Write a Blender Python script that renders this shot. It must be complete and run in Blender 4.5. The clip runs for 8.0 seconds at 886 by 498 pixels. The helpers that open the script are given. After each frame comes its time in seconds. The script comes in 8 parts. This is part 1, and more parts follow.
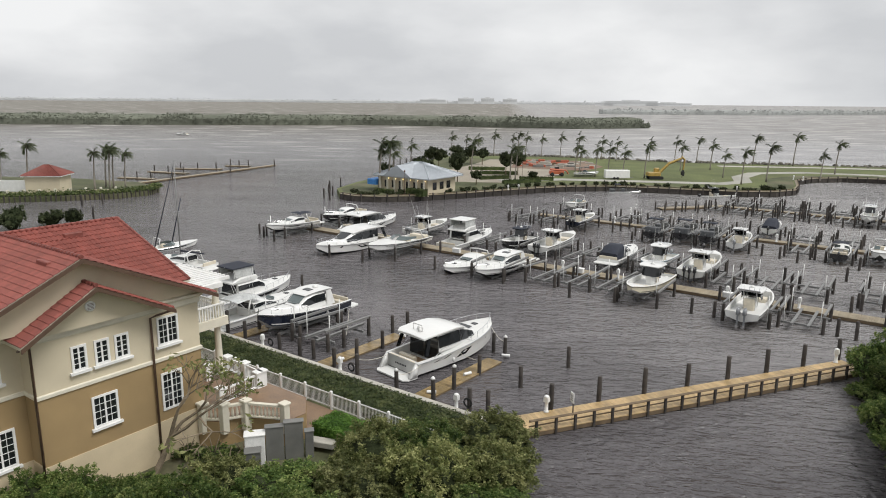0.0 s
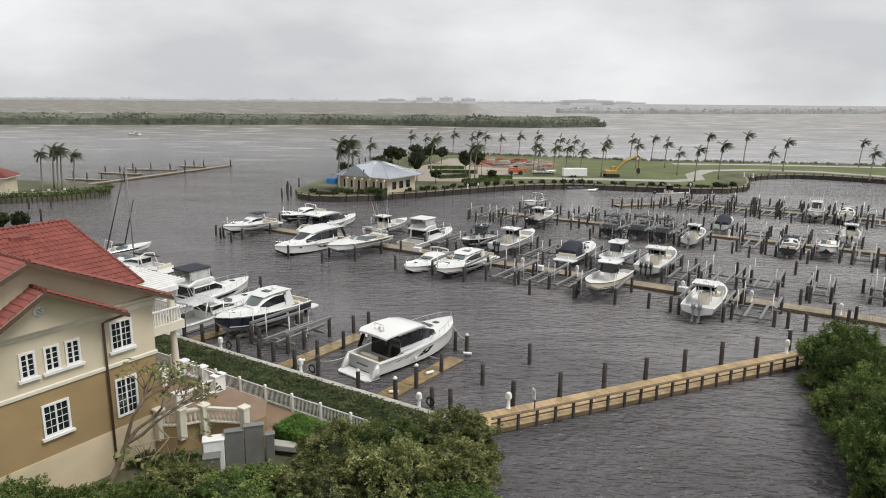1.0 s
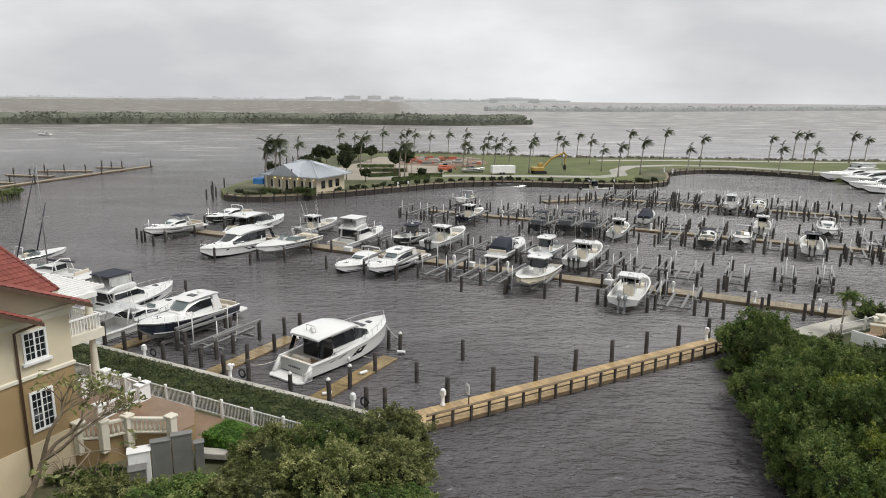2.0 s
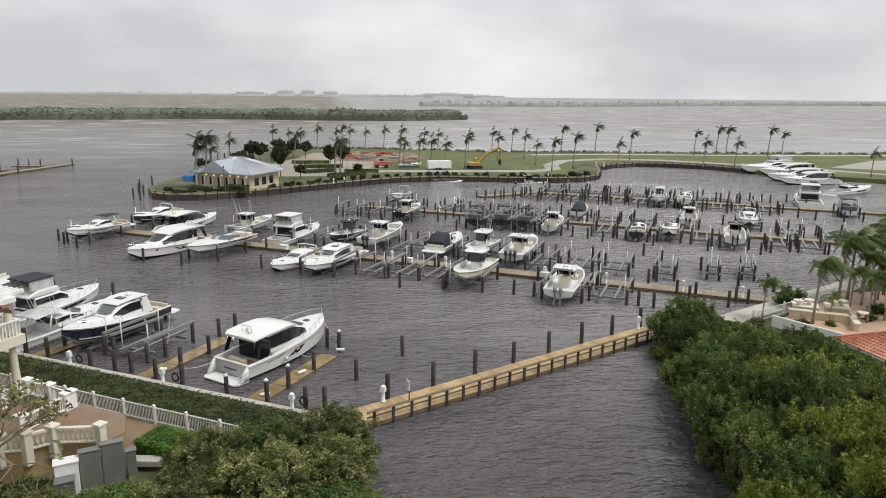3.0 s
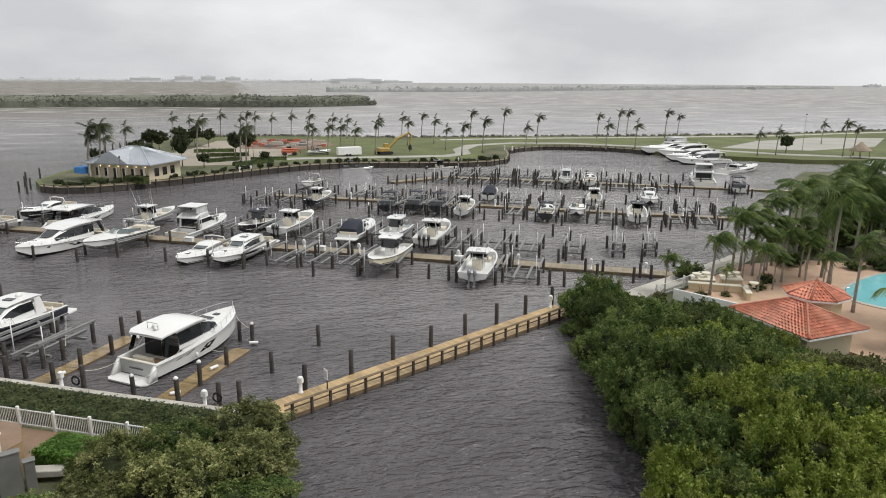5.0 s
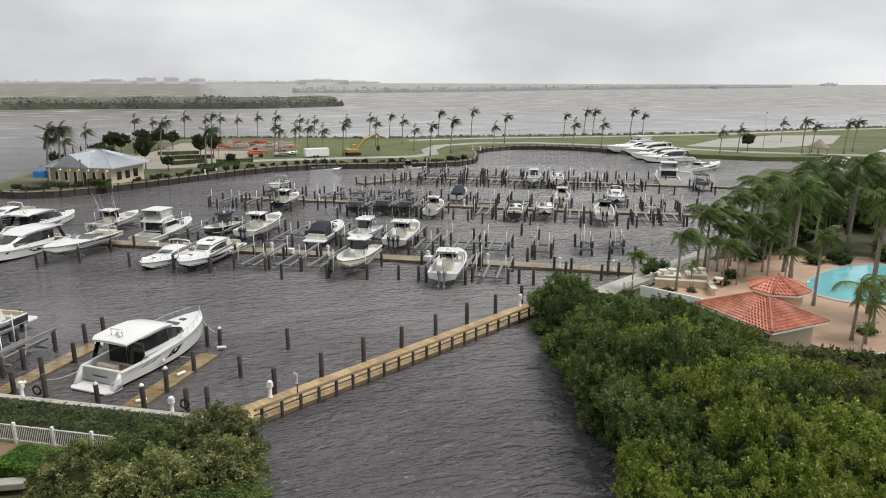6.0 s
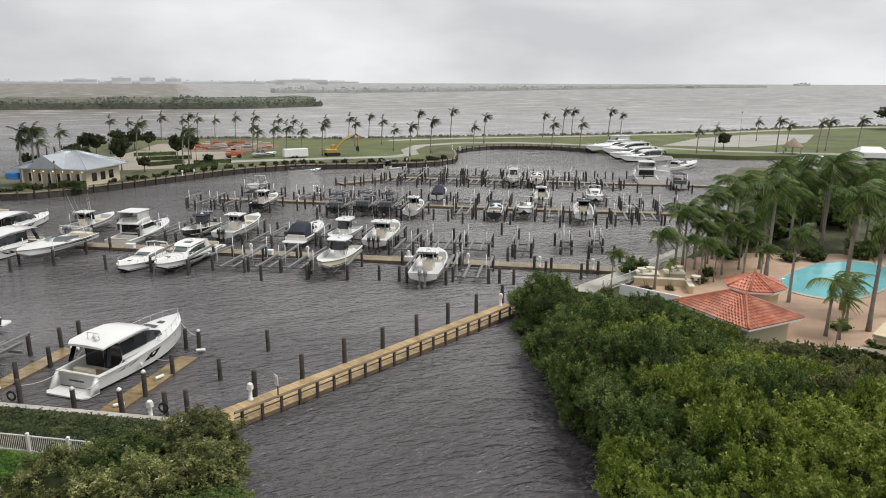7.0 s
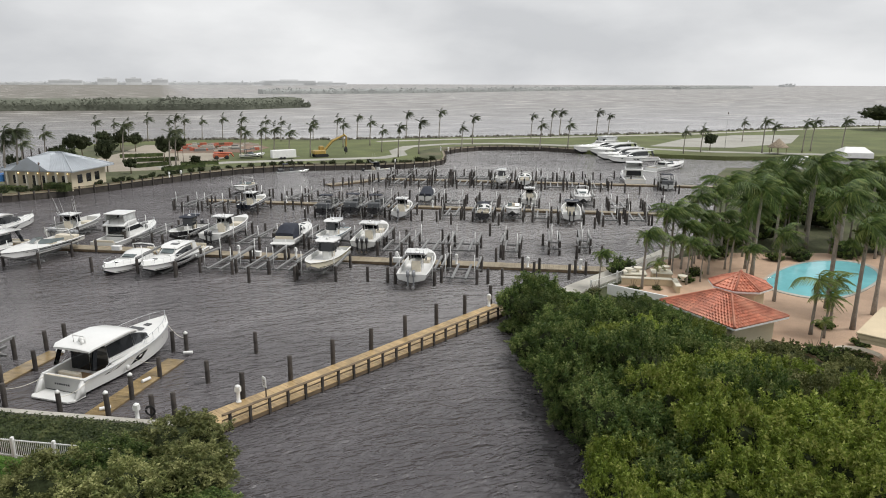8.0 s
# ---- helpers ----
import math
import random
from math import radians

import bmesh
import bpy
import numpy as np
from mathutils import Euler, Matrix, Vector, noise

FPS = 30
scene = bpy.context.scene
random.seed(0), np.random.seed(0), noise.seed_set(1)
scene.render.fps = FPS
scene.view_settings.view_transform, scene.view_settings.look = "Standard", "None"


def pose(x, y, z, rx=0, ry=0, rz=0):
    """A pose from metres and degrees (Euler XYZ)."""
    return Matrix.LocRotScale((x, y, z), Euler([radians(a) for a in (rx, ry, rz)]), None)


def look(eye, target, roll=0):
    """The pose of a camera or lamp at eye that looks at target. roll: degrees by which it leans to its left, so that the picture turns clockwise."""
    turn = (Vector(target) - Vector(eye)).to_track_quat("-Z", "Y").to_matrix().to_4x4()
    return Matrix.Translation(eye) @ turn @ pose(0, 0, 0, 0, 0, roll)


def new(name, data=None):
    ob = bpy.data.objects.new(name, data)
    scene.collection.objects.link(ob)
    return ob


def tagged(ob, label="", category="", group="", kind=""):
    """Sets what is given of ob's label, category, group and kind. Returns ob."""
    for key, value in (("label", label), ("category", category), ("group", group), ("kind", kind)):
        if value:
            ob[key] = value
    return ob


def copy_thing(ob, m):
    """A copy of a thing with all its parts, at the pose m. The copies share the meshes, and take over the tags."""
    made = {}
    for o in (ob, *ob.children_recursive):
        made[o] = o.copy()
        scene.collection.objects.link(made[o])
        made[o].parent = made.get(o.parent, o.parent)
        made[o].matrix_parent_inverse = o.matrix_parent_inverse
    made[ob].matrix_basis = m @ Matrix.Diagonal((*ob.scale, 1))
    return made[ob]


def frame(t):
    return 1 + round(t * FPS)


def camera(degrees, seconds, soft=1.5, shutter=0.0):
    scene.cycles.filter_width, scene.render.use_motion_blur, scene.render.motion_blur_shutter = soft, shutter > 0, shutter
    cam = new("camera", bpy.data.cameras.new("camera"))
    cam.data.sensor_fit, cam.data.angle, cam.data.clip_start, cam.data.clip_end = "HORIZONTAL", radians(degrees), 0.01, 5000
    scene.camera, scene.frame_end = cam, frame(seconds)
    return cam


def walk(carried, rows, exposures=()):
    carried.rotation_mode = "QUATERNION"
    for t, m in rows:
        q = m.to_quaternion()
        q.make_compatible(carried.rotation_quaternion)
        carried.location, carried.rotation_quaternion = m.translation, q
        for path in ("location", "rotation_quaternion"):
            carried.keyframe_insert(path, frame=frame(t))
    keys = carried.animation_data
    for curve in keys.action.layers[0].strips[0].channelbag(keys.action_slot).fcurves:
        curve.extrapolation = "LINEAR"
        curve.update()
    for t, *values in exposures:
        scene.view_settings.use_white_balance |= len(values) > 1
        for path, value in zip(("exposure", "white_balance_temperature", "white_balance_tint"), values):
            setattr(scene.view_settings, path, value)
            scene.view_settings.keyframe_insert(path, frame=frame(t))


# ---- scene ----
cam = camera(66.1, 8.0, soft=1.0)
PATH = [
    (0, (-0.011, -0.079, 22.058), (-0.19, 1.867, 21.629), 0.5),
    (0.5, (-0.007, -0.032, 22.035), (-0.147, 1.917, 21.605), 0.4),
    (1, (-0.021, -0.014, 22.013), (-0.084, 1.938, 21.583), 0.5),
    (1.5, (-0.002, -0.015, 21.992), (0.034, 1.938, 21.561), 0.5),
    (3, (0.032, -0.062, 22.036), (0.35, 1.862, 21.591), 0.6),
    (3.5, (0.006, -0.045, 22.041), (0.396, 1.864, 21.587), 0.6),
    (4, (-0.029, -0.013, 21.997), (0.425, 1.879, 21.535), 0.5),
    (4.5, (-0.037, 0.039, 21.966), (0.476, 1.912, 21.49), 0.5),
    (6, (0.036, 0.074, 21.956), (0.684, 1.904, 21.475), 0.2),
    (6.5, (0.02, 0.057, 21.957), (0.703, 1.874, 21.476), 0.2),
    (7, (0.02, 0.046, 21.983), (0.722, 1.856, 21.502), 0.2),
    (7.5, (0.02, 0.012, 21.994), (0.736, 1.817, 21.514), 0.3),
    (8, (0.062, -0.037, 21.993), (0.794, 1.761, 21.515), 0.2),
]
walk(cam, [(t, look(eye, target, roll)) for t, eye, target, roll in PATH])

# ---------------------------------------------------------------- light
SUN_EL, SUN_ROT = radians(56), radians(112)
world = bpy.data.worlds.new("overcast_sky")
scene.world = world
world.use_nodes = True
wn, wl = world.node_tree.nodes, world.node_tree.links
wn.clear()
w_out = wn.new("ShaderNodeOutputWorld")
w_bg = wn.new("ShaderNodeBackground")
w_sky = wn.new("ShaderNodeTexSky")
w_sky.sky_type = "NISHITA"
w_sky.sun_disc = False
w_sky.sun_elevation, w_sky.sun_rotation = SUN_EL, SUN_ROT
w_sky.dust_density, w_sky.air_density = 4.0, 1.0
w_hs = wn.new("ShaderNodeHueSaturation")
w_hs.inputs["Saturation"].default_value = 0.10
w_hs.inputs["Value"].default_value = 0.55
w_tc = wn.new("ShaderNodeTexCoord")
w_map = wn.new("ShaderNodeMapping")
w_map.inputs["Scale"].default_value = (1.0, 1.0, 2.6)
w_map.inputs["Location"].default_value = (0.35, 0.2, 0.1)
w_n1 = wn.new("ShaderNodeTexNoise")
w_n1.inputs["Scale"].default_value = 1.9
w_n1.inputs["Detail"].default_value = 7.0
w_n1.inputs["Roughness"].default_value = 0.5
w_ramp = wn.new("ShaderNodeValToRGB")
w_ramp.color_ramp.elements[0].position, w_ramp.color_ramp.elements[0].color = 0.39, (4.5, 4.6, 4.75, 1)
w_ramp.color_ramp.elements[1].position, w_ramp.color_ramp.elements[1].color = 0.61, (6.6, 6.65, 6.7, 1)
w_mix = wn.new("ShaderNodeMix")
w_mix.data_type = "RGBA"
w_mix.inputs["Factor"].default_value = 0.88
wl.new(w_sky.outputs["Color"], w_hs.inputs["Color"])
wl.new(w_tc.outputs["Generated"], w_map.inputs["Vector"])
wl.new(w_map.outputs["Vector"], w_n1.inputs["Vector"])
wl.new(w_n1.outputs["Fac"], w_ramp.inputs["Fac"])
wl.new(w_hs.outputs["Color"], w_mix.inputs[6])
wl.new(w_ramp.outputs["Color"], w_mix.inputs[7])
wl.new(w_mix.outputs[2], w_bg.inputs["Color"])
w_bg.inputs["Strength"].default_value = 0.147
wl.new(w_bg.outputs["Background"], w_out.inputs["Surface"])

sun = new("sun", bpy.data.lights.new("sun", "SUN"))
sun.data.energy, sun.data.angle, sun.data.color = 2.3, radians(25), (1.0, 0.975, 0.94)
sun_dir = Vector((math.sin(SUN_ROT) * math.cos(SUN_EL), math.cos(SUN_ROT) * math.cos(SUN_EL), math.sin(SUN_EL)))
sun.matrix_world = look(sun_dir * 60 + Vector((0, 0, 40)), (0, 0, 40))


# ---------------------------------------------------------------- materials
def mat(name, col, rough=0.6, metal=0.0, scale=2.0, vary=0.18, fine=30.0, fine_vary=0.1, bump=0.0, rnd=0.0, coat=0.0, spec=0.5, island=0.0, stain=None, stain_amt=0.0):
    """A surface with blotches, grain, relief and a change from piece to piece."""
    m = bpy.data.materials.new(name)
    m.use_nodes = True
    n, l = m.node_tree.nodes, m.node_tree.links
    b = n["Principled BSDF"]
    tc = n.new("ShaderNodeTexCoord")
    big = n.new("ShaderNodeTexNoise")
    big.inputs["Scale"].default_value, big.inputs["Detail"].default_value = scale, 5
    small = n.new("ShaderNodeTexNoise")
    small.inputs["Scale"].default_value, small.inputs["Detail"].default_value = fine, 4
    l.new(tc.outputs["Object"], big.inputs["Vector"])
    l.new(tc.outputs["Object"], small.inputs["Vector"])
    r1 = n.new("ShaderNodeMapRange")
    r1.inputs["From Min"].default_value, r1.inputs["From Max"].default_value = 0.3, 0.7
    r1.inputs["To Min"].default_value, r1.inputs["To Max"].default_value = 1 - vary, 1 + vary
    l.new(big.outputs["Fac"], r1.inputs["Value"])
    r2 = n.new("ShaderNodeMapRange")
    r2.inputs["From Min"].default_value, r2.inputs["From Max"].default_value = 0.3, 0.7
    r2.inputs["To Min"].default_value, r2.inputs["To Max"].default_value = 1 - fine_vary, 1 + fine_vary
    l.new(small.outputs["Fac"], r2.inputs["Value"])
    mul = n.new("ShaderNodeMath")
    mul.operation = "MULTIPLY"
    l.new(r1.outputs["Result"], mul.inputs[0])
    l.new(r2.outputs["Result"], mul.inputs[1])
    last = mul
    for src, amt in (("obj", rnd), ("isl", island)):
        if amt:
            o = n.new("ShaderNodeObjectInfo" if src == "obj" else "ShaderNodeNewGeometry")
            r3 = n.new("ShaderNodeMapRange")
            r3.inputs["To Min"].default_value, r3.inputs["To Max"].default_value = 1 - amt, 1 + amt
            l.new(o.outputs["Random" if src == "obj" else "Random Per Island"], r3.inputs["Value"])
            m2 = n.new("ShaderNodeMath")
            m2.operation = "MULTIPLY"
            l.new(last.outputs[0], m2.inputs[0])
            l.new(r3.outputs["Result"], m2.inputs[1])
            last = m2
    vm = n.new("ShaderNodeVectorMath")
    vm.operation = "SCALE"
    vm.inputs[0].default_value = col
    l.new(last.outputs[0], vm.inputs["Scale"])
    colour = vm.outputs["Vector"]
    if stain:
        st = n.new("ShaderNodeTexNoise")
        st.inputs["Scale"].default_value, st.inputs["Detail"].default_value = scale * 0.45, 8
        l.new(tc.outputs["Object"], st.inputs["Vector"])
        r4 = n.new("ShaderNodeMapRange")
        r4.inputs["From Min"].default_value, r4.inputs["From Max"].default_value = 0.5, 0.72
        r4.inputs["To Min"].default_value, r4.inputs["To Max"].default_value = 0.0, stain_amt
        l.new(st.outputs["Fac"], r4.inputs["Value"])
        mx = n.new("ShaderNodeMix")
        mx.data_type = "RGBA"
        l.new(r4.outputs["Result"], mx.inputs["Factor"])
        l.new(colour, mx.inputs[6])
        mx.inputs[7].default_value = (*stain, 1)
        colour = mx.outputs[2]
    l.new(colour, b.inputs["Base Color"])
    b.inputs["Roughness"].default_value = rough
    b.inputs["Metallic"].default_value = metal
    b.inputs["Coat Weight"].default_value = coat
    b.inputs["Specular IOR Level"].default_value = spec
    if bump:
        bp = n.new("ShaderNodeBump")
        bp.inputs["Strength"].default_value, bp.inputs["Distance"].default_value = bump, 0.02
        l.new(small.outputs["Fac"], bp.inputs["Height"])
        l.new(bp.outputs["Normal"], b.inputs["Normal"])
    return m


GELCOAT = mat("white_gelcoat", (0.71, 0.71, 0.69), 0.22, scale=0.6, vary=0.04, fine=14, fine_vary=0.03, coat=0.4, rnd=0.04)
CREAM_HULL = mat("cream_gelcoat", (0.74, 0.68, 0.52), 0.25, scale=0.6, vary=0.05, coat=0.4)
NAVY_HULL = mat("navy_gelcoat", (0.015, 0.02, 0.035), 0.16, scale=0.7, vary=0.15, coat=0.6)
BLACK_HULL = mat("black_gelcoat", (0.02, 0.02, 0.022), 0.2, scale=0.7, vary=0.15, coat=0.5)
BLUE_HULL = mat("pale_blue_gelcoat", (0.42, 0.55, 0.62), 0.22, scale=0.7, vary=0.05, coat=0.5)
ANTIFOUL = mat("dark_bottom_paint", (0.03, 0.03, 0.033), 0.7, scale=1.5, vary=0.3, stain=(0.12, 0.11, 0.08), stain_amt=0.4)
DECK_W = mat("white_nonskid_deck", (0.66, 0.66, 0.64), 0.5, scale=1.2, vary=0.06, fine=60, fine_vary=0.05, bump=0.1)
VINYL = mat("tan_vinyl", (0.62, 0.56, 0.45), 0.45, scale=3, vary=0.1)
TEAK = mat("teak_decking", (0.30, 0.20, 0.11), 0.6, scale=4, vary=0.2, fine=40, fine_vary=0.2, bump=0.2)
CURTAIN = mat("clear_vinyl_curtain", (0.46, 0.47, 0.46), 0.18, scale=1.2, vary=0.2, fine=5, fine_vary=0.15)
SMOKE = mat("grey_windscreen_glass", (0.10, 0.125, 0.125), 0.05, scale=1.0, vary=0.2, spec=0.6)
TINT = mat("tinted_acrylic", (0.012, 0.014, 0.016), 0.05, scale=1.0, vary=0.1, spec=0.6)
CANVAS_N = mat("navy_canvas", (0.018, 0.022, 0.035), 0.75, scale=3, vary=0.25, fine=120, fine_vary=0.15, bump=0.3)
CANVAS_G = mat("grey_canvas", (0.11, 0.115, 0.12), 0.75, scale=3, vary=0.25, fine=120, fine_vary=0.15, bump=0.3)
CHROME = mat("polished_stainless", (0.72, 0.73, 0.74), 0.18, 1.0, scale=5, vary=0.05)
ALU = mat("galvanised_aluminium", (0.23, 0.23, 0.225), 0.6, 0.3, scale=3, vary=0.15, fine=25, fine_vary=0.15)
ENGINE_K = mat("black_outboard_paint", (0.02, 0.021, 0.024), 0.22, scale=3, vary=0.15, coat=0.5)
ENGINE_G = mat("grey_outboard_paint", (0.23, 0.24, 0.25), 0.25, scale=3, vary=0.1, coat=0.4)
RUBBER = mat("black_rubber", (0.02, 0.02, 0.02), 0.8, scale=6, vary=0.2)
PILE = mat("creosoted_pile_wood", (0.050, 0.043, 0.038), 0.85, scale=1.6, vary=0.35, fine=18, fine_vary=0.3, bump=0.5, rnd=0.3, stain=(0.13, 0.115, 0.09), stain_amt=0.35)
PILECAP = mat("white_plastic_cap", (0.72, 0.72, 0.70), 0.45, scale=4, vary=0.1, rnd=0.15)
PLANK = mat("wet_pine_planks", (0.42, 0.295, 0.145), 0.42, scale=1.1, vary=0.22, fine=22, fine_vary=0.2, bump=0.35, island=0.16, stain=(0.16, 0.115, 0.06), stain_amt=0.5)
WETPLANK = mat("soaked_pine_planks", (0.26, 0.185, 0.085), 0.25, scale=1.1, vary=0.25, fine=22, fine_vary=0.2, bump=0.35, island=0.16, stain=(0.13, 0.10, 0.06), stain_amt=0.6)
GREYPLANK = mat("weathered_grey_planks", (0.27, 0.225, 0.155), 0.55, scale=1.1, vary=0.2, fine=22, fine_vary=0.2, bump=0.35, island=0.14, stain=(0.2, 0.16, 0.1), stain_amt=0.4)
TIMBER = mat("dark_dock_timber", (0.15, 0.108, 0.066), 0.8, scale=1.4, vary=0.3, fine=20, fine_vary=0.25, bump=0.4)
CONCRETE = mat("pale_concrete", (0.42, 0.40, 0.35), 0.8, scale=0.7, vary=0.15, fine=12, fine_vary=0.12, bump=0.3, stain=(0.2, 0.18, 0.14), stain_amt=0.5)
PEDESTAL = mat("white_power_pedestal", (0.78, 0.78, 0.76), 0.4, scale=4, vary=0.06)
STUCCO = mat("cream_stucco", (0.60, 0.53, 0.39), 0.85, scale=0.5, vary=0.06, fine=45, fine_vary=0.06, bump=0.25, stain=(0.46, 0.40, 0.29), stain_amt=0.35)
STUCCO_T = mat("tan_stucco", (0.335, 0.235, 0.115), 0.85, scale=0.5, vary=0.08, fine=45, fine_vary=0.07, bump=0.25, stain=(0.26, 0.19, 0.10), stain_amt=0.35)
STUCCO_P = mat("pale_plinth_stucco", (0.60, 0.50, 0.34), 0.85, scale=0.5, vary=0.08, fine=45, fine_vary=0.07, bump=0.25)
TRIM = mat("ivory_trim_paint", (0.68, 0.64, 0.53), 0.6, scale=1.5, vary=0.06, fine=20, fine_vary=0.05)
WHITE = mat("white_paint", (0.78, 0.78, 0.76), 0.5, scale=1.5, vary=0.06, fine=20, fine_vary=0.05)
ROOF = mat("red_roof_tile", (0.205, 0.056, 0.042), 0.6, scale=0.8, vary=0.14, fine=10, fine_vary=0.1, bump=0.2, rnd=0.16, island=0.14, stain=(0.2, 0.055, 0.04), stain_amt=0.5)
ROOF_O = mat("orange_barrel_tile", (0.43, 0.15, 0.088), 0.6, scale=1.0, vary=0.2, fine=10, fine_vary=0.12, bump=0.2, rnd=0.2, island=0.22, stain=(0.60, 0.34, 0.22), stain_amt=0.5)
ROOF_G = mat("grey_standing_seam", (0.42, 0.45, 0.48), 0.4, 0.3, scale=0.6, vary=0.08, fine=8, fine_vary=0.05)
GUTTER = mat("brown_gutter_paint", (0.10, 0.060, 0.04), 0.5, scale=3, vary=0.15)
GLASS = mat("dark_window_glass", (0.015, 0.018, 0.02), 0.04, scale=0.8, vary=0.2, spec=0.7)
PAVER = mat("brown_clay_paving", (0.20, 0.125, 0.07), 0.35, scale=0.9, vary=0.18, fine=9, fine_vary=0.15, bump=0.25, stain=(0.24, 0.14, 0.08), stain_amt=0.4)
POOLDECK = mat("salmon_pool_paving", (0.50, 0.345, 0.24), 0.65, scale=0.6, vary=0.12, fine=9, fine_vary=0.12, bump=0.2)
POOLWATER = mat("turquoise_pool_water", (0.22, 0.56, 0.60), 0.08, scale=0.6, vary=0.08, fine=4, fine_vary=0.05, bump=0.12)
GRASS = mat("mown_grass", (0.100, 0.118, 0.040), 0.9, scale=0.08, vary=0.3, fine=2.5, fine_vary=0.3, bump=0.3, stain=(0.14, 0.14, 0.06), stain_amt=0.45)
SCRUB = mat("rough_ground_cover", (0.080, 0.088, 0.040), 0.95, scale=0.15, vary=0.35, fine=3, fine_vary=0.35, bump=0.4, stain=(0.17, 0.145, 0.10), stain_amt=0.75)
SAND = mat("pale_shell_sand", (0.31, 0.275, 0.22), 0.9, scale=0.06, vary=0.15, fine=1.5, fine_vary=0.12, bump=0.2, stain=(0.36, 0.31, 0.24), stain_amt=0.5)
EARTH = mat("churned_earth", (0.19, 0.135, 0.098), 0.95, scale=0.12, vary=0.35, fine=1.2, fine_vary=0.3, bump=0.5, stain=(0.25, 0.11, 0.075), stain_amt=0.7)
ROADM = mat("pale_road_surface", (0.34, 0.33, 0.29), 0.85, scale=0.1, vary=0.12, fine=2, fine_vary=0.1, bump=0.15)
ROCK = mat("sea_wall_rock", (0.13, 0.12, 0.10), 0.9, scale=1.0, vary=0.3, island=0.35)


def leaf_mat(name, dark, mid, light, rough=0.55, spec=0.25, thin=0.35, rnd=0.3, patch=0.42):
    """Foliage: every leaf takes its own tone between dark and light, drifting in patches over the crown; thin leaves let some light through."""
    m = bpy.data.materials.new(name)
    m.use_nodes = True
    n, l = m.node_tree.nodes, m.node_tree.links
    b, out = n["Principled BSDF"], n["Material Output"]
    geo, obj, tc = n.new("ShaderNodeNewGeometry"), n.new("ShaderNodeObjectInfo"), n.new("ShaderNodeTexCoord")
    nz = n.new("ShaderNodeTexNoise")
    nz.inputs["Scale"].default_value, nz.inputs["Detail"].default_value = 0.9, 4
    l.new(tc.outputs["Object"], nz.inputs["Vector"])
    drift = n.new("ShaderNodeMapRange")
    drift.inputs["From Min"].default_value, drift.inputs["From Max"].default_value = 0.3, 0.7
    drift.inputs["To Min"].default_value, drift.inputs["To Max"].default_value = -patch, patch
    l.new(nz.outputs["Fac"], drift.inputs["Value"])
    own = n.new("ShaderNodeMath")
    own.operation = "MULTIPLY_ADD"
    own.inputs[1].default_value, own.inputs[2].default_value = 0.75, 0.12
    l.new(geo.outputs["Random Per Island"], own.inputs[0])
    add = n.new("ShaderNodeMath")
    l.new(own.outputs[0], add.inputs[0])
    l.new(drift.outputs["Result"], add.inputs[1])
    ramp = n.new("ShaderNodeValToRGB")
    e = ramp.color_ramp.elements
    e[0].position, e[0].color = 0.05, (*dark, 1)
    e[1].position, e[1].color = 0.98, (*light, 1)
    k = e.new(0.55)
    k.color = (*mid, 1)
    l.new(add.outputs[0], ramp.inputs["Fac"])
    whole = n.new("ShaderNodeMapRange")
    whole.inputs["To Min"].default_value, whole.inputs["To Max"].default_value = 1 - rnd, 1 + rnd
    l.new(obj.outputs["Random"], whole.inputs["Value"])
    vm = n.new("ShaderNodeVectorMath")
    vm.operation = "SCALE"
    l.new(ramp.outputs["Color"], vm.inputs[0])
    l.new(whole.outputs["Result"], vm.inputs["Scale"])
    l.new(vm.outputs["Vector"], b.inputs["Base Color"])
    b.inputs["Roughness"].default_value, b.inputs["Specular IOR Level"].default_value = rough, spec
    tr, mx = n.new("ShaderNodeBsdfTranslucent"), n.new("ShaderNodeMixShader")
    l.new(vm.outputs["Vector"], tr.inputs["Color"])
    mx.inputs["Fac"].default_value = thin
    l.new(b.outputs["BSDF"], mx.inputs[1])
    l.new(tr.outputs["BSDF"], mx.inputs[2])
    l.new(mx.outputs["Shader"], out.inputs["Surface"])
    return m


LEAF = leaf_mat("mangrove_leaf", (0.042, 0.076, 0.02), (0.105, 0.16, 0.04), (0.28, 0.32, 0.11))
LEAF_Y = leaf_mat("pale_mangrove_leaf", (0.085, 0.125, 0.018), (0.2, 0.265, 0.04), (0.42, 0.44, 0.13))
LEAF_O = leaf_mat("olive_shrub_leaf", (0.08, 0.1, 0.032), (0.18, 0.2, 0.07), (0.38, 0.38, 0.17))
HEDGE = leaf_mat("clipped_hedge_leaf", (0.045, 0.066, 0.022), (0.09, 0.12, 0.042), (0.18, 0.2, 0.08))
HEDGE_B = leaf_mat("bright_hedge_leaf", (0.045, 0.10, 0.016), (0.09, 0.185, 0.026), (0.15, 0.26, 0.05))
FROND = leaf_mat("palm_frond", (0.04, 0.07, 0.018), (0.09, 0.145, 0.034), (0.21, 0.25, 0.075), spec=0.2)
FROND_Y = leaf_mat("bright_palm_frond", (0.08, 0.13, 0.03), (0.16, 0.22, 0.055), (0.28, 0.31, 0.10), spec=0.2)
FROND_D = leaf_mat("far_palm_frond", (0.036, 0.050, 0.024), (0.068, 0.084, 0.042), (0.13, 0.14, 0.075), spec=0.2)
BARK = mat("grey_palm_trunk", (0.25, 0.225, 0.19), 0.9, scale=1.5, vary=0.2, fine=12, fine_vary=0.25, bump=0.5, rnd=0.15)
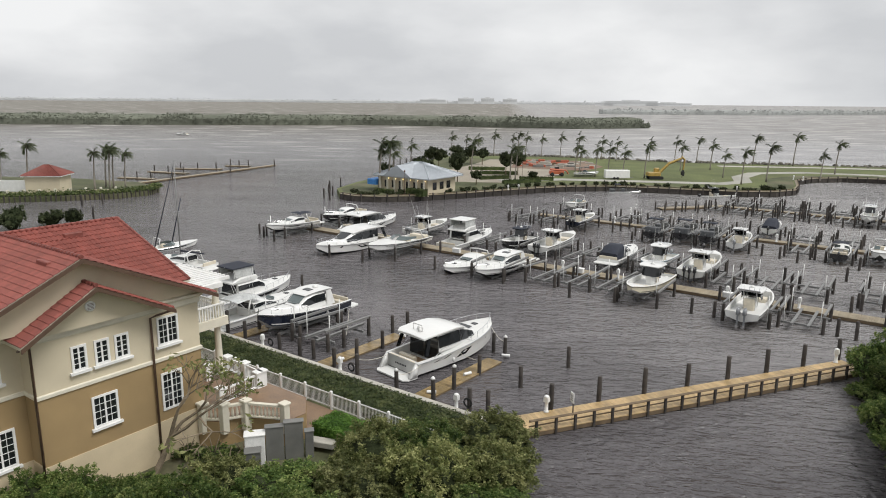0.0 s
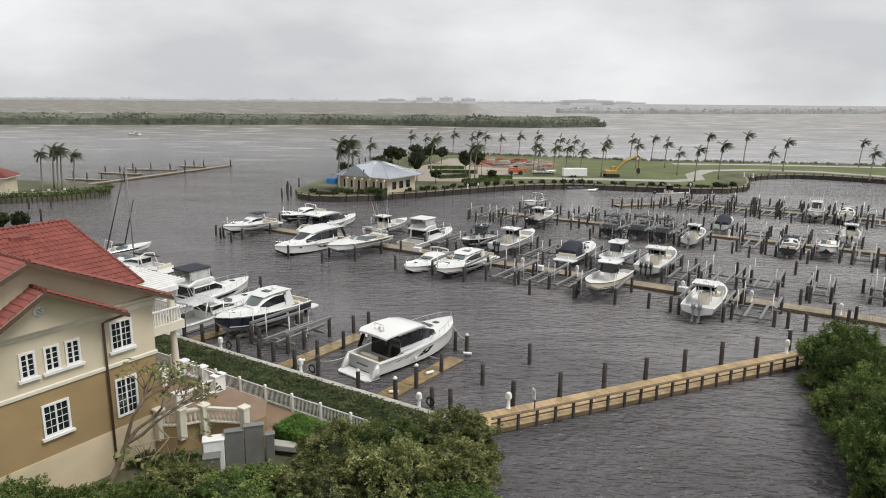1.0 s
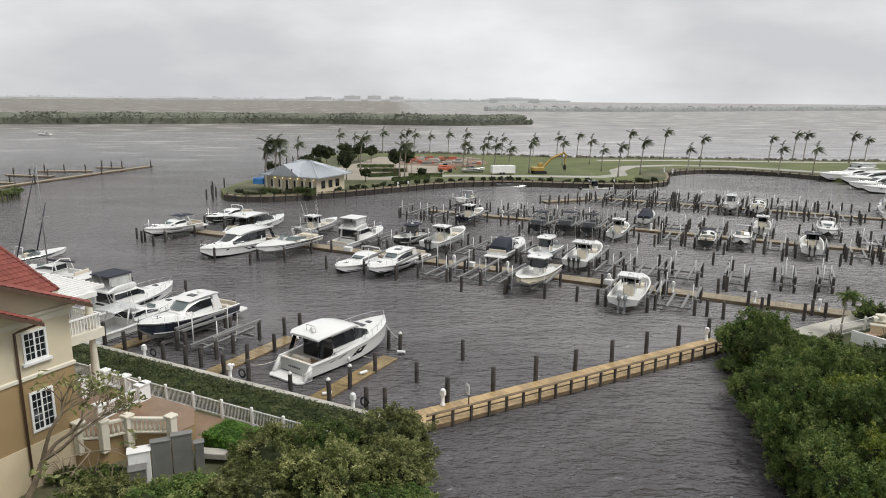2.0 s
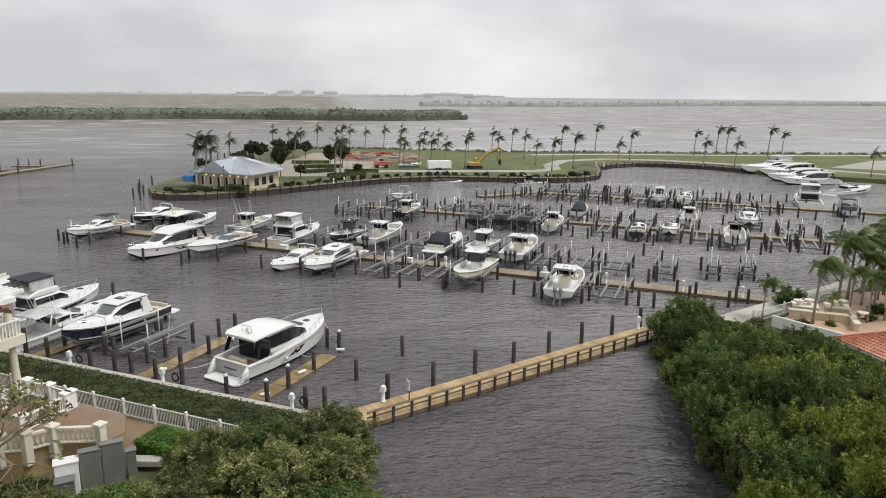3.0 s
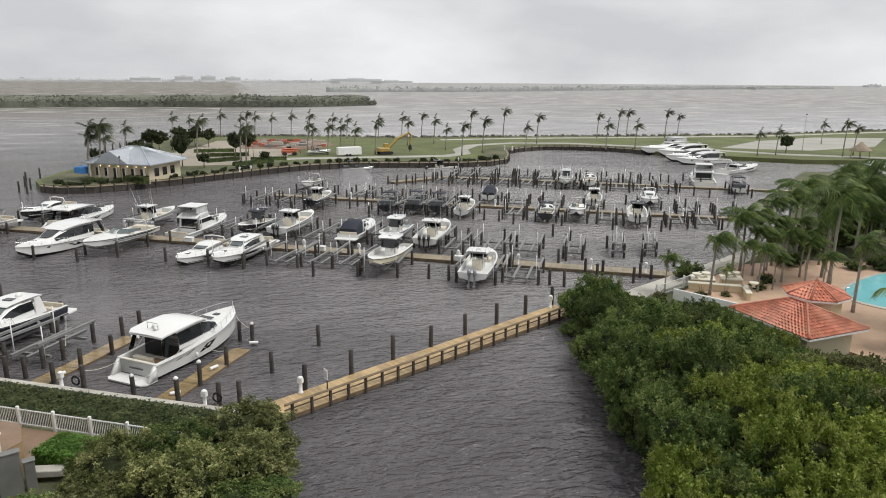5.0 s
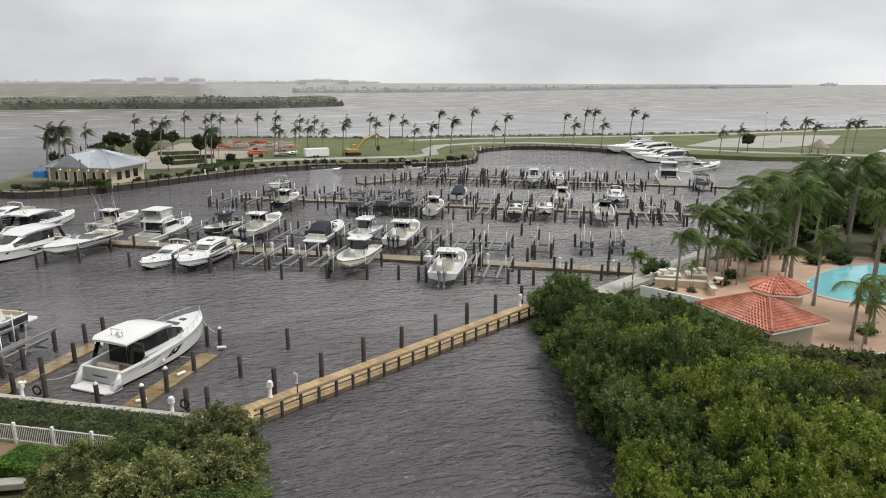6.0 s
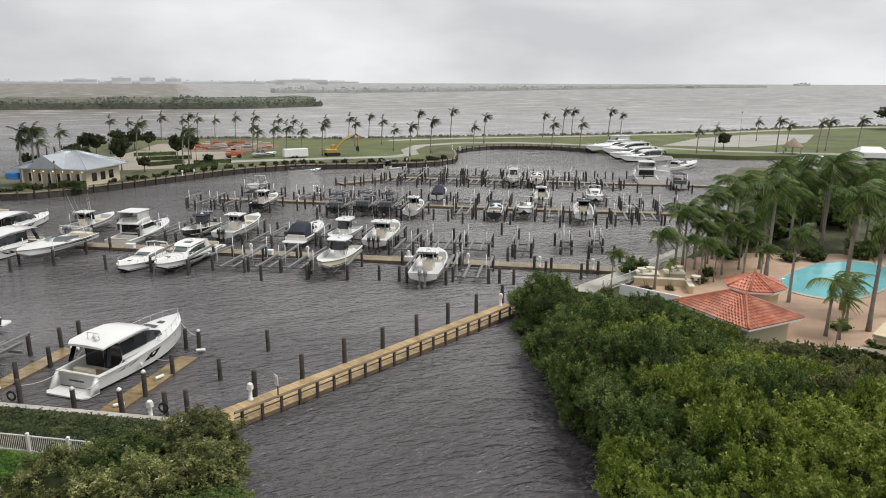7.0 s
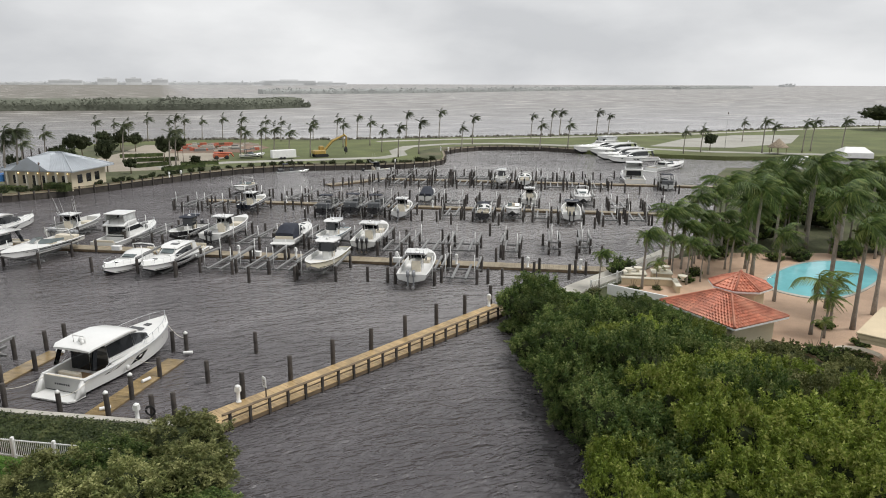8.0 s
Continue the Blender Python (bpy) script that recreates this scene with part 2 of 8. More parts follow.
BRANCH = mat("bare_branch_bark", (0.20, 0.16, 0.11), 0.9, scale=3, vary=0.25, fine=25, fine_vary=0.2, bump=0.5)
# paler than real leaves: haze over the island put into the base colour
WOODS = mat("haze_pale_mangrove", (0.155, 0.165, 0.13), 0.95, spec=0.1, scale=0.02, vary=0.15, fine=0.3, fine_vary=0.12, island=0.10)
FARLAND = mat("shore_haze_glow", (0.34, 0.35, 0.35), 1.0, scale=0.004, vary=0.12, fine=0.03, fine_vary=0.1, island=0.08)
FARBUILD = mat("concrete_haze_glow", (0.46, 0.47, 0.47), 1.0, scale=0.02, vary=0.08)
# near-black green for crown cores: inner shade put into the colour
CROWN_SHADE = mat("crown_shade_fill", (0.030, 0.037, 0.018), 0.95, spec=0.05, scale=2.0, vary=0.3, fine=9, fine_vary=0.3)
# emission and pale bases stand in for haze over far shore and buildings
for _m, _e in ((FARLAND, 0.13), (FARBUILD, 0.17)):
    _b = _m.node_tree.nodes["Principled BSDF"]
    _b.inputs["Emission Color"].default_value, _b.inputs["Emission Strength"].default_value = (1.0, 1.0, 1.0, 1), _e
YELLOW = mat("excavator_yellow", (0.38, 0.255, 0.06), 0.45, scale=1.5, vary=0.15, stain=(0.3, 0.2, 0.08), stain_amt=0.4)
ORANGE = mat("machine_orange", (0.44, 0.11, 0.05), 0.45, scale=1.5, vary=0.15)
REDDIRT = mat("red_barrier_mesh", (0.42, 0.12, 0.07), 0.8, scale=2, vary=0.3)
BLUE = mat("blue_tarpaulin", (0.05, 0.22, 0.55), 0.6, scale=1.5, vary=0.15)
METALBOX = mat("grey_electrical_enclosure", (0.20, 0.20, 0.19), 0.5, 0.3, scale=1.2, vary=0.12, stain=(0.3, 0.28, 0.25), stain_amt=0.3)
ROPE = mat("pale_rope", (0.55, 0.52, 0.45), 0.9, scale=8, vary=0.2)
THATCH = mat("dry_thatch", (0.27, 0.22, 0.16), 0.95, scale=2, vary=0.25, fine=20, fine_vary=0.3, bump=0.5)
INK = mat("dark_lettering", (0.03, 0.03, 0.035), 0.5)
LAMPGLOW = mat("warm_porch_bulb", (0.9, 0.7, 0.4), 0.5)
_lb = LAMPGLOW.node_tree.nodes["Principled BSDF"]
_lb.inputs["Emission Color"].default_value, _lb.inputs["Emission Strength"].default_value = (1.0, 0.72, 0.35, 1), 3.0


def water_material():
    m = bpy.data.materials.new("choppy_marina_water")
    m.use_nodes = True
    n, l = m.node_tree.nodes, m.node_tree.links
    b = n["Principled BSDF"]
    tc = n.new("ShaderNodeTexCoord")
    mp = n.new("ShaderNodeMapping")
    mp.inputs["Rotation"].default_value = (0, 0, radians(22))
    mp.inputs["Scale"].default_value = (0.42, 1.0, 1.0)
    l.new(tc.outputs["Object"], mp.inputs["Vector"])
    heights = []
    for sc, det, dist in ((0.25, 2, 0.35), (1.15, 2, 0.48), (3.0, 3, 0.27)):
        t = n.new("ShaderNodeTexNoise")
        t.inputs["Scale"].default_value, t.inputs["Detail"].default_value = sc, det
        t.inputs["Distortion"].default_value = 0.6
        l.new(mp.outputs["Vector"], t.inputs["Vector"])
        heights.append((t, dist))
    prev = None
    for t, dist in heights:
        bp = n.new("ShaderNodeBump")
        bp.inputs["Strength"].default_value, bp.inputs["Distance"].default_value = 1.0, dist
        l.new(t.outputs["Fac"], bp.inputs["Height"])
        if prev:
            l.new(prev.outputs["Normal"], bp.inputs["Normal"])
        prev = bp
    l.new(prev.outputs["Normal"], b.inputs["Normal"])
    # base colour: dark grey basin, tan where the open bay is stirred up
    sheen_noise = n.new("ShaderNodeTexNoise")
    sheen_noise.inputs["Scale"].default_value, sheen_noise.inputs["Detail"].default_value = 0.02, 4
    l.new(tc.outputs["Object"], sheen_noise.inputs["Vector"])
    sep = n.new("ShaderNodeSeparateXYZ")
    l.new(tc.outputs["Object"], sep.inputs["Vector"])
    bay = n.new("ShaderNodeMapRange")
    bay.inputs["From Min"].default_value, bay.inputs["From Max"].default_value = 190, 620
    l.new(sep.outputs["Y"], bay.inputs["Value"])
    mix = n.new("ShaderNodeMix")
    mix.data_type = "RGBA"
    # lighter grey farther out paints the stronger grazing sky reflection
    inshore_mix = n.new("ShaderNodeMix")
    inshore_mix.data_type = "RGBA"
    inshore_mix.inputs[6].default_value = (0.082, 0.076, 0.080, 1)
    inshore_mix.inputs[7].default_value = (0.132, 0.123, 0.127, 1)
    l.new(inshore_mix.outputs[2], mix.inputs[6])
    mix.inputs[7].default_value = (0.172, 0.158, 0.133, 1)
    # the eastern basin is painted paler in patches, standing in for sky reflection
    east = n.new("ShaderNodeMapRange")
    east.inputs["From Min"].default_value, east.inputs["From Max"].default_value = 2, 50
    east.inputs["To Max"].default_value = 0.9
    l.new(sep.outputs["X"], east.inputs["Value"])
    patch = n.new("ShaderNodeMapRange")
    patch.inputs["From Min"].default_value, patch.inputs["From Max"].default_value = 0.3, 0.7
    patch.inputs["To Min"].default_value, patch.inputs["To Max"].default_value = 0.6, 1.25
    l.new(sheen_noise.outputs["Fac"], patch.inputs["Value"])
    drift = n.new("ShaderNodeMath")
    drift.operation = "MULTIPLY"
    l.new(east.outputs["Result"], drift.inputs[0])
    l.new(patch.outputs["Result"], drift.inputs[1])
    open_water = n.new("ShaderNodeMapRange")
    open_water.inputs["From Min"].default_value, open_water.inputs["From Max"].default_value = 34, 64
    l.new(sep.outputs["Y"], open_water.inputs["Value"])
    l.new(open_water.outputs["Result"], inshore_mix.inputs["Factor"])
    sheen_fac = n.new("ShaderNodeMath")
    sheen_fac.operation = "MULTIPLY"
    l.new(drift.outputs[0], sheen_fac.inputs[0])
    l.new(open_water.outputs["Result"], sheen_fac.inputs[1])
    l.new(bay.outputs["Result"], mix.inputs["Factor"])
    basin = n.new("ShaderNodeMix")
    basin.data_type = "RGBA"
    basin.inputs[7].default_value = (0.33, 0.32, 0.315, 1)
    l.new(sheen_fac.outputs[0], basin.inputs["Factor"])
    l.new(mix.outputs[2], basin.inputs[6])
    # whitecaps on the open bay
    cm = n.new("ShaderNodeMapping")
    cm.inputs["Scale"].default_value = (0.03, 0.10, 1.0)
    l.new(tc.outputs["Object"], cm.inputs["Vector"])
    cap = n.new("ShaderNodeTexNoise")
    cap.inputs["Scale"].default_value, cap.inputs["Detail"].default_value, cap.inputs["Roughness"].default_value = 1.0, 8, 0.62
    l.new(cm.outputs["Vector"], cap.inputs["Vector"])
    cr = n.new("ShaderNodeMapRange")
    cr.inputs["From Min"].default_value, cr.inputs["From Max"].default_value = 0.56, 0.63
    l.new(cap.outputs["Fac"], cr.inputs["Value"])
    cf = n.new("ShaderNodeMath")
    cf.operation = "MULTIPLY"
    l.new(cr.outputs["Result"], cf.inputs[0])
    l.new(bay.outputs["Result"], cf.inputs[1])
    foam = n.new("ShaderNodeMix")
    foam.data_type = "RGBA"
    l.new(cf.outputs[0], foam.inputs["Factor"])
    # colour streaks stand in for the waves' bright and dark reflections
    wave_tone = n.new("ShaderNodeMapRange")
    wave_tone.inputs["From Min"].default_value, wave_tone.inputs["From Max"].default_value = 0.32, 0.66
    wave_tone.inputs["To Min"].default_value, wave_tone.inputs["To Max"].default_value = 0.70, 1.22
    l.new(cap.outputs["Fac"], wave_tone.inputs["Value"])
    tone = n.new("ShaderNodeVectorMath")
    tone.operation = "SCALE"
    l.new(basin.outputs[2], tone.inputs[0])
    l.new(wave_tone.outputs["Result"], tone.inputs["Scale"])
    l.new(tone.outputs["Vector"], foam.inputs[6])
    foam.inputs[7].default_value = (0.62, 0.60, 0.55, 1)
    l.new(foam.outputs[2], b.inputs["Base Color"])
    rough = n.new("ShaderNodeMapRange")
    rough.inputs["To Min"].default_value, rough.inputs["To Max"].default_value = 0.06, 0.62
    l.new(bay.outputs["Result"], rough.inputs["Value"])
    l.new(rough.outputs["Result"], b.inputs["Roughness"])
    b.inputs["IOR"].default_value = 1.40
    return m


WATER = water_material()


# ---------------------------------------------------------------- mesh tools
TH = -30.7                                  # the marina's docks are turned by this much
MAR = pose(0, 0, 0, 0, 0, TH)


def mar(u, v, z=0.0, turn=0.0):
    return MAR @ pose(u, v, z, 0, 0, turn)


def muv(u, v, z=0.0):
    return MAR @ Vector((u, v, z))


def box(bm, x0, x1, y0, y1, z0, z1):
    vs = [bm.verts.new((x, y, z)) for z in (z0, z1) for x, y in ((x0, y0), (x1, y0), (x1, y1), (x0, y1))]
    for f in ((3, 2, 1, 0), (4, 5, 6, 7), (0, 1, 5, 4), (1, 2, 6, 5), (2, 3, 7, 6), (3, 0, 4, 7)):
        bm.faces.new([vs[i] for i in f])
    return vs


def rbox(bm, x0, x1, y0, y1, z0, z1, b=0.03):
    """A box with chamfered vertical edges and a chamfered top."""
    ring = lambda i, z: [(x0 + b, y0 + i, z), (x1 - b, y0 + i, z), (x1 - i, y0 + b, z), (x1 - i, y1 - b, z), (x1 - b, y1 - i, z), (x0 + b, y1 - i, z), (x0 + i, y1 - b, z), (x0 + i, y0 + b, z)]
    loft(bm, [ring(0, z0), ring(0, z1 - b), ring(b * 0.7, z1)], cap=True)


def loft(bm, rings, cap=False, closed=True, smooth=False):
    """Skin over rings of equal count."""
    vr = [[bm.verts.new(p) for p in r] for r in rings]
    n = len(rings[0])
    for a, b in zip(vr, vr[1:]):
        for i in range(n if closed else n - 1):
            j = (i + 1) % n
            try:
                f = bm.faces.new((a[i], a[j], b[j], b[i]))
                f.smooth = smooth
            except ValueError:
                pass
    if cap:
        bm.faces.new(list(reversed(vr[0])))
        bm.faces.new(vr[-1])
    return vr


def tube(bm, pts, r, n=6, r1=None, cap=True):
    """A round bar along points, tapering from r to r1."""
    pts = [Vector(p) for p in pts]
    rings = []
    for i, p in enumerate(pts):
        d = (pts[min(i + 1, len(pts) - 1)] - pts[max(i - 1, 0)]).normalized()
        a = d.orthogonal().normalized() if abs(d.z) > 0.99 else d.cross(Vector((0, 0, 1))).normalized()
        c = d.cross(a)
        rr = r if r1 is None else r + (r1 - r) * i / max(1, len(pts) - 1)
        rings.append([p + (a * math.cos(2 * math.pi * k / n) + c * math.sin(2 * math.pi * k / n)) * rr for k in range(n)])
    loft(bm, rings, cap=cap, smooth=n > 5)


def lathe(bm, prof, n=12, at=(0, 0, 0)):
    """A turned shape from (radius, height) pairs."""
    rings = [[(at[0] + r * math.cos(2 * math.pi * k / n), at[1] + r * math.sin(2 * math.pi * k / n), at[2] + z) for k in range(n)] for r, z in prof]
    loft(bm, rings, cap=True, smooth=True)


def mesh_of(name, bm, material):
    bmesh.ops.recalc_face_normals(bm, faces=bm.faces)
    me = bpy.data.meshes.new(name)
    bm.to_mesh(me)
    bm.free()
    for m in (material if isinstance(material, (list, tuple)) else [material]):
        me.materials.append(m)
    return me


def part(name, bm, material, parent=None, label="", m=None):
    """One mesh object from a bmesh, under its thing."""
    ob = new(name, mesh_of(name, bm, material) if isinstance(bm, bmesh.types.BMesh) else bm)
    ob.parent = parent
    if m is not None:
        ob.matrix_basis = m
    if label:
        ob["label"] = label
    return ob


def thing(name, m, label, category, group="", kind=""):
    return tagged(at(new(name), m), label, category, group, kind)


def at(ob, m):
    ob.matrix_basis = m
    return ob


def slab(name, outline, z0, z1, material, label, category, kind="structure"):
    """Ground or paving with straight sides, from its outline."""
    bm = bmesh.new()
    lo = [bm.verts.new((x, y, z0)) for x, y in outline]
    hi = [bm.verts.new((x, y, z1)) for x, y in outline]
    bm.faces.new(hi)
    for i in range(len(lo)):
        j = (i + 1) % len(lo)
        bm.faces.new((lo[i], lo[j], hi[j], hi[i]))
    return tagged(part(name, bm, material), label, category, "", kind)


def leaves(bm, centre, radii, count, size, rng, shell=0.55, droop=0.0, spread=None):
    """Small pointed leaves over a lumpy mass, denser near its skin."""
    lumps = [(Vector((rng.gauss(0, 1), rng.gauss(0, 1), rng.gauss(0.3, 1))).normalized(), rng.uniform(0.12, 0.32)) for _ in range(9)]
    c = Vector(centre)
    for _ in range(count):
        d = Vector((rng.gauss(0, 1), rng.gauss(0, 1), rng.gauss(0, 1))).normalized()
        if d.z < -0.35:
            d.z *= -0.6
        k = rng.uniform(shell, 1.0) ** 0.6
        bulge = 1.0
        for ld, la in lumps:
            bulge += la * max(0.0, d.dot(ld) - 0.55) * 2.0 - 0.02
        p = c + Vector((d.x * radii[0], d.y * radii[1], d.z * radii[2])) * k * bulge
        nrm = (d * 0.8 + Vector((rng.gauss(0, 0.6), rng.gauss(0, 0.6), rng.gauss(0.35, 0.6)))).normalized()
        a = nrm.orthogonal().normalized()
        a = (a * math.cos(rng.uniform(0, 6.28)) + nrm.cross(a) * math.sin(rng.uniform(0, 6.28))).normalized()
        b = nrm.cross(a)
        s = size * rng.uniform(0.6, 1.35)
        q = [bm.verts.new(p - a * s), bm.verts.new(p + b * s * 0.42), bm.verts.new(p + a * s), bm.verts.new(p - b * s * 0.42)]
        bm.faces.new(q)


def leaf_mesh(name, blobs, size, material, seed):
    """blobs: centre, radii, leaf count."""
    rng = random.Random(seed)
    bm = bmesh.new()
    for c, r, k in blobs:
        leaves(bm, c, r, k, size, rng)
    me = bpy.data.meshes.new(name)
    bm.to_mesh(me)
    bm.free()
    for m in (material if isinstance(material, (list, tuple)) else [material]):
        me.materials.append(m)
    return me


# ---------------------------------------------------------------- water and land
bm = bmesh.new()
for f in ((-4800, -300), (4800, -300), (4800, 4800), (-4800, 4800)):
    bm.verts.new((*f, 0))
bm.faces.new(bm.verts)
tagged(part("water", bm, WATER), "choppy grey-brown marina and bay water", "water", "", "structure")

near_left = [muv(*p) for p in ((-95, 36), (-22.5, 36), (-19.5, 33), (-16.5, 28), (-13, 20), (-9, 8), (-4, 3), (-4, -25), (-95, -25))]
slab("ground", [(p.x, p.y) for p in near_left], -1.5, 0.75, SCRUB, "rough planted bank behind the sea wall", "ground")
near_right = [muv(*p) for p in ((-4, -25), (-4, 3), (5, 10), (5.5, 30), (3.5, 42), (1.5, 54), (0.5, 62), (3, 70), (8, 77.3), (17, 89), (26, 108), (33, 135), (39, 165), (46, 183), (150, 183), (220, 100), (150, -25))]
slab("ground", [(p.x, p.y) for p in near_right], -1.5, 0.8, SCRUB, "planted shore beside the pool terrace", "ground")
PEN = [(-37, 149), (-33, 146), (-27, 145.5), (-20, 148), (-10, 154), (0, 161), (8, 166.5), (16, 170.5), (26, 172.5), (36, 171), (46, 168.5), (56, 167), (64, 168), (70, 172), (74, 180), (79, 194), (86, 200), (95, 203), (105, 201), (115, 194), (121, 184), (127, 172), (150, 152), (240, 120), (420, 150), (420, 244), (330, 236), (275, 240), (200, 231), (148, 236), (100, 243), (60, 247), (22, 262), (0, 265), (-22, 258), (-26, 243), (-26, 225), (-30, 202), (-33, 188), (-38, 172), (-40, 158)]
slab("ground", PEN, -1.5, 1.2, GRASS, "green peninsula with lawns round the marina", "ground")


# ---------------------------------------------------------------- docks
def pile_mesh(h, r, capped):
    bm = bmesh.new()
    lathe(bm, [(r * 1.04, -1.5), (r * 1.02, 0.0), (r, h * 0.5), (r * 0.96, h - 0.05), (r * 0.80, h)], 10)
    return mesh_of("post", bm, PILE)


PILE_MESH = {k: pile_mesh(h, r, False) for k, (h, r) in {"short": (1.35, 0.15), "mid": (1.8, 0.17), "tall": (2.35, 0.18)}.items()}
bm = bmesh.new()
lathe(bm, [(0.17, 0.0), (0.17, 0.10), (0.02, 0.24)], 10)
CAP_MESH = mesh_of("pile_cap", bm, PILECAP)
prng = random.Random(5)


def pile(u, v, size="mid", capped=False, group="mooring piles"):
    ob = at(new("mooring_post", PILE_MESH[size]), mar(u, v, prng.uniform(-0.12, 0.12)) @ pose(0, 0, 0, prng.uniform(-1, 1), prng.uniform(-1, 1), prng.uniform(0, 360)))
    tagged(ob, "dark weathered timber mooring post standing in water", "mooring post", group)
    if capped:
        part("pile_cap", CAP_MESH, None, ob, "white plastic cone cap", pose(0, 0, {"short": 1.34, "mid": 1.74, "tall": 2.29}[size]))
    return ob


def dock(name, m, length, width, planks, label, z=0.4, lines=True):
    """A timber dock along +y of m: planks, stringers and edge boards."""
    top = tagged(at(new(name), m), label, "dock", "", "structure")
    bm = bmesh.new()
    y, k = 0.0, 0
    while y < length:
        dz = prng.uniform(-0.006, 0.006)
        box(bm, -width / 2, width / 2, y, y + 0.235, z - 0.05 + dz, z + dz)
        y += 0.25
    tagged(part("planking", bm, planks, top), "", "", "", "stuff")
    for x in (-width / 2 + 0.06, 0, width / 2 - 0.06):
        bm = bmesh.new()
        box(bm, x - 0.05, x + 0.05, 0, length, z - 0.34, z - 0.057)
        part("stringer", bm, TIMBER, top)
    return top


def between(p, q, z=0.0):
    """A pose at p whose +y runs to q, and the distance."""
    a, b = muv(*p), muv(*q)
    d = b - a
    return Matrix.Translation((a.x, a.y, z)) @ Matrix.Rotation(math.atan2(-d.x, d.y), 4, "Z"), d.length


def pedestal(u, v, z=0.4, turn=0.0):
    top = thing("power_pedestal", mar(u, v, z, turn), "white dockside power pedestal with a domed cap", "power pedestal", "dock power pedestals")
    bm = bmesh.new()
    lathe(bm, [(0.20, 0), (0.20, 0.08), (0.13, 0.12), (0.13, 0.75), (0.15, 0.80)], 8)
    part("post", bm, PEDESTAL, top)
    bm = bmesh.new()
    rbox(bm, -0.2, 0.2, -0.16, 0.16, 0.80, 1.12, 0.04)
    part("socket_box", bm, PEDESTAL, top)
    bm = bmesh.new()
    lathe(bm, [(0.21, 1.12), (0.18, 1.22), (0.05, 1.30)], 8)
    part("dome", bm, PEDESTAL, top)
    return top


# the near boardwalk, running from the left bank to the right shore
WALK_A, WALK_B = (-21.0, 37.5), (-3.6, 64.2)
wm, wlen = between(WALK_A, WALK_B)
boardwalk = dock("boardwalk", wm, wlen, 2.6, PLANK, "wet yellow pine boardwalk with a low timber railing")
for k in range(21):
    y = 0.9 + k * 1.5
    if y > wlen - 0.3:
        break
    bm = bmesh.new()
    box(bm, 1.22, 1.38, y - 0.08, y + 0.08, -1.4, 1.22)
    part("rail_post", bm, PILE, boardwalk)
for z0, z1 in ((1.10, 1.19), (0.76, 0.84)):
    bm = bmesh.new()
    box(bm, 1.15, 1.215, 0.4, wlen - 0.2, z0, z1)
    part("rail", bm, TIMBER, boardwalk)
bm = bmesh.new()
box(bm, 1.17, 1.43, 0.4, wlen - 0.2, 1.224, 1.27)
part("handrail", bm, TIMBER, boardwalk)
for k in range(9):
    y = 3.55 + k * 4.03
    if y < wlen:
        p = MAR.inverted() @ (wm @ Vector((-1.42, y, 0)))
        pile(p.x, p.y, "tall", group="boardwalk piles")
p = MAR.inverted() @ (wm @ Vector((-1.1, 3.0, 0)))
pedestal(p.x, p.y)
p = MAR.inverted() @ (wm @ Vector((-1.0, wlen - 0.9, 0)))
pedestal(p.x, p.y)

# sea wall along the left bank
bm = bmesh.new()
box(bm, -95, -21.5, 36.0, 36.35, -1.5, 0.70)
part("sea_wall", bm, CONCRETE, m=MAR)
tagged(bpy.data.objects["sea_wall"], "concrete sea wall along the bank", "sea wall", "", "structure")
bm = bmesh.new()
box(bm, -95, -21.5, 36.05, 36.55, 0.704, 0.86)
tagged(part("sea_wall_cap", bm, CONCRETE, m=MAR), "pale concrete cap of the sea wall", "sea wall", "", "structure")

# finger piers of the near basin
for u in (-29.6, -40.2, -51.6, -62.0):
    fm, fl = between((u + 0.3, 36.7), (u + 0.8, 47.3))
    dock("finger_pier", fm, fl, 1.5, WETPLANK, "wet yellow pine finger pier awash between the boats", z=0.16)
for u, v, s in ((-36.3, 38.2, "mid"), (-31.6, 37.6, "mid"), (-28.2, 37.8, "mid"), (-28.3, 40.6, "mid"), (-28.3, 44.2, "mid"), (-30.1, 49.3, "mid"), (-28.8, 49.1, "mid"), (-23.1, 50.0, "mid"), (-24.3, 44.0, "mid"), (-25.3, 38.3, "mid"), (-23.9, 38.6, "mid"),
                (-41.6, 38.4, "mid"), (-41.5, 42.0, "mid"), (-38.9, 38.2, "mid"), (-38.8, 40.8, "mid"), (-38.6, 44.0, "mid"), (-40.7, 47.9, "mid"), (-39.0, 48.1, "tall"), (-36.4, 47.0, "tall"), (-35.2, 46.0, "mid"), (-42.9, 38.0, "mid"), (-33.0, 50.2, "mid"), (-45.4, 37.9, "mid"), (-50.3, 38.0, "mid"), (-52.9, 38.0, "tall"), (-50.2, 42.0, "tall"), (-50.0, 47.9, "mid"), (-52.6, 48.2, "mid"), (-57.5, 38.0, "tall"), (-60.8, 39.0, "mid"), (-63.4, 48.5, "mid"), (-49.0, 50.0, "mid"), (-55.0, 51.5, "mid"), (-59.0, 53.0, "mid")):
    pile(u, v, s, capped=prng.random() < 0.12)
for u, v in ((-37.0, 36.95), (-25.7, 37.2), (-46.6, 37.0), (-55.5, 37.0)):
    pedestal(u, v, 0.45 if v < 37 else 0.3)

# the three long docks of the main basin
dock("main_dock", between((8.5, 80.0), (-92, 80.0))[0], 100.5, 2.2, GREYPLANK, "weathered plank dock with boat lifts along both sides")
dock("main_dock", between((34, 117.6), (-62, 117.6))[0], 96, 1.7, GREYPLANK, "weathered plank dock in the middle of the basin")
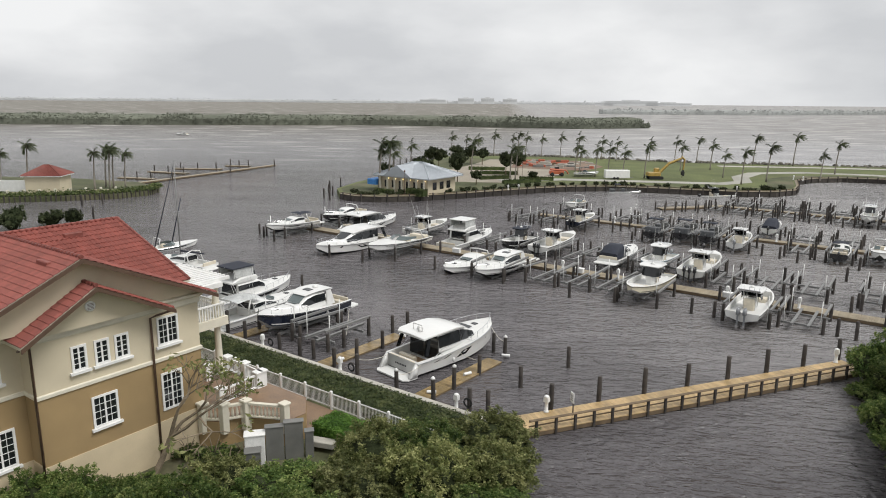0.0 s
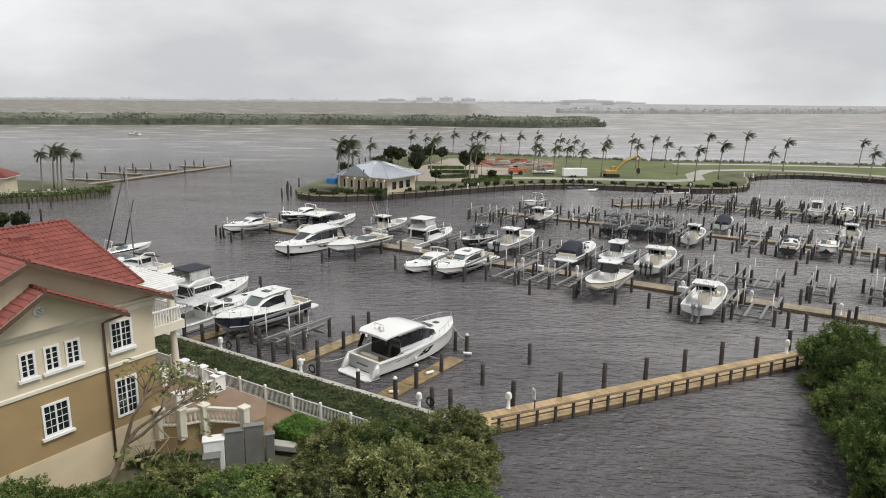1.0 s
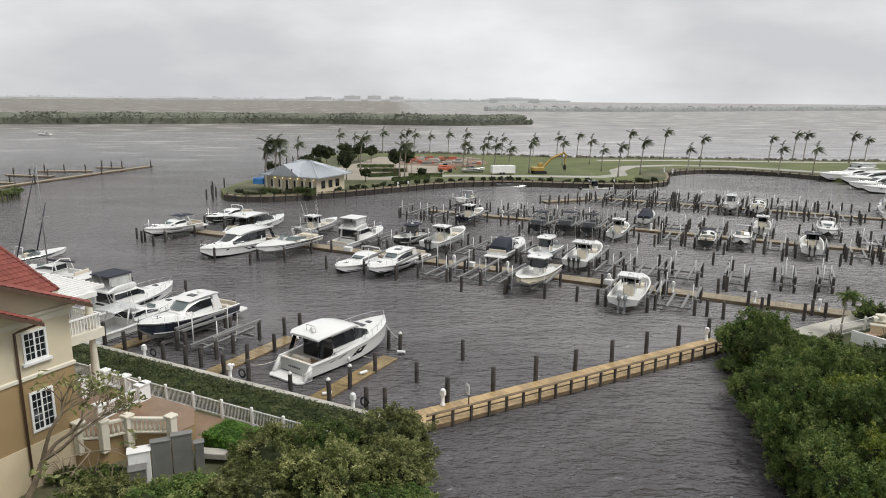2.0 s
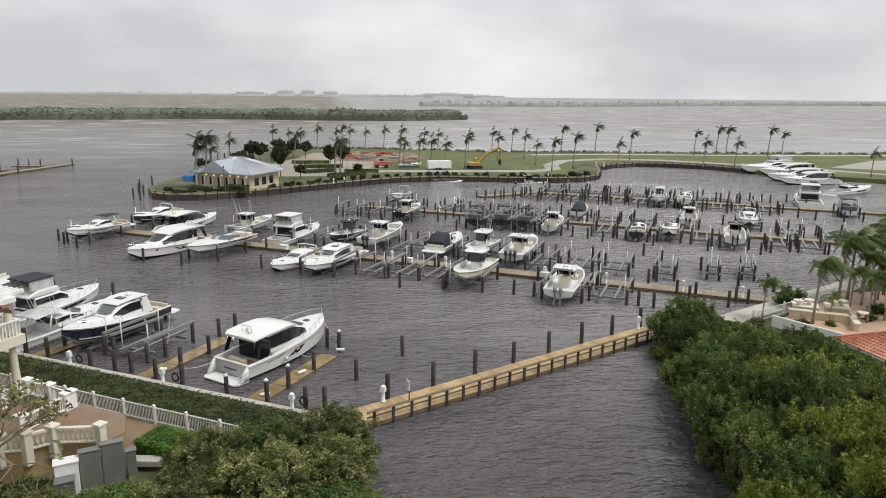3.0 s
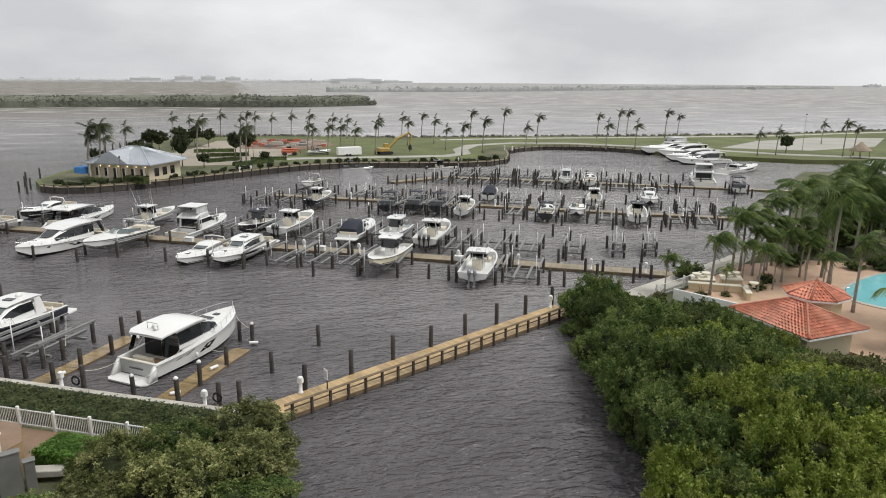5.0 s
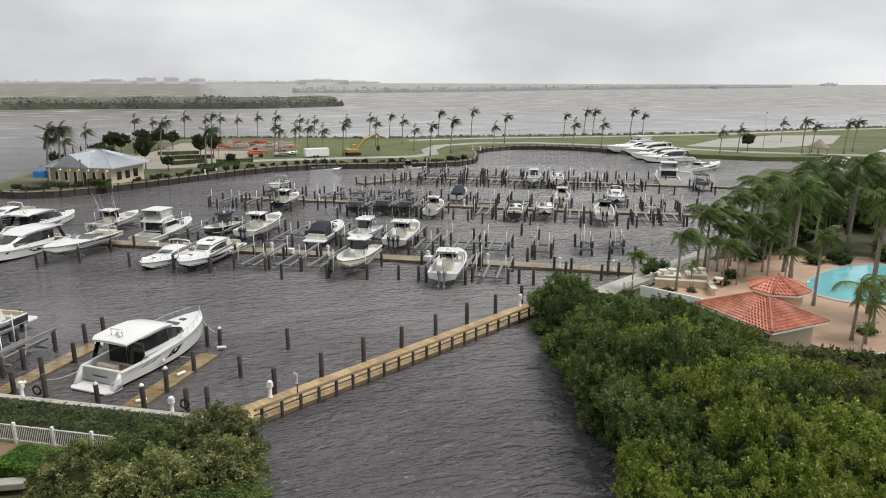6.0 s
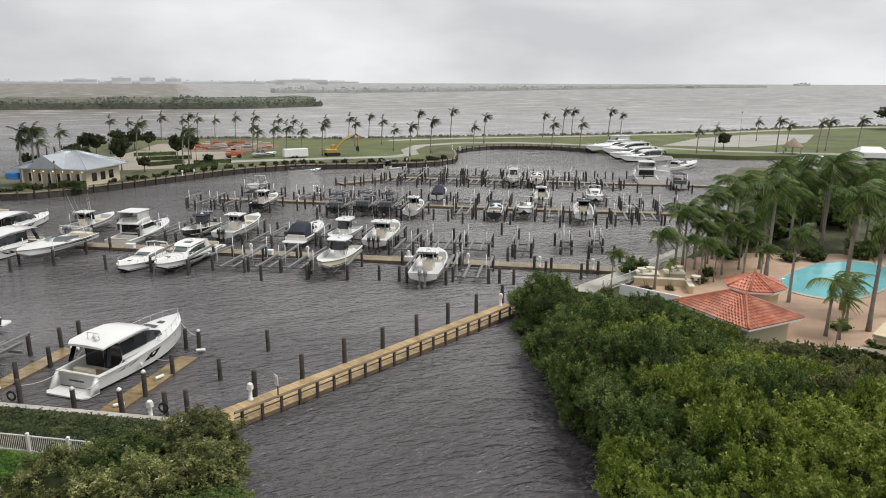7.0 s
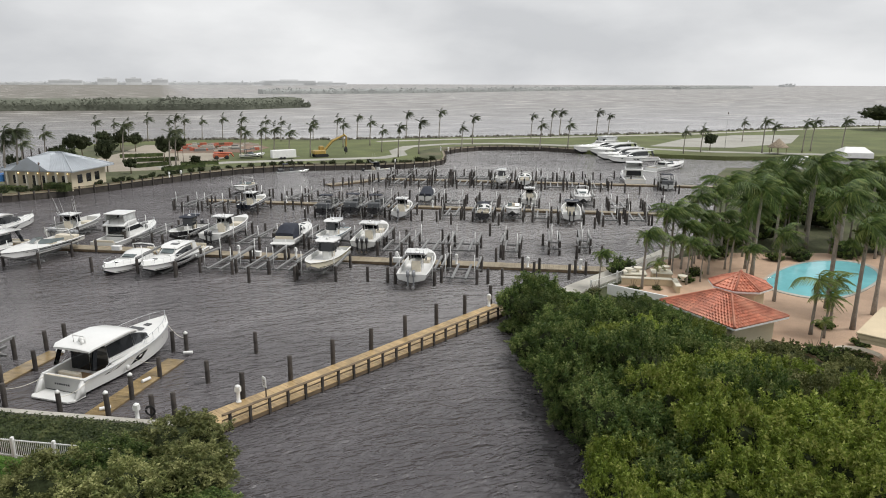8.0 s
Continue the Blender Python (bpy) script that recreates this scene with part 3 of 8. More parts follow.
dock("main_dock", between((42, 151.5), (-38, 151.5))[0], 80, 1.7, GREYPLANK, "weathered plank dock at the far side of the basin")
dock("dock_spur", between((-37, 151), (-46, 140))[0], 14.2, 2.2, GREYPLANK, "angled end of the far plank dock")


# ---------------------------------------------------------------- boats
def hull_at(s, L, B, free, drop):
    """Half beam, chine, sheer and keel heights at s, 0 stern to 1 bow."""
    full = 1.0 - max(0.0, (s - 0.42) / 0.58) ** 2.7
    b = B / 2 * (0.93 + 0.07 * min(1, s * 4)) * max(full, 0.0) ** 0.75
    sheer = free * (0.82 + 0.42 * s ** 1.8)
    keel = drop * max(0.0, (s - 0.70) / 0.30) ** 2.2
    chine = 0.32 * free + 0.30 * free * max(0.0, (s - 0.45) / 0.55) ** 1.6
    return b, sheer, keel, chine


def hull_rings(L, B, free, n=13):
    rings = []
    for i in range(n):
        s = i / (n - 1)
        b, sheer, keel, chine = hull_at(s, L, B, free, free * 0.95)
        b = max(b, 0.015)
        y = s * L 
        keel = min(keel, sheer - 0.1)
        chine = max(chine, keel + 0.02)
        rings.append((y, b, sheer, keel, chine))
    return rings


def cabin(bm, st, f0=0.0, f1=1.0, out=0.0, roof=True, sides=True):
    """A deckhouse over stations (y, low half width, high half width, z low, z high); f0..f1 takes a band of its height, out pushes it proud."""
    rings = []
    for y, wl_, wh, z0, z1 in st:
        pts = []
        for f in ((f0, f1) if not roof else (0.0, 0.55, 0.88, 1.0)):
            w = wl_ + (wh - wl_) * f
            if roof and f == 1.0:
                w *= 0.82
            pts.append((w + out, z0 + (z1 - z0) * f))
        if roof:
            ring = [(x, y, z) for x, z in pts] + [(0, y, pts[-1][1] + 0.03)] + [(-x, y, z) for x, z in reversed(pts)]
            rings.append(ring)
        else:
            rings.append(pts and [(pts[0][0], y, pts[0][1]), (pts[1][0], y, pts[1][1])])
    if roof:
        loft(bm, rings, closed=False, smooth=True)
        for r in (rings[0], rings[-1]):
            bm.faces.new([bm.verts.new(p) for p in r])
    else:
        loft(bm, rings, closed=False)
        loft(bm, [[(-x, y, z) for x, y, z in r] for r in rings], closed=False)


def bow_rail(bm, rings, i0, h, r=0.02):
    pts_r, pts_l = [], []
    for y, b, sheer, keel, chine in rings[i0:]:
        pts_r.append((max(b - 0.12, 0.02), y - 0.1, sheer + h))
        pts_l.append((-max(b - 0.12, 0.02), y - 0.1, sheer + h))
    tube(bm, [(pts_r[0][0], pts_r[0][1] - 0.3, pts_r[0][2] - h)] + pts_r + list(reversed(pts_l)) + [(pts_l[0][0], pts_l[0][1] - 0.3, pts_l[0][2] - h)], r, 5)
    for p in pts_r + pts_l:
        tube(bm, [(p[0], p[1], p[2] - h), p], r * 0.8, 4)


def outboard(parent, x, y, z, material, k):
    ob = new("outboard_motor")
    ob.parent = parent
    ob.matrix_basis = pose(x, y, z)
    bm = bmesh.new()
    loft(bm, [[(0.16 * a * k, -0.28 + (0.40 * c) * k, h * k) for a, c in ((-1, 0.2), (-0.7, -0.3), (0.7, -0.3), (1, 0.2), (1, 0.9), (0.6, 1.2), (-0.6, 1.2), (-1, 0.9))] for h in (0.0, 0.35)] +
         [[(0.11 * a * k, -0.22 + (0.34 * c) * k, 0.56 * k) for a, c in ((-1, 0.2), (-0.7, -0.3), (0.7, -0.3), (1, 0.2), (1, 0.9), (0.6, 1.2), (-0.6, 1.2), (-1, 0.9))]], cap=True, smooth=True)
    part("cowling", bm, material, ob)
    bm = bmesh.new()
    box(bm, -0.07 * k, 0.07 * k, -0.18, 0.02, -0.95 * k, 0.0)
    box(bm, -0.03, 0.03, -0.30, 0.06, -1.15 * k, -0.95 * k)
    part("leg", bm, material, ob)
    bm = bmesh.new()
    for a in range(3):
        c, s = math.cos(a * 2.094), math.sin(a * 2.094)
        box(bm, -0.16 * abs(c) - 0.03, 0.16 * abs(c) + 0.03, -0.36, -0.33, -1.05 * k + 0.16 * s - 0.05, -1.05 * k + 0.16 * s + 0.05)
    part("propeller", bm, CHROME, ob)


def make_boat(name, m, L, B, style, label, hull_mat=None, free=1.25, motors=0, motor_mat=None, canvas=None, rods=0, bottom=None, house=None, bimini=None):
    """style: express, hardtop, flybridge, console, runabout, covered, pontoon"""
    hull_mat = hull_mat or GELCOAT
    motor_mat = motor_mat or ENGINE_K
    top = thing(name, m, label, "boat", "boats in the marina")
    R = hull_rings(L, B, free)
    # topsides and bottom
    bm = bmesh.new()
    for sgn in (1, -1):
        loft(bm, [[(sgn * b * 0.90, y, ch), (sgn * b * 0.955, y, ch + (sh - ch) * 0.5), (sgn * b, y, sh - 0.10), (sgn * (b + 0.03), y, sh - 0.06), (sgn * (b + 0.02), y, sh)] for y, b, sh, ke, ch in R], closed=False, smooth=True)
    y, b, sh, ke, ch = R[0]
    bm.faces.new([bm.verts.new(p) for p in ((b * 0.9, 0, ch), (b, 0, sh), (-b, 0, sh), (-b * 0.9, 0, ch))])
    hull = part("hull", bm, hull_mat, top)
    bm = bmesh.new()
    for sgn in (1, -1):
        loft(bm, [[(0, y, ke), (sgn * b * 0.90, y, ch)] for y, b, sh, ke, ch in R], closed=False, smooth=True)
    bm.faces.new([bm.verts.new(p) for p in ((0, 0, ke), (b * 0, 0, ke + 0.001), (R[0][1] * 0.9, 0, R[0][4]), (-R[0][1] * 0.9, 0, R[0][4]))][1:])
    part("bottom", bm, bottom or (GELCOAT if motors and hull_mat not in (BLACK_HULL, NAVY_HULL) else ANTIFOUL), hull)
    bm = bmesh.new()
    for sgn in (1, -1):
        tube(bm, [(sgn * (b + 0.035), y, sh - 0.07) for y, b, sh, ke, ch in R], 0.03, 5)
    part("rub_rail", bm, RUBBER if hull_mat in (GELCOAT, CREAM_HULL) and motors else CHROME, hull)

    if style in ("express", "hardtop", "flybridge", "console"):
        for sgn in (1, -1):
            bm = bmesh.new()
            loft(bm, [[(sgn * (b * (0.90 + 0.055 * f / 0.5) + 0.02), y, ch + (sh - ch) * f) for f in (0.10, 0.19)] for y, b, sh, ke, ch in R[:-1]], closed=False, smooth=True)
            part("boot_stripe", bm, ENGINE_K if hull_mat in (GELCOAT, CREAM_HULL, BLUE_HULL) else GELCOAT, hull, "thin contrasting stripe along the hull")
    cock_end = {"sport": 0.235, "express": 0.36, "hardtop": 0.34, "flybridge": 0.26, "console": 0.86, "runabout": 0.50, "covered": 0.82, "pontoon": 0.9}[style]
    floor_z = free * 0.42
    nC = max(2, int(round(cock_end * (len(R) - 1))))
    # gunwale and cockpit well
    bm = bmesh.new()
    cw = 0.16 if motors else 0.24
    ring_in = lambda r: max(r[1] - cw, 0.01)
    for sgn in (1, -1):
        loft(bm, [[(sgn * (r[1] + 0.02), r[0], r[2]), (sgn * ring_in(r), r[0], r[2] + 0.015), (sgn * ring_in(r), r[0], floor_z), (0, r[0], floor_z)] for r in R[:nC + 1]], closed=False)
    r = R[nC]
    bm.faces.new([bm.verts.new(p) for p in ((ring_in(r), r[0], r[2]), (-ring_in(r), r[0], r[2]), (-ring_in(r), r[0], floor_z), (ring_in(r), r[0], floor_z))])
    r = R[0]
    bm.faces.new([bm.verts.new(p) for p in ((ring_in(r), 0.02, r[2] - 0.1), (-ring_in(r), 0.02, r[2] - 0.1), (-ring_in(r), 0.02, floor_z), (ring_in(r), 0.02, floor_z))])
    part("cockpit", bm, METALBOX if style == "pontoon" else DECK_W, top)
    # foredeck
    bm = bmesh.new()
    crown = {"sport": 0.34, "express": 0.30, "hardtop": 0.34, "flybridge": 0.30, "console": 0.04, "runabout": 0.08, "covered": 0.06, "pontoon": 0.02}[style] * L / 10
    loft(bm, [[(b + 0.02, y, sh), (b * 0.72, y, sh + crown * 0.25), (b * 0.40, y, sh + crown * k_ * 0.9), (0, y, sh + crown * k_), (-b * 0.40, y, sh + crown * k_ * 0.9), (-b * 0.72, y, sh + crown * 0.25), (-b - 0.02, y, sh)]
              for (y, b, sh, ke, ch) in R[nC:] for k_ in (min(1.0, (R[-1][0] - y) / (0.28 * L)),)], closed=False, smooth=True)
    part("foredeck", bm, METALBOX if style == "pontoon" else DECK_W, top)
    if style in ("express", "hardtop", "flybridge", "sport"):
        bm = bmesh.new()
        bow_rail(bm, R, len(R) - 6, 0.55)
        part("bow_rail", bm, CHROME, top)
        bm = bmesh.new()
        loft(bm, [[(x, yy, zz) for x, yy in ((-B * 0.46, 0.02), (-B * 0.45, -1.0), (-B * 0.38, -1.3), (B * 0.38, -1.3), (B * 0.45, -1.0), (B * 0.46, 0.02))] for zz in (0.50, 0.61)], cap=True)
        part("swim_platform", bm, DECK_W, top)
        bm = bmesh.new()
        rbox(bm, -B * 0.36, B * 0.36, 0.15, 0.75, floor_z, floor_z + 0.45, 0.06)
        rbox(bm, -B * 0.36, B * 0.36, 0.05, 0.24, floor_z, floor_z + 0.85, 0.05)
        part("aft_bench", bm, VINYL, top)
        # side windows of the hull
        for sgn in (1, -1) if style != "sport" else ():
            bm = bmesh.new()
            j0, j1 = int(0.45 * 12), int(0.8 * 12)
            loft(bm, [[(sgn * (R[j][1] * 0.985 + 0.02), R[j][0], R[j][4] + (R[j][2] - R[j][4]) * f) for f in ((0.52, 0.78) if j0 < j < j1 else (0.64, 0.68))] for j in range(j0, j1 + 1)], closed=False)
            part("hull_window", bm, TINT, hull)
        for yy in (0.62, 0.80):
            bm = bmesh.new()
            yv, zz = yy * L, R[int(yy * 12)][2] + crown * 0.8
            rbox(bm, -0.28, 0.28, yv - 0.25, yv + 0.25, zz - 0.1, zz + 0.09, 0.05)
            part("deck_hatch", bm, TINT, top)
        for sx in (-1, 1):
            bm = bmesh.new()
            lathe(bm, [(0.05, 0), (0.14, 0.08), (0.14, 0.32), (0.06, 0.42)], 8, (sx * (B * 0.5 + 0.14), 0.35 * L, free * 0.45))
            part("fender", bm, GELCOAT, top)
    dz = R[nC][2]
    if style in ("express", "hardtop"):
        y0, y1 = 0.22 * L, 0.64 * L
        w = B * 0.40
        zb, zt = free * 0.95, free * 0.95 + (house or (1.1 if style == "hardtop" else 0.85))
        st = [(y0 + 0.10 * L, w, w * 0.82, zb, zt), (y0 + 0.22 * L, w, w * 0.80, zb, zt + 0.02), (y0 + 0.30 * L, w * 0.97, w * 0.70, zb, zt - 0.22), (y0 + 0.37 * L, w * 0.90, w * 0.58, zb, zb + (zt - zb) * 0.45), (y1, w * 0.74, w * 0.45, zb, zb + crown + 0.16)]
        bm = bmesh.new()
        cabin(bm, st)
        cab = part("deckhouse", bm, GELCOAT, top)
        bm = bmesh.new()
        cabin(bm, st[:4], 0.34 if style == "hardtop" else 0.46, 0.86, 0.06, roof=False)
        part("side_window", bm, TINT, cab)
        bm = bmesh.new()
        (ya, _, wa, za, zc), (yb, _, wb, zd, ze) = st[2], st[3]
        bm.faces.new([bm.verts.new(p) for p in ((wa * 0.78, ya + 0.02, zc + 0.035), (-wa * 0.78, ya + 0.02, zc + 0.035), (-wb * 0.86, yb + 0.02, ze + 0.04), (wb * 0.86, yb + 0.02, ze + 0.04))])
        (yc, _, wc, _, zf) = st[4]
        bm.faces.new([bm.verts.new(p) for p in ((wb * 0.82, yb + 0.05, ze + 0.05), (-wb * 0.82, yb + 0.05, ze + 0.05), (-wc * 0.7, yb + 0.55 * (yc - yb), zf + 0.16), (wc * 0.7, yb + 0.55 * (yc - yb), zf + 0.16))])
        part("windscreen", bm, SMOKE, cab)
        bm = bmesh.new()
        bm.faces.new([bm.verts.new(p) for p in ((w * 0.84, y0 + 0.10 * L - 0.02, zb + 0.12), (-w * 0.84, y0 + 0.10 * L - 0.02, zb + 0.12), (-w * 0.78, y0 + 0.10 * L - 0.02, zt - 0.12), (w * 0.78, y0 + 0.10 * L - 0.02, zt - 0.12))])
        part("saloon_door", bm, TINT, cab)
        if style == "hardtop":
            bm = bmesh.new()
            loft(bm, [[(x * w * k, y, z + dz_) for x in (-0.92, -0.6, 0, 0.6, 0.92) for dz_ in (0.0,)] for y, k, z in ((y0 - 0.02 * L, 0.86, zt + 0.02), (y0 + 0.05 * L, 0.95, zt + 0.10), (y0 + 0.18 * L, 0.97, zt + 0.13), (y0 + 0.28 * L, 0.86, zt + 0.04), (y0 + 0.31 * L, 0.70, zt - 0.12))], closed=False, smooth=True)
            loft(bm, [[(x * w * k, y, z) for x in (-0.92, -0.6, 0, 0.6, 0.92)] for y, k, z in ((y0 - 0.02 * L, 0.86, zt - 0.06), (y0 + 0.05 * L, 0.95, zt + 0.0), (y0 + 0.18 * L, 0.97, zt + 0.02))], closed=False)
            ht = part("hardtop", bm, GELCOAT, top)
            bm = bmesh.new()
            lathe(bm, [(0.24, 0), (0.28, 0.10), (0.16, 0.24), (0.02, 0.28)], 10, (0, y0 + 0.10 * L, zt + 0.10))
            part("radar_dome", bm, GELCOAT, ht)
            for sx in (-1, 1):
                bm = bmesh.new()
                loft(bm, [[(sx * w * 0.98, y0 - 0.02 * L + a, zb - 0.1), (sx * w * 0.90, y0 - 0.02 * L + a * 0.5 + 0.45, zt)] for a in (0.0, 0.11 * L)], closed=False)
                loft(bm, [[(sx * w * 0.94, y0 - 0.02 * L + a, zb - 0.1), (sx * w * 0.86, y0 - 0.02 * L + a * 0.5 + 0.45, zt)] for a in (0.0, 0.11 * L)], closed=False)
                part("hardtop_leg", bm, GELCOAT, ht)
            bm = bmesh.new()
            rbox(bm, -w * 0.3, w * 0.3, y0 + 0.16 * L, y0 + 0.22 * L, zt + 0.06, zt + 0.17, 0.03)
            part("sunroof", bm, TINT, ht)
        else:
            bm = bmesh.new()
            for sx in (1, -1):
                tube(bm, [(sx * w * 1.02, y0 + 0.02 * L, zb), (sx * w * 0.9, y0 + 0.06 * L, zt + 0.45), (0, y0 + 0.08 * L, zt + 0.62)], 0.09, 6)
            part("radar_arch", bm, GELCOAT, top)
            if bimini:
                bm = bmesh.new()
                loft(bm, [[(x * w * 0.95, y, zt + 0.66 + z_ - 0.14 * x * x) for x in (-1, -0.5, 0, 0.5, 1)] for y, z_ in ((y0 - 0.08 * L, -0.08), (y0 + 0.02 * L, 0.02), (y0 + 0.14 * L, 0.0), (y0 + 0.19 * L, -0.12))], closed=False, smooth=True)
                part("bimini_top", bm, bimini, top, "dark canvas bimini top")
                for sx in (-1, 1):
                    bm = bmesh.new()
                    for yy in (-0.06, 0.17):
                        tube(bm, [(sx * w * 0.98, y0 + 0.05 * L, zb), (sx * w * 0.94, y0 + yy * L, zt + 0.48)], 0.022, 4)
                    part("bimini_frame", bm, CHROME, top)
    if style == "sport":
        # a closed sports yacht: long coachroof, dark glass all round, open stern cockpit
        w = B * 0.43
        zb = free * 0.93
        zt = zb + (house or 1.7)
        st = [(0.235 * L, w, w * 0.86, zb, zt - 0.06), (0.36 * L, w * 1.01, w * 0.86, zb, zt), (0.47 * L, w * 0.98, w * 0.80, zb, zt - 0.04), (0.57 * L, w * 0.92, w * 0.66, zb, zt - 0.42), (0.66 * L, w * 0.82, w * 0.55, zb + 0.05, zb + (zt - zb) * 0.45), (0.75 * L, w * 0.62, w * 0.40, zb + 0.08, zb + crown + 0.18)]
        bm = bmesh.new()
        cabin(bm, st)
        cab = part("deckhouse", bm, GELCOAT, top)
        for i0, i1, f0, f1 in ((0, 2, 0.24, 0.86), (2, 3, 0.26, 0.86), (3, 4, 0.34, 0.86)):
            for sg in (1, -1):
                bm = bmesh.new()
                rows = []
                for y, wl_, wh, z0, z1 in st[i0:i1 + 1]:
                    rows.append([(sg * (wl_ + (wh - wl_) * f + 0.06), y + (0.06 if i0 else 0.0), z0 + (z1 - z0) * f) for f in (f0, f1)])
                loft(bm, rows, closed=False)
                part("side_window", bm, TINT, cab)
        for i in (3, 4):
            bm = bmesh.new()
            (ya, _, wa, _, za), (yb, _, wb, _, zc) = st[i], st[i + 1] if i == 3 else (0.71 * L, 0, w * 0.46, 0, zb + crown + 0.36)
            bm.faces.new([bm.verts.new(p) for p in ((wa * 0.76, ya, za + 0.045), (-wa * 0.76, ya, za + 0.045), (-wb * 0.78, yb, zc + 0.05), (wb * 0.78, yb, zc + 0.05))])
            part("windscreen", bm, TINT, cab)
        for sg in (1, -1):
            bm = bmesh.new()
            x0, x1 = (0.03, w * 0.99) if sg > 0 else (-w * 0.99, -0.03)
            bm.faces.new([bm.verts.new(p) for p in ((x0, 0.235 * L - 0.03, floor_z + 0.25), (x1, 0.235 * L - 0.03, floor_z + 0.25), (x1 * 0.95, 0.235 * L - 0.03, zt - 0.3), (x0 * 0.95, 0.235 * L - 0.03, zt - 0.3))])
            part("saloon_door", bm, TINT, cab)
        # coachroof with its overhang aft
        bm = bmesh.new()
        prof = ((0.095 * L, 0.86, zt - 0.14), (0.13 * L, 0.96, zt + 0.02), (0.27 * L, 0.99, zt + 0.10), (0.42 * L, 0.94, zt + 0.10), (0.52 * L, 0.82, zt - 0.08), (0.57 * L, 0.66, zt - 0.34))
        for dz_ in (0.0, -0.12):
            loft(bm, [[(x * w * k * 1.05, y, z + dz_ + (0.06 * (1 - x * x) if not dz_ else 0)) for x in (-1, -0.82, -0.45, 0, 0.45, 0.82, 1)] for y, k, z in prof], closed=False, smooth=True)
        for sg in (1, -1):
            loft(bm, [[(sg * w * k * 1.05, y, z), (sg * w * k * 1.05, y, z - 0.12)] for y, k, z in prof], closed=False)
        a0 = prof[0]
        bm.faces.new([bm.verts.new(p) for p in ((-w * a0[1] * 1.05, a0[0], a0[2]), (w * a0[1] * 1.05, a0[0], a0[2]), (w * a0[1] * 1.05, a0[0], a0[2] - 0.12), (-w * a0[1] * 1.05, a0[0], a0[2] - 0.12))])
        ht = part("coachroof", bm, GELCOAT, top)
        for nm, x, y, rr_, hh in (("radar_dome", 0.0, 0.19 * L, 0.26, 0.34), ("satellite_dome", 0.42, 0.155 * L, 0.17, 0.30)):
            bm = bmesh.new()
            lathe(bm, [(rr_ * 0.7, 0), (rr_, hh * 0.35), (rr_ * 0.8, hh * 0.8), (0.02, hh)], 12, (x, y, zt + 0.10))
            part(nm, bm, GELCOAT, ht)
        bm = bmesh.new()
        tube(bm, [(-0.55, 0.17 * L, zt + 0.05), (-0.5, 0.165 * L, zt + 0.62), (0.5, 0.165 * L, zt + 0.62), (0.55, 0.17 * L, zt + 0.05)], 0.045, 6)
        part("mast_arch", bm, GELCOAT, ht)
        # swept quarters down to the platform, transom and name bars
        for sg in (1, -1):
            bm = bmesh.new()
            b0 = R[0][1]
            loft(bm, [[(sg * b0 * 1.0, y, z0), (sg * b0 * 0.86, y, z0), (sg * b0 * 0.86, y, z1), (sg * b0 * 0.99, y, z1)] for y, z0, z1 in ((-0.75, 0.62, 0.70), (-0.4, 0.62, R[0][2] * 0.72), (0.05, 0.62, R[0][2] + 0.02))], cap=True, smooth=True)
            part("stern_quarter", bm, hull_mat if hull_mat is GELCOAT else GELCOAT, top)
            bm = bmesh.new()
            loft(bm, [[(sg * w * 1.0, 0.09 * L + a, zb + 0.0), (sg * w * 0.88, 0.135 * L + a, zt - 0.1)] for a in (0.0, 0.035 * L)] , closed=False)
            loft(bm, [[(sg * w * 0.95, 0.09 * L + a, zb + 0.0), (sg * w * 0.83, 0.135 * L + a, zt - 0.1)] for a in (0.0, 0.035 * L)], closed=False)
            part("roof_support", bm, TINT, ht, "smoked glass wing")
            for ya, yb, f0, f1, tip in ((0.16, 0.36, 0.62, 0.80, 0.08), (0.40, 0.58, 0.34, 0.72, 0.07), (0.64, 0.90, 0.58, 0.84, 0.12)):
                bm = bmesh.new()
                pts = []
                for yy, f in ((ya, f0), (yb - tip, f0 + 0.02), (yb, f1), (ya + tip, f1 - 0.02)):
                    q = yy * 12
                    j = int(q)
                    r_, s_ = R[j], R[j + 1]
                    t_ = q - j
                    pts.append((sg * ((r_[1] + (s_[1] - r_[1]) * t_) * (0.905 + 0.09 * f) + 0.03), r_[0] + (s_[0] - r_[0]) * t_, (r_[4] + (s_[4] - r_[4]) * t_) + ((r_[2] - r_[4]) * (1 - t_) + (s_[2] - s_[4]) * t_) * f))
                bm.faces.new([bm.verts.new(p) for p in pts])
                part("hull_window", bm, TINT, hull)
            bm = bmesh.new()
            tube(bm, [(sg * (R[j][1] - 0.06), R[j][0], R[j][2] + 0.02 + (0.5 if 2 < j < 7 else 0.0)) for j in range(2, 9)], 0.022, 5)
            part("side_rail", bm, CHROME, top)
        bm = bmesh.new()
        loft(bm, [[(x, y, z) for x, y in ((-B * 0.40, 0.0), (B * 0.40, 0.0), (B * 0.40, 0.35), (-B * 0.40, 0.35))] for z, y_ in ((0.62, 0), (free * 0.80, 0))], cap=True)
        part("transom", bm, GELCOAT, top)
        for k in range(7):
            bm = bmesh.new()
            box(bm, -0.72 + k * 0.2, -0.72 + k * 0.2 + 0.13, -0.045, -0.03, free * 0.52, free * 0.52 + 0.13)
            part("name_bar", bm, INK, top)
        bm = bmesh.new()
        rbox(bm, -B * 0.34, B * 0.10, 0.95, 1.35, floor_z, floor_z + 0.7, 0.05)
        part("wet_bar", bm, VINYL, top)
        bm = bmesh.new()
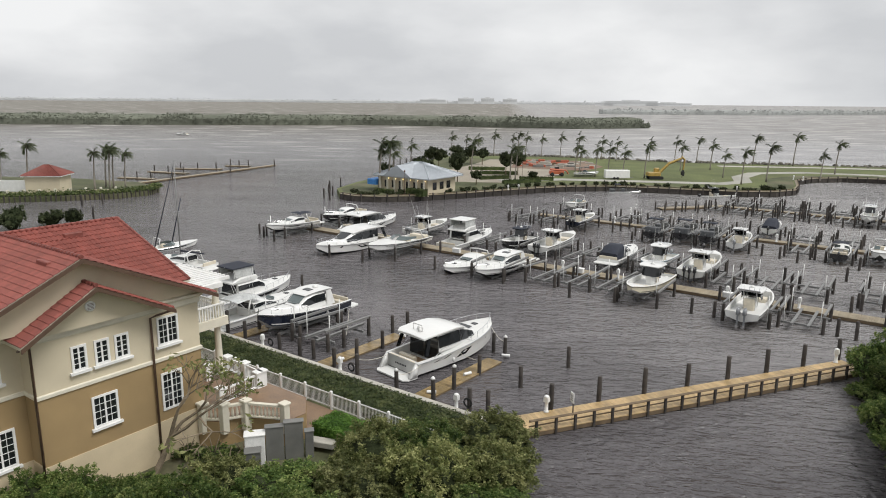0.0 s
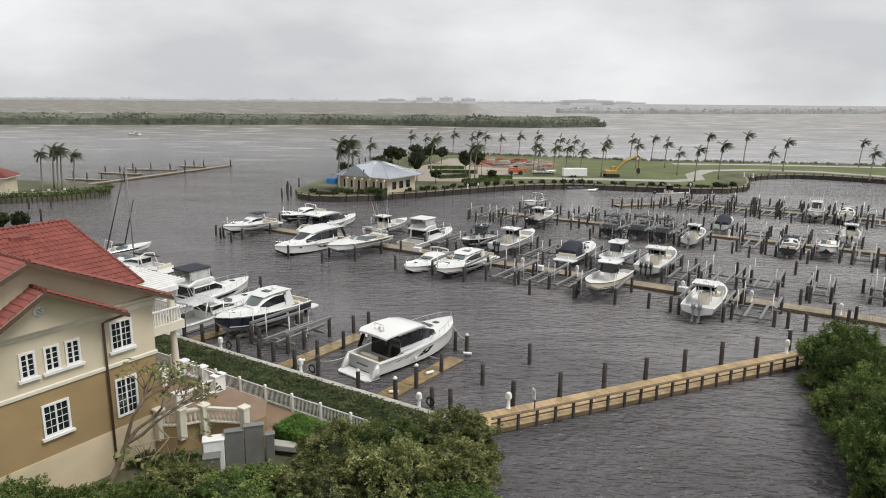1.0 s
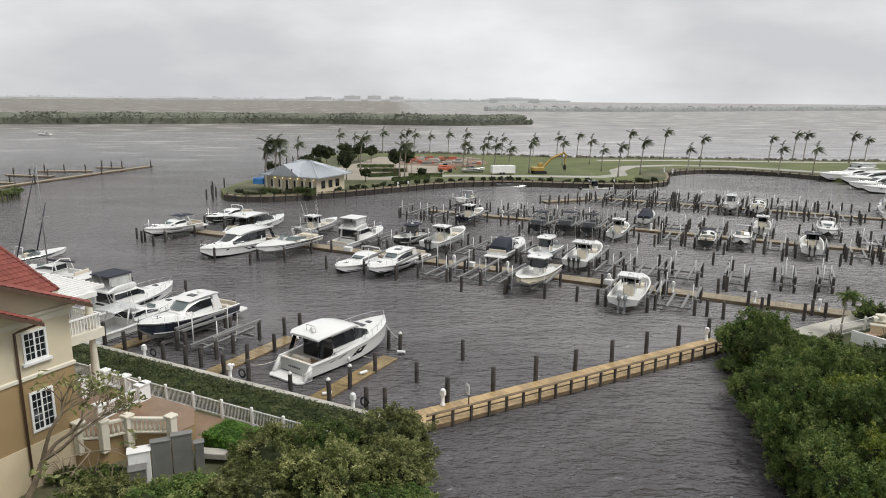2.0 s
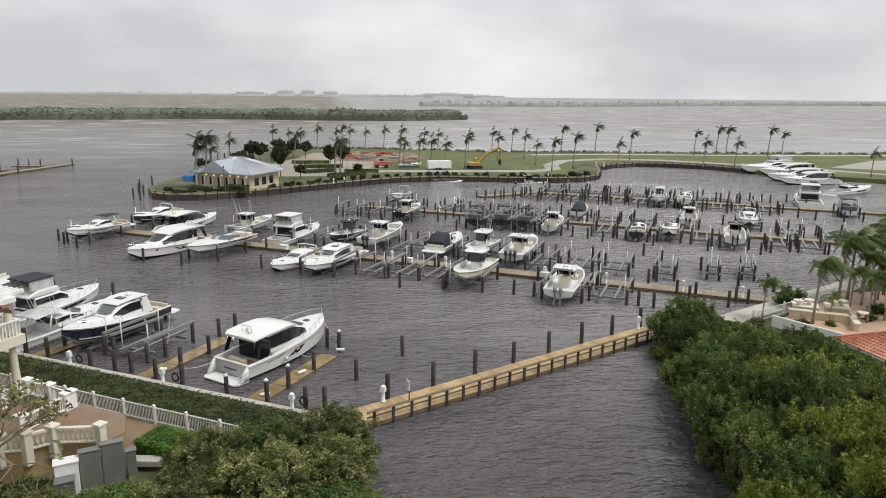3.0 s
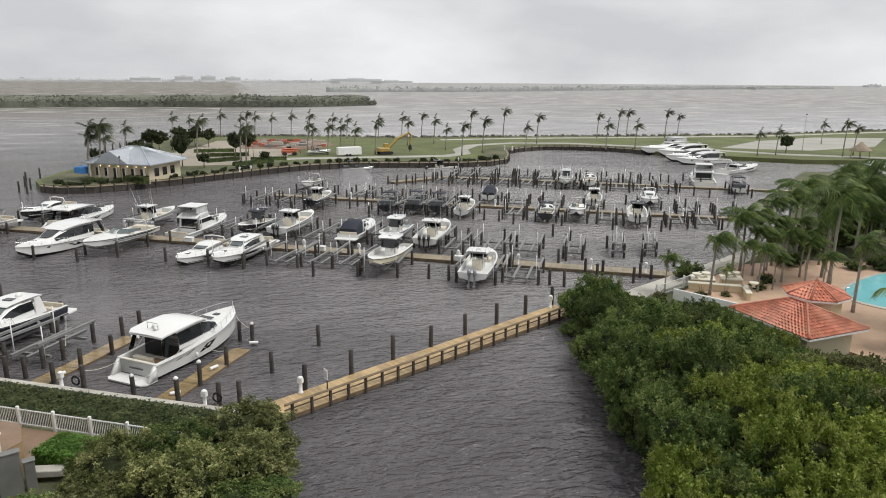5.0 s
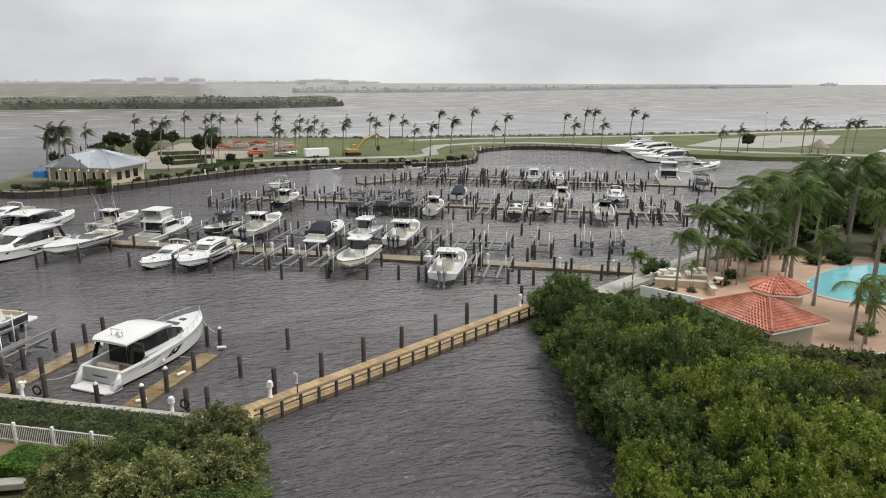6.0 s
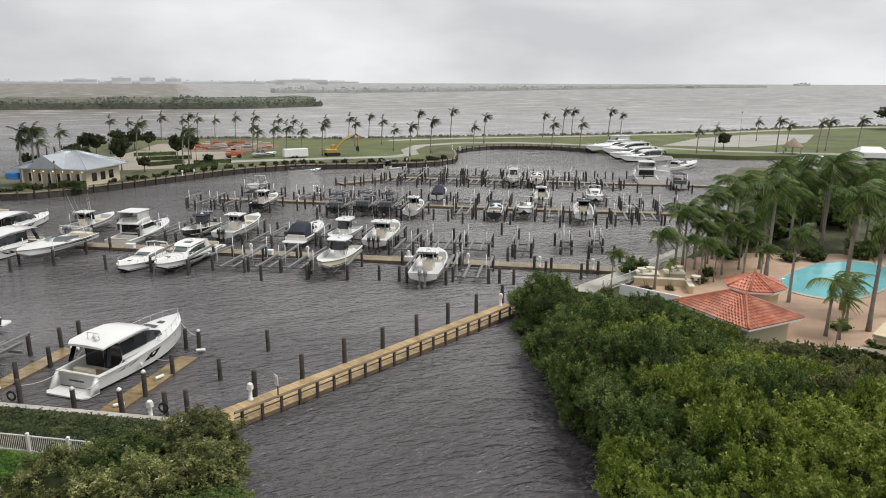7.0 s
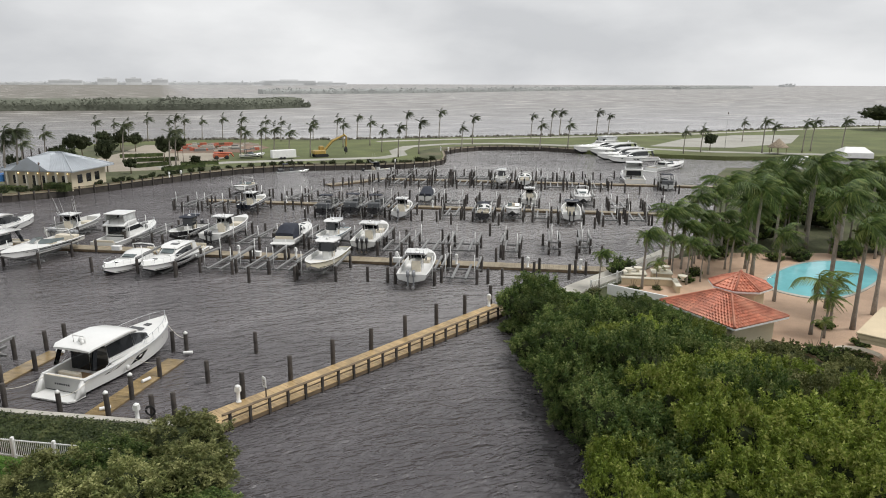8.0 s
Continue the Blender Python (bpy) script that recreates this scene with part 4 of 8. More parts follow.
        box(bm, -B * 0.38, B * 0.38, 0.40, 0.23 * L, floor_z + 0.004, floor_z + 0.03)
        part("teak_sole", bm, TEAK, top)
    if style == "flybridge":
        w = B * 0.42
        zb, z1, z2 = free * 0.95, free * 0.95 + 1.45, free * 0.95 + 2.2
        st = [(0.26 * L, w, w * 0.92, zb, z1), (0.50 * L, w * 0.98, w * 0.86, zb, z1), (0.58 * L, w * 0.9, w * 0.72, zb, zb + 0.9), (0.70 * L, w * 0.66, w * 0.45, zb, zb + crown + 0.15)]
        bm = bmesh.new()
        cabin(bm, st)
        cab = part("deckhouse", bm, GELCOAT, top)
        bm = bmesh.new()
        cabin(bm, [st[0], st[1], st[2]], 0.46, 0.84, 0.05, roof=False)
        part("side_window", bm, TINT, cab)
        bm = bmesh.new()
        bm.faces.new([bm.verts.new(p) for p in ((w * 0.80, 0.26 * L - 0.02, zb + 0.15), (-w * 0.80, 0.26 * L - 0.02, zb + 0.15), (-w * 0.76, 0.26 * L - 0.02, z1 - 0.2), (w * 0.76, 0.26 * L - 0.02, z1 - 0.2))])
        part("saloon_door", bm, TINT, cab)
        bm = bmesh.new()
        cabin(bm, [(0.20 * L, w * 0.9, w * 0.94, z1, z1 + 0.12), (0.30 * L, w * 0.9, w * 0.95, z1, z1 + 0.62), (0.46 * L, w * 0.84, w * 0.86, z1, z1 + 0.66), (0.53 * L, w * 0.6, w * 0.5, z1, z1 + 0.3)])
        fly = part("flybridge", bm, GELCOAT, top)
        bm = bmesh.new()
        cabin(bm, [(0.45 * L, w * 0.8, w * 0.76, z1 + 0.6, z1 + 1.05), (0.50 * L, w * 0.6, w * 0.52, z1 + 0.5, z1 + 0.95)], roof=False)
        part("flybridge_screen", bm, TINT, fly)
        for sx in (1, -1):
            for yy in (0.25, 0.44):
                bm = bmesh.new()
                tube(bm, [(sx * w * 0.84, yy * L, z1 + 0.5), (sx * w * 0.78, (yy - 0.01) * L, z2 + 0.85)], 0.03, 5)
                part("top_post", bm, CHROME, fly)
        bm = bmesh.new()
        rbox(bm, -w * 0.86, w * 0.86, 0.22 * L, 0.47 * L, z2 + 0.84, z2 + 0.96, 0.05)
        part("flybridge_top", bm, GELCOAT if not canvas else canvas, fly)
        bm = bmesh.new()
        loft(bm, [[(x * w * k_, yy * L, z1 + 0.62 + (z2 + 0.82 - z1 - 0.62) * f) for x, yy in ((-1, 0.235), (-1, 0.455), (-0.5, 0.49), (0.5, 0.49), (1, 0.455), (1, 0.235))] for f, k_ in ((0.0, 0.84), (1.0, 0.78))], closed=False)
        part("bridge_curtain", bm, CURTAIN, fly, "clear vinyl bridge curtain")
        for k_ in range(5):
            bm = bmesh.new()
            tube(bm, [(-w * 0.78 + k_ * w * 0.39, 0.225 * L, z1 + 0.15), (-w * 0.78 + k_ * w * 0.39, 0.225 * L, z1 + 0.75)], 0.02, 4)
            part("rail_post", bm, CHROME, fly)
    if style == "console":
        y0 = 0.36 * L
        bm = bmesh.new()
        rbox(bm, -0.42, 0.42, y0 + 0.2, y0 + 1.15, floor_z, floor_z + 1.15, 0.08)
        con = part("console", bm, GELCOAT, top)
        bm = bmesh.new()
        cabin(bm, [(y0 + 0.45, 0.42, 0.38, floor_z + 1.15, floor_z + 1.75), (y0 + 1.12, 0.36, 0.30, floor_z + 1.15, floor_z + 1.6)], roof=False)
        bm.faces.new([bm.verts.new(p) for p in ((0.36, y0 + 1.13, floor_z + 1.15), (-0.36, y0 + 1.13, floor_z + 1.15), (-0.32, y0 + 0.95, floor_z + 1.72), (0.32, y0 + 0.95, floor_z + 1.72))])
        part("windscreen", bm, TINT, con)
        bm = bmesh.new()
        rbox(bm, -0.5, 0.5, y0 - 0.75, y0 - 0.25, floor_z, floor_z + 0.85, 0.06)
        rbox(bm, -0.5, 0.5, y0 - 0.85, y0 - 0.72, floor_z + 0.5, floor_z + 1.25, 0.05)
        part("leaning_post", bm, VINYL, top)
        bm = bmesh.new()
        rbox(bm, -B * 0.24, B * 0.24, 0.66 * L, 0.78 * L, floor_z, floor_z + 0.42, 0.08)
        part("bow_seat", bm, VINYL, top)
        zt = floor_z + 2.15
        bm = bmesh.new()
        loft(bm, [[(x * B * 0.36 * k, y, z) for x in (-1, -0.6, 0, 0.6, 1)] for y, k, z in ((y0 - 1.25, 0.86, zt), (y0 - 0.9, 1.0, zt + 0.06), (y0 + 0.9, 1.0, zt + 0.09), (y0 + 1.35, 0.8, zt + 0.02))], closed=False, smooth=True)
        loft(bm, [[(x * B * 0.36 * k, y, z - 0.09) for x in (-1, -0.6, 0, 0.6, 1)] for y, k, z in ((y0 - 1.25, 0.86, zt), (y0 - 0.9, 1.0, zt + 0.06), (y0 + 0.9, 1.0, zt + 0.09), (y0 + 1.35, 0.8, zt + 0.02))], closed=False, smooth=True)
        tt = part("t_top", bm, canvas or GELCOAT, top)
        bm = bmesh.new()
        for sx in (1, -1):
            for a, b_ in ((0.5, 0.7), (-0.55, -0.8)):
                tube(bm, [(sx * 0.55, y0 + a, floor_z), (sx * 0.62, y0 + b_, zt)], 0.035, 5)
            tube(bm, [(sx * 0.55, y0 + 0.5, floor_z + 0.4), (sx * 0.62, y0 - 0.78, zt - 0.1)], 0.025, 5)
        part("t_top_frame", bm, CHROME if canvas is None else ENGINE_K, tt)
        bm = bmesh.new()
        lathe(bm, [(0.22, 0), (0.25, 0.1), (0.03, 0.24)], 10, (0, y0 + 0.2, zt + 0.07))
        part("radar_dome", bm, GELCOAT, tt)
        bm = bmesh.new()
        hw = B * 0.27
        loft(bm, [[(x, y0 + dy + 0.30, floor_z + 1.0), (x * 0.96, y0 + dy, zt - 0.08)] for x, dy in ((-hw, -0.35), (-hw, 0.6), (-hw * 0.6, 1.0), (hw * 0.6, 1.0), (hw, 0.6), (hw, -0.35))], closed=False)
        part("spray_screen", bm, TINT, tt, "smoked spray screen under the top")
        bm = bmesh.new()
        rbox(bm, -B * 0.30, B * 0.30, y0 - 1.32, y0 - 1.22, zt - 0.02, zt + 0.16, 0.03)
        for x in (-0.7, -0.35, 0.0, 0.35, 0.7):
            tube(bm, [(x * B * 0.38, y0 - 1.27, zt + 0.1), (x * B * 0.40, y0 - 1.5, zt + 0.55)], 0.022, 4)
        part("rod_rack", bm, CHROME, tt)
        for sx in (-1, 1):
            bm = bmesh.new()
            tube(bm, [(sx * B * 0.30, y0 + 0.1, zt + 0.05), (sx * B * 0.33, y0 - 0.5, zt + 2.3)], 0.02, 4, 0.008)
            part("whip_antenna", bm, GELCOAT, tt)
    if style == "runabout":
        y0 = 0.46 * L
        w = B * 0.40
        bm = bmesh.new()
        for sgn in (1, -1):
            loft(bm, [[(sgn * w, y0 - 0.16 * L, free * 1.02), (sgn * w * 0.96, y0 - 0.17 * L, free + 0.28)], [(sgn * w * 0.96, y0 + 0.04 * L, free * 1.05), (sgn * w * 0.86, y0 - 0.02 * L, free + 0.52)], [(0.25 * sgn, y0 + 0.10 * L, free * 1.12), (0.25 * sgn, y0 + 0.03 * L, free + 0.56)]], closed=False)
        part("windscreen", bm, SMOKE, top)
        for sgn in (1, -1):
            bm = bmesh.new()
            loft(bm, [[(sgn * (R[j][1] * 0.985 + 0.035), R[j][0], R[j][4] + (R[j][2] - R[j][4]) * f) for f in ((0.50, 0.74) if 1 < j < 9 else (0.60, 0.64))] for j in range(1, 11)], closed=False)
            part("hull_stripe", bm, ENGINE_K, hull, "dark gelcoat stripe")
        bm = bmesh.new()
        tube(bm, [(B * 0.46, 0.20 * L, free), (B * 0.42, 0.24 * L, free + 1.25), (-B * 0.42, 0.24 * L, free + 1.25), (-B * 0.46, 0.20 * L, free)], 0.06, 6)
        part("tower_arch", bm, GELCOAT if not canvas else ENGINE_K, top)
        if canvas:
            bm = bmesh.new()
            loft(bm, [[(x * B * 0.40, y, free + 1.26 + z - 0.10 * x * x) for x in (-1, -0.5, 0, 0.5, 1)] for y, z in ((0.14 * L, -0.06), (0.22 * L, 0.05), (0.34 * L, 0.05), (0.42 * L, -0.05))], closed=False, smooth=True)
            part("bimini_top", bm, canvas, top)
        bm = bmesh.new()
        rbox(bm, -B * 0.36, B * 0.36, 0.05 * L, 0.13 * L, floor_z, free + 0.05, 0.06)
        for sx in (-1, 1):
            rbox(bm, sx * 0.55 - 0.28, sx * 0.55 + 0.28, 0.33 * L, 0.40 * L, floor_z, floor_z + 0.75, 0.05)
        part("seat", bm, VINYL, top)
    if style == "covered":
        bm = bmesh.new()
        cv = canvas or GELCOAT
        cabin(bm, [(0.02 * L, B * 0.47, B * 0.40, free * 0.8, free + 0.15), (0.25 * L, B * 0.5, B * 0.34, free * 0.85, free + 0.85), (0.42 * L, B * 0.5, B * 0.30, free * 0.9, free + 1.15), (0.58 * L, B * 0.46, B * 0.22, free * 0.95, free + 0.62), (0.80 * L, B * 0.30, B * 0.12, free * 1.0, free + 0.25)])
        part("boat_cover", bm, cv, top)
    if style == "pontoon":
        bm = bmesh.new()
        for sx in (-1, 1):
            tube(bm, [(sx * B * 0.46, 0.05 * L, free + 0.45), (sx * B * 0.46, 0.82 * L, free + 0.45), (0, 0.9 * L, free + 0.45)], 0.03, 5)
        part("side_rail", bm, ALU, top)
        bm = bmesh.new()
        rbox(bm, -B * 0.4, B * 0.4, 0.05 * L, 0.2 * L, floor_z, free + 0.5, 0.05)
        rbox(bm, -0.4, 0.4, 0.4 * L, 0.5 * L, floor_z, free + 0.6, 0.05)
        part("seat", bm, CANVAS_G, top)
        bm = bmesh.new()
        for yy in (0.15, 0.45, 0.62):
            tube(bm, [(B * 0.46, yy * L, free), (B * 0.44, yy * L + 0.2, free + 1.5), (0, yy * L + 0.25, free + 1.75), (-B * 0.44, yy * L + 0.2, free + 1.5), (-B * 0.46, yy * L, free)], 0.04, 5)
        part("bimini_frame", bm, ENGINE_K, top)
        bm = bmesh.new()
        rbox(bm, -B * 0.42, B * 0.42, 0.2 * L, 0.36 * L, free + 1.60, free + 1.72, 0.05)
        part("folded_bimini", bm, CANVAS_N, top)
    if canvas and style in ("express",):
        bm = bmesh.new()
        w = B * 0.40
        cabin(bm, [(0.02 * L, w * 0.96, w * 0.86, free * 0.9, free + 0.55), (0.14 * L, w, w * 0.8, free * 0.9, free + 1.35), (0.30 * L, w, w * 0.8, free * 0.9, free + 1.45), (0.40 * L, w * 0.95, w * 0.74, free * 0.9, free + 1.05)])
        part("cockpit_canvas", bm, canvas, top)
    for k in range(motors):
        outboard(top, (k - (motors - 1) / 2) * 0.62, -0.22, free * 0.72, motor_mat, 1.15 if L > 8 else 0.95)
    if rods:
        for k in range(rods):
            bm = bmesh.new()
            sx = 1 if k % 2 else -1
            tube(bm, [(sx * B * 0.34, 0.30 * L + 0.2 * k, free + 1.0), (sx * (B * 0.40 + 0.15 * k), 0.24 * L, free + 3.6 + 0.3 * k)], 0.022, 4, 0.008)
            part("antenna", bm, GELCOAT, top)
    return top


bm = bmesh.new()
box(bm, -0.10, 0.10, -3.1, 3.1, -0.09, 0.09)
box(bm, -0.14, 0.14, -3.1, 3.1, 0.10, 0.16)
BUNK = mesh_of("bunk_beam", bm, ALU)
bm = bmesh.new()
box(bm, -2.15, 2.15, -0.1, 0.1, -0.1, 0.1)
CROSS = mesh_of("cradle_beam", bm, ALU)
bm = bmesh.new()
box(bm, -0.11, 0.11, -3.0, 3.0, -0.10, 0.10)
TOPBEAM = mesh_of("top_beam", bm, ALU)
bm = bmesh.new()
tube(bm, [(0, 0, 0), (0, 0, 2.9)], 0.045, 6)
GUIDE = mesh_of("guide_pole", bm, PILECAP)


def lift(u, v, width=4.2, length=6.2, z=0.5, beams=True, guides=2, label="galvanised boat lift between timber piles"):
    """A boat lift: four piles, two top beams, a cradle."""
    top = thing("boat_lift", mar(u, v), label, "boat lift", "boat lifts")
    k = width / 4.2
    for sx in (-1, 1):
        for sy in (-1, 1):
            part("post", PILE_MESH["mid"], None, top, "", pose(sx * width / 2, sy * length * 0.42, prng.uniform(-0.2, 0.25), 0, 0, prng.uniform(0, 360)))
        if beams:
            part("top_beam", TOPBEAM, None, top, "", pose(sx * width / 2, 0, 1.93, prng.uniform(-3, 3), 0, 0))
        else:
            part("post", PILE_MESH["mid"], None, top, "", pose(sx * width / 2, prng.uniform(-0.8, 0.8), prng.uniform(-0.1, 0.35)))
        part("bunk_beam", BUNK, None, top, "", pose(sx * 0.75, 0, z + 0.1))
    for sy in (-1, 1):
        part("cradle_beam", CROSS, None, top, "", pose(0, sy * length * 0.30, z - 0.1) @ Matrix.Diagonal((k, 1, 1, 1)))
    for g in range(guides):
        part("guide_pole", GUIDE, None, top, "white plastic guide pole", pose((1 if g % 2 else -1) * (width / 2 - 0.35), (-1 if g < 2 else 1) * length * 0.33, 0.3))
    return top


def berth(name, u, v0, L, B, bow, style, label, z=0.75, on_lift=True, skew=0.0, **kw):
    """A boat in a slip whose near end is at v0; bow +1 points away from the near bank, -1 towards it."""
    m = mar(u, v0 if bow > 0 else v0 + L, z if on_lift else -0.42, (0 if bow > 0 else 180) + skew)
    ob = make_boat(name, m, L * 0.97, B, style, label, **kw)
    if on_lift:
        lift(u, v0 + L * 0.48, B + 0.9, min(7.0, L * 0.75), z - 0.22)
    return ob


# the near basin
def flagship():
    """The large white motor yacht moored closest."""
    ob = berth("motor_yacht", -33.6, 40.6, 11.4, 4.2, 1, "sport", "large white sports yacht with a dark aft saloon door", on_lift=False, skew=-9, free=2.15, house=1.6)
    return ob


flagship()
berth("motor_yacht", -48.9, 38.1, 10.9, 3.8, -1, "hardtop", "white express cruiser with a navy hull on a lift", z=0.45, hull_mat=NAVY_HULL, free=1.7, house=1.4, bottom=GELCOAT)
berth("sportfishing_boat", -55.0, 38.2, 11.5, 3.8, 1, "express", "white sportfishing boat with outriggers and a pale cockpit top", z=0.2, on_lift=False, free=1.6, rods=4, bimini=CURTAIN)
berth("motor_yacht", -60.6, 41.0, 12.0, 3.9, 1, "flybridge", "white flybridge cruiser with black canvas tops", on_lift=False, free=1.6, canvas=CANVAS_N)
lift(-43.6, 43.0, 3.6, 6.4, 0.75, guides=3)

# near side of the first long dock
berth("cruiser", -85.6, 69.6, 10.5, 3.53, -1, "express", "white express cruiser with a black bimini on a lift", free=1.3, bimini=CANVAS_N)
berth("motor_yacht", -70.0, 65.4, 14.7, 4.71, -1, "sport", "white sedan-bridge motor yacht moored in its slip", on_lift=False, free=1.75, house=1.75)
berth("bowrider", -61.8, 67.4, 12.7, 3.88, -1, "runabout", "white bowrider with dark side stripes on a lift", z=1.1, free=1.15, motors=2, motor_mat=ENGINE_G)
berth("cruiser", -49.6, 68.4, 11.4, 3.88, -1, "express", "white express cruiser with a dark side stripe", on_lift=False, free=1.2)
berth("cruiser", -44.3, 67.7, 12.4, 4.0, -1, "hardtop", "white hardtop cruiser with three small portholes", z=0.3, free=1.15)
berth("centre_console_boat", -25.1, 69.0, 10.5, 3.65, -1, "console", "cream centre-console boat with a hard T-top on a lift", z=1.1, hull_mat=CREAM_HULL, free=1.15, motors=1)
berth("centre_console_boat", -13.8, 69.3, 10.3, 3.53, 1, "console", "white fishing boat with a hard top and two grey outboards", z=0.8, free=1.2, motors=2, motor_mat=ENGINE_G)
# far side of the first long dock
berth("cruiser", -86.0, 82.4, 10.3, 3.53, -1, "express", "dark-hulled cruiser with a white deckhouse", hull_mat=BLACK_HULL, free=1.2)
berth("motor_yacht", -80.2, 83.1, 12.8, 4.0, 1, "sport", "white sports cruiser with a dark window band", on_lift=False, free=1.4)
berth("centre_console_boat", -66.8, 82.9, 10.4, 3.3, 1, "console", "white centre-console boat with tall outriggers", rods=4, motors=2, motor_mat=ENGINE_G)
berth("sportfishing_boat", -58.4, 81.3, 12.9, 4.12, 1, "flybridge", "white flybridge fishing boat with a hard top", on_lift=False, free=1.5)
berth("bay_boat", -48.9, 81.7, 8.6, 2.95, -1, "console", "black bay boat with a dark T-top", hull_mat=BLACK_HULL, canvas=CANVAS_N, motors=1, z=0.9)
berth("centre_console_boat", -44.4, 83.9, 12.0, 3.53, 1, "console", "white centre-console boat with two black outboards", motors=2, free=1.25, z=0.9)
berth("cruiser", -33.9, 83.9, 9.7, 3.41, 1, "express", "white cruiser with navy cockpit canvas", canvas=CANVAS_N, free=1.2, z=0.6)
berth("centre_console_boat", -28.4, 82.2, 9.5, 3.18, -1, "console", "pale blue centre-console boat with a white T-top", hull_mat=BLUE_HULL, motors=2, motor_mat=ENGINE_G, z=0.8)
berth("centre_console_boat", -23.0, 83.3, 11.7, 3.65, 1, "console", "white centre-console boat with three black outboards", motors=3, free=1.3, z=0.8)
# near side of the second long dock
berth("centre_console_boat", -49.6, 106.0, 9.0, 2.7, 1, "console", "navy centre-console boat with a white T-top", hull_mat=NAVY_HULL, motors=2, z=0.8)
berth("bay_boat", -35.6, 105.0, 8.0, 2.6, 1, "pontoon", "black pontoon boat with a folded bimini", hull_mat=BLACK_HULL, motors=1, z=0.8)
berth("bay_boat", -31.4, 106.4, 8.2, 2.6, 1, "pontoon", "black pontoon boat with tall bimini frames", hull_mat=BLACK_HULL, motors=1, z=0.9)
berth("bay_boat", -27.6, 106.8, 7.5, 2.5, 1, "pontoon", "dark tow boat with a black tower", hull_mat=BLACK_HULL, motors=1, z=0.8)
berth("centre_console_boat", -23.0, 105.2, 8.4, 2.7, 1, "console", "white fishing boat with one grey outboard", motors=1, motor_mat=ENGINE_G, z=0.7)
berth("bay_boat", -9.6, 106.4, 6.5, 2.4, 1, "runabout", "small white boat with a dark hull on a lift", motors=1, canvas=CANVAS_N, hull_mat=BLACK_HULL, z=0.6)
berth("bowrider", -4.9, 107.0, 7.6, 2.6, -1, "runabout", "white bowrider with a black bottom and tower", z=0.8, bottom=ANTIFOUL, motors=1)
berth("centre_console_boat", 4.4, 106.0, 9.6, 3.1, 1, "console", "white centre-console boat with a dark canvas top", motors=2, canvas=CANVAS_N, z=0.9)
# far side of the second long dock
berth("bowrider", -58.4, 121.6, 7.5, 2.6, -1, "runabout", "white runabout with an arch on a lift", z=0.9, motors=1)
berth("bay_boat", -21.2, 119.6, 6.8, 2.5, 1, "covered", "boat under a dark canvas cover", canvas=CANVAS_N, motors=1, z=0.9)
berth("centre_console_boat", -2.6, 120.2, 8.0, 2.7, 1, "console", "white centre-console boat with a wide T-top", motors=2, z=0.7)
berth("cruiser", 7.0, 122.0, 9.0, 3.0, -1, "express", "white cruiser moored beyond the dock", z=0.6)
# third dock
berth("centre_console_boat", -9.2, 140.8, 9.0, 2.8, -1, "console", "white centre-console boat with a cream T-top", motors=2, z=0.9)
berth("bowrider", -4.2, 142.5, 8.5, 2.7, 1, "runabout", "white runabout with an aft tower", z=0.9, motors=1)
berth("motor_yacht", 19.6, 153.0, 14.0, 4.9, 1, "flybridge", "white flybridge yacht with an enclosed bridge", on_lift=False, free=2.0)
berth("bay_boat", 25.2, 145.0, 8.0, 2.7, 1, "pontoon", "grey pontoon boat with an aluminium frame", on_lift=True, z=0.4, motors=1)


def yacht_at(x, y, turn, L, B, style, label, free=2.2):
    return make_boat("motor_yacht", pose(x, y, -0.5, 0, 0, turn), L, B, style, label, free=free)


yacht_at(141, 188, 105, 24, 5.4, "flybridge", "long white flybridge yacht at the far bulkhead", 2.5)
yacht_at(140, 180, 103, 21, 5.0, "sport", "long white sports yacht at the far bulkhead", 2.3)
yacht_at(134, 168, 98, 19, 4.6, "sport", "white sports yacht with a dark hull band", 2.1)
yacht_at(131, 160, 94, 17, 4.4, "sport", "white sports yacht moored near the shore", 2.0)
yacht_at(114, 140, -72, 15, 4.0, "express", "white express yacht moored near the shore", 1.7)
make_boat("work_skiff", pose(25, 169.5, -0.3, 0, 0, -88), 8.0, 2.2, "pontoon", "low grey work skiff beside the sea wall", free=0.8)
make_boat("work_skiff", pose(46, 165.4, -0.3, 0, 0, -82), 8.5, 1.9, "console", "low grey utility skiff beside the sea wall", free=0.6, canvas=CANVAS_G, motors=1)

# empty lifts
for u, v, w in ((-37.6, 74.6, 4.0), (-33.4, 75.2, 4.0), (-29.6, 75.4, 3.6), (-9.0, 75.2, 4.0), (-19.4, 85.8, 3.2), (-14.6, 86.8, 4.0), (-10.0, 87.2, 3.6), (-39.4, 86.4, 4.2), (-4.0, 87.6, 2.4), (1.6, 90.0, 1.4), (5.6, 91.6, 1.4), (-55.0, 86.8, 4.0)):
    lift(u, v, w, 6.2, 0.55 if v < 80 else 0.75, guides=3, label="empty galvanised boat lift between timber piles")
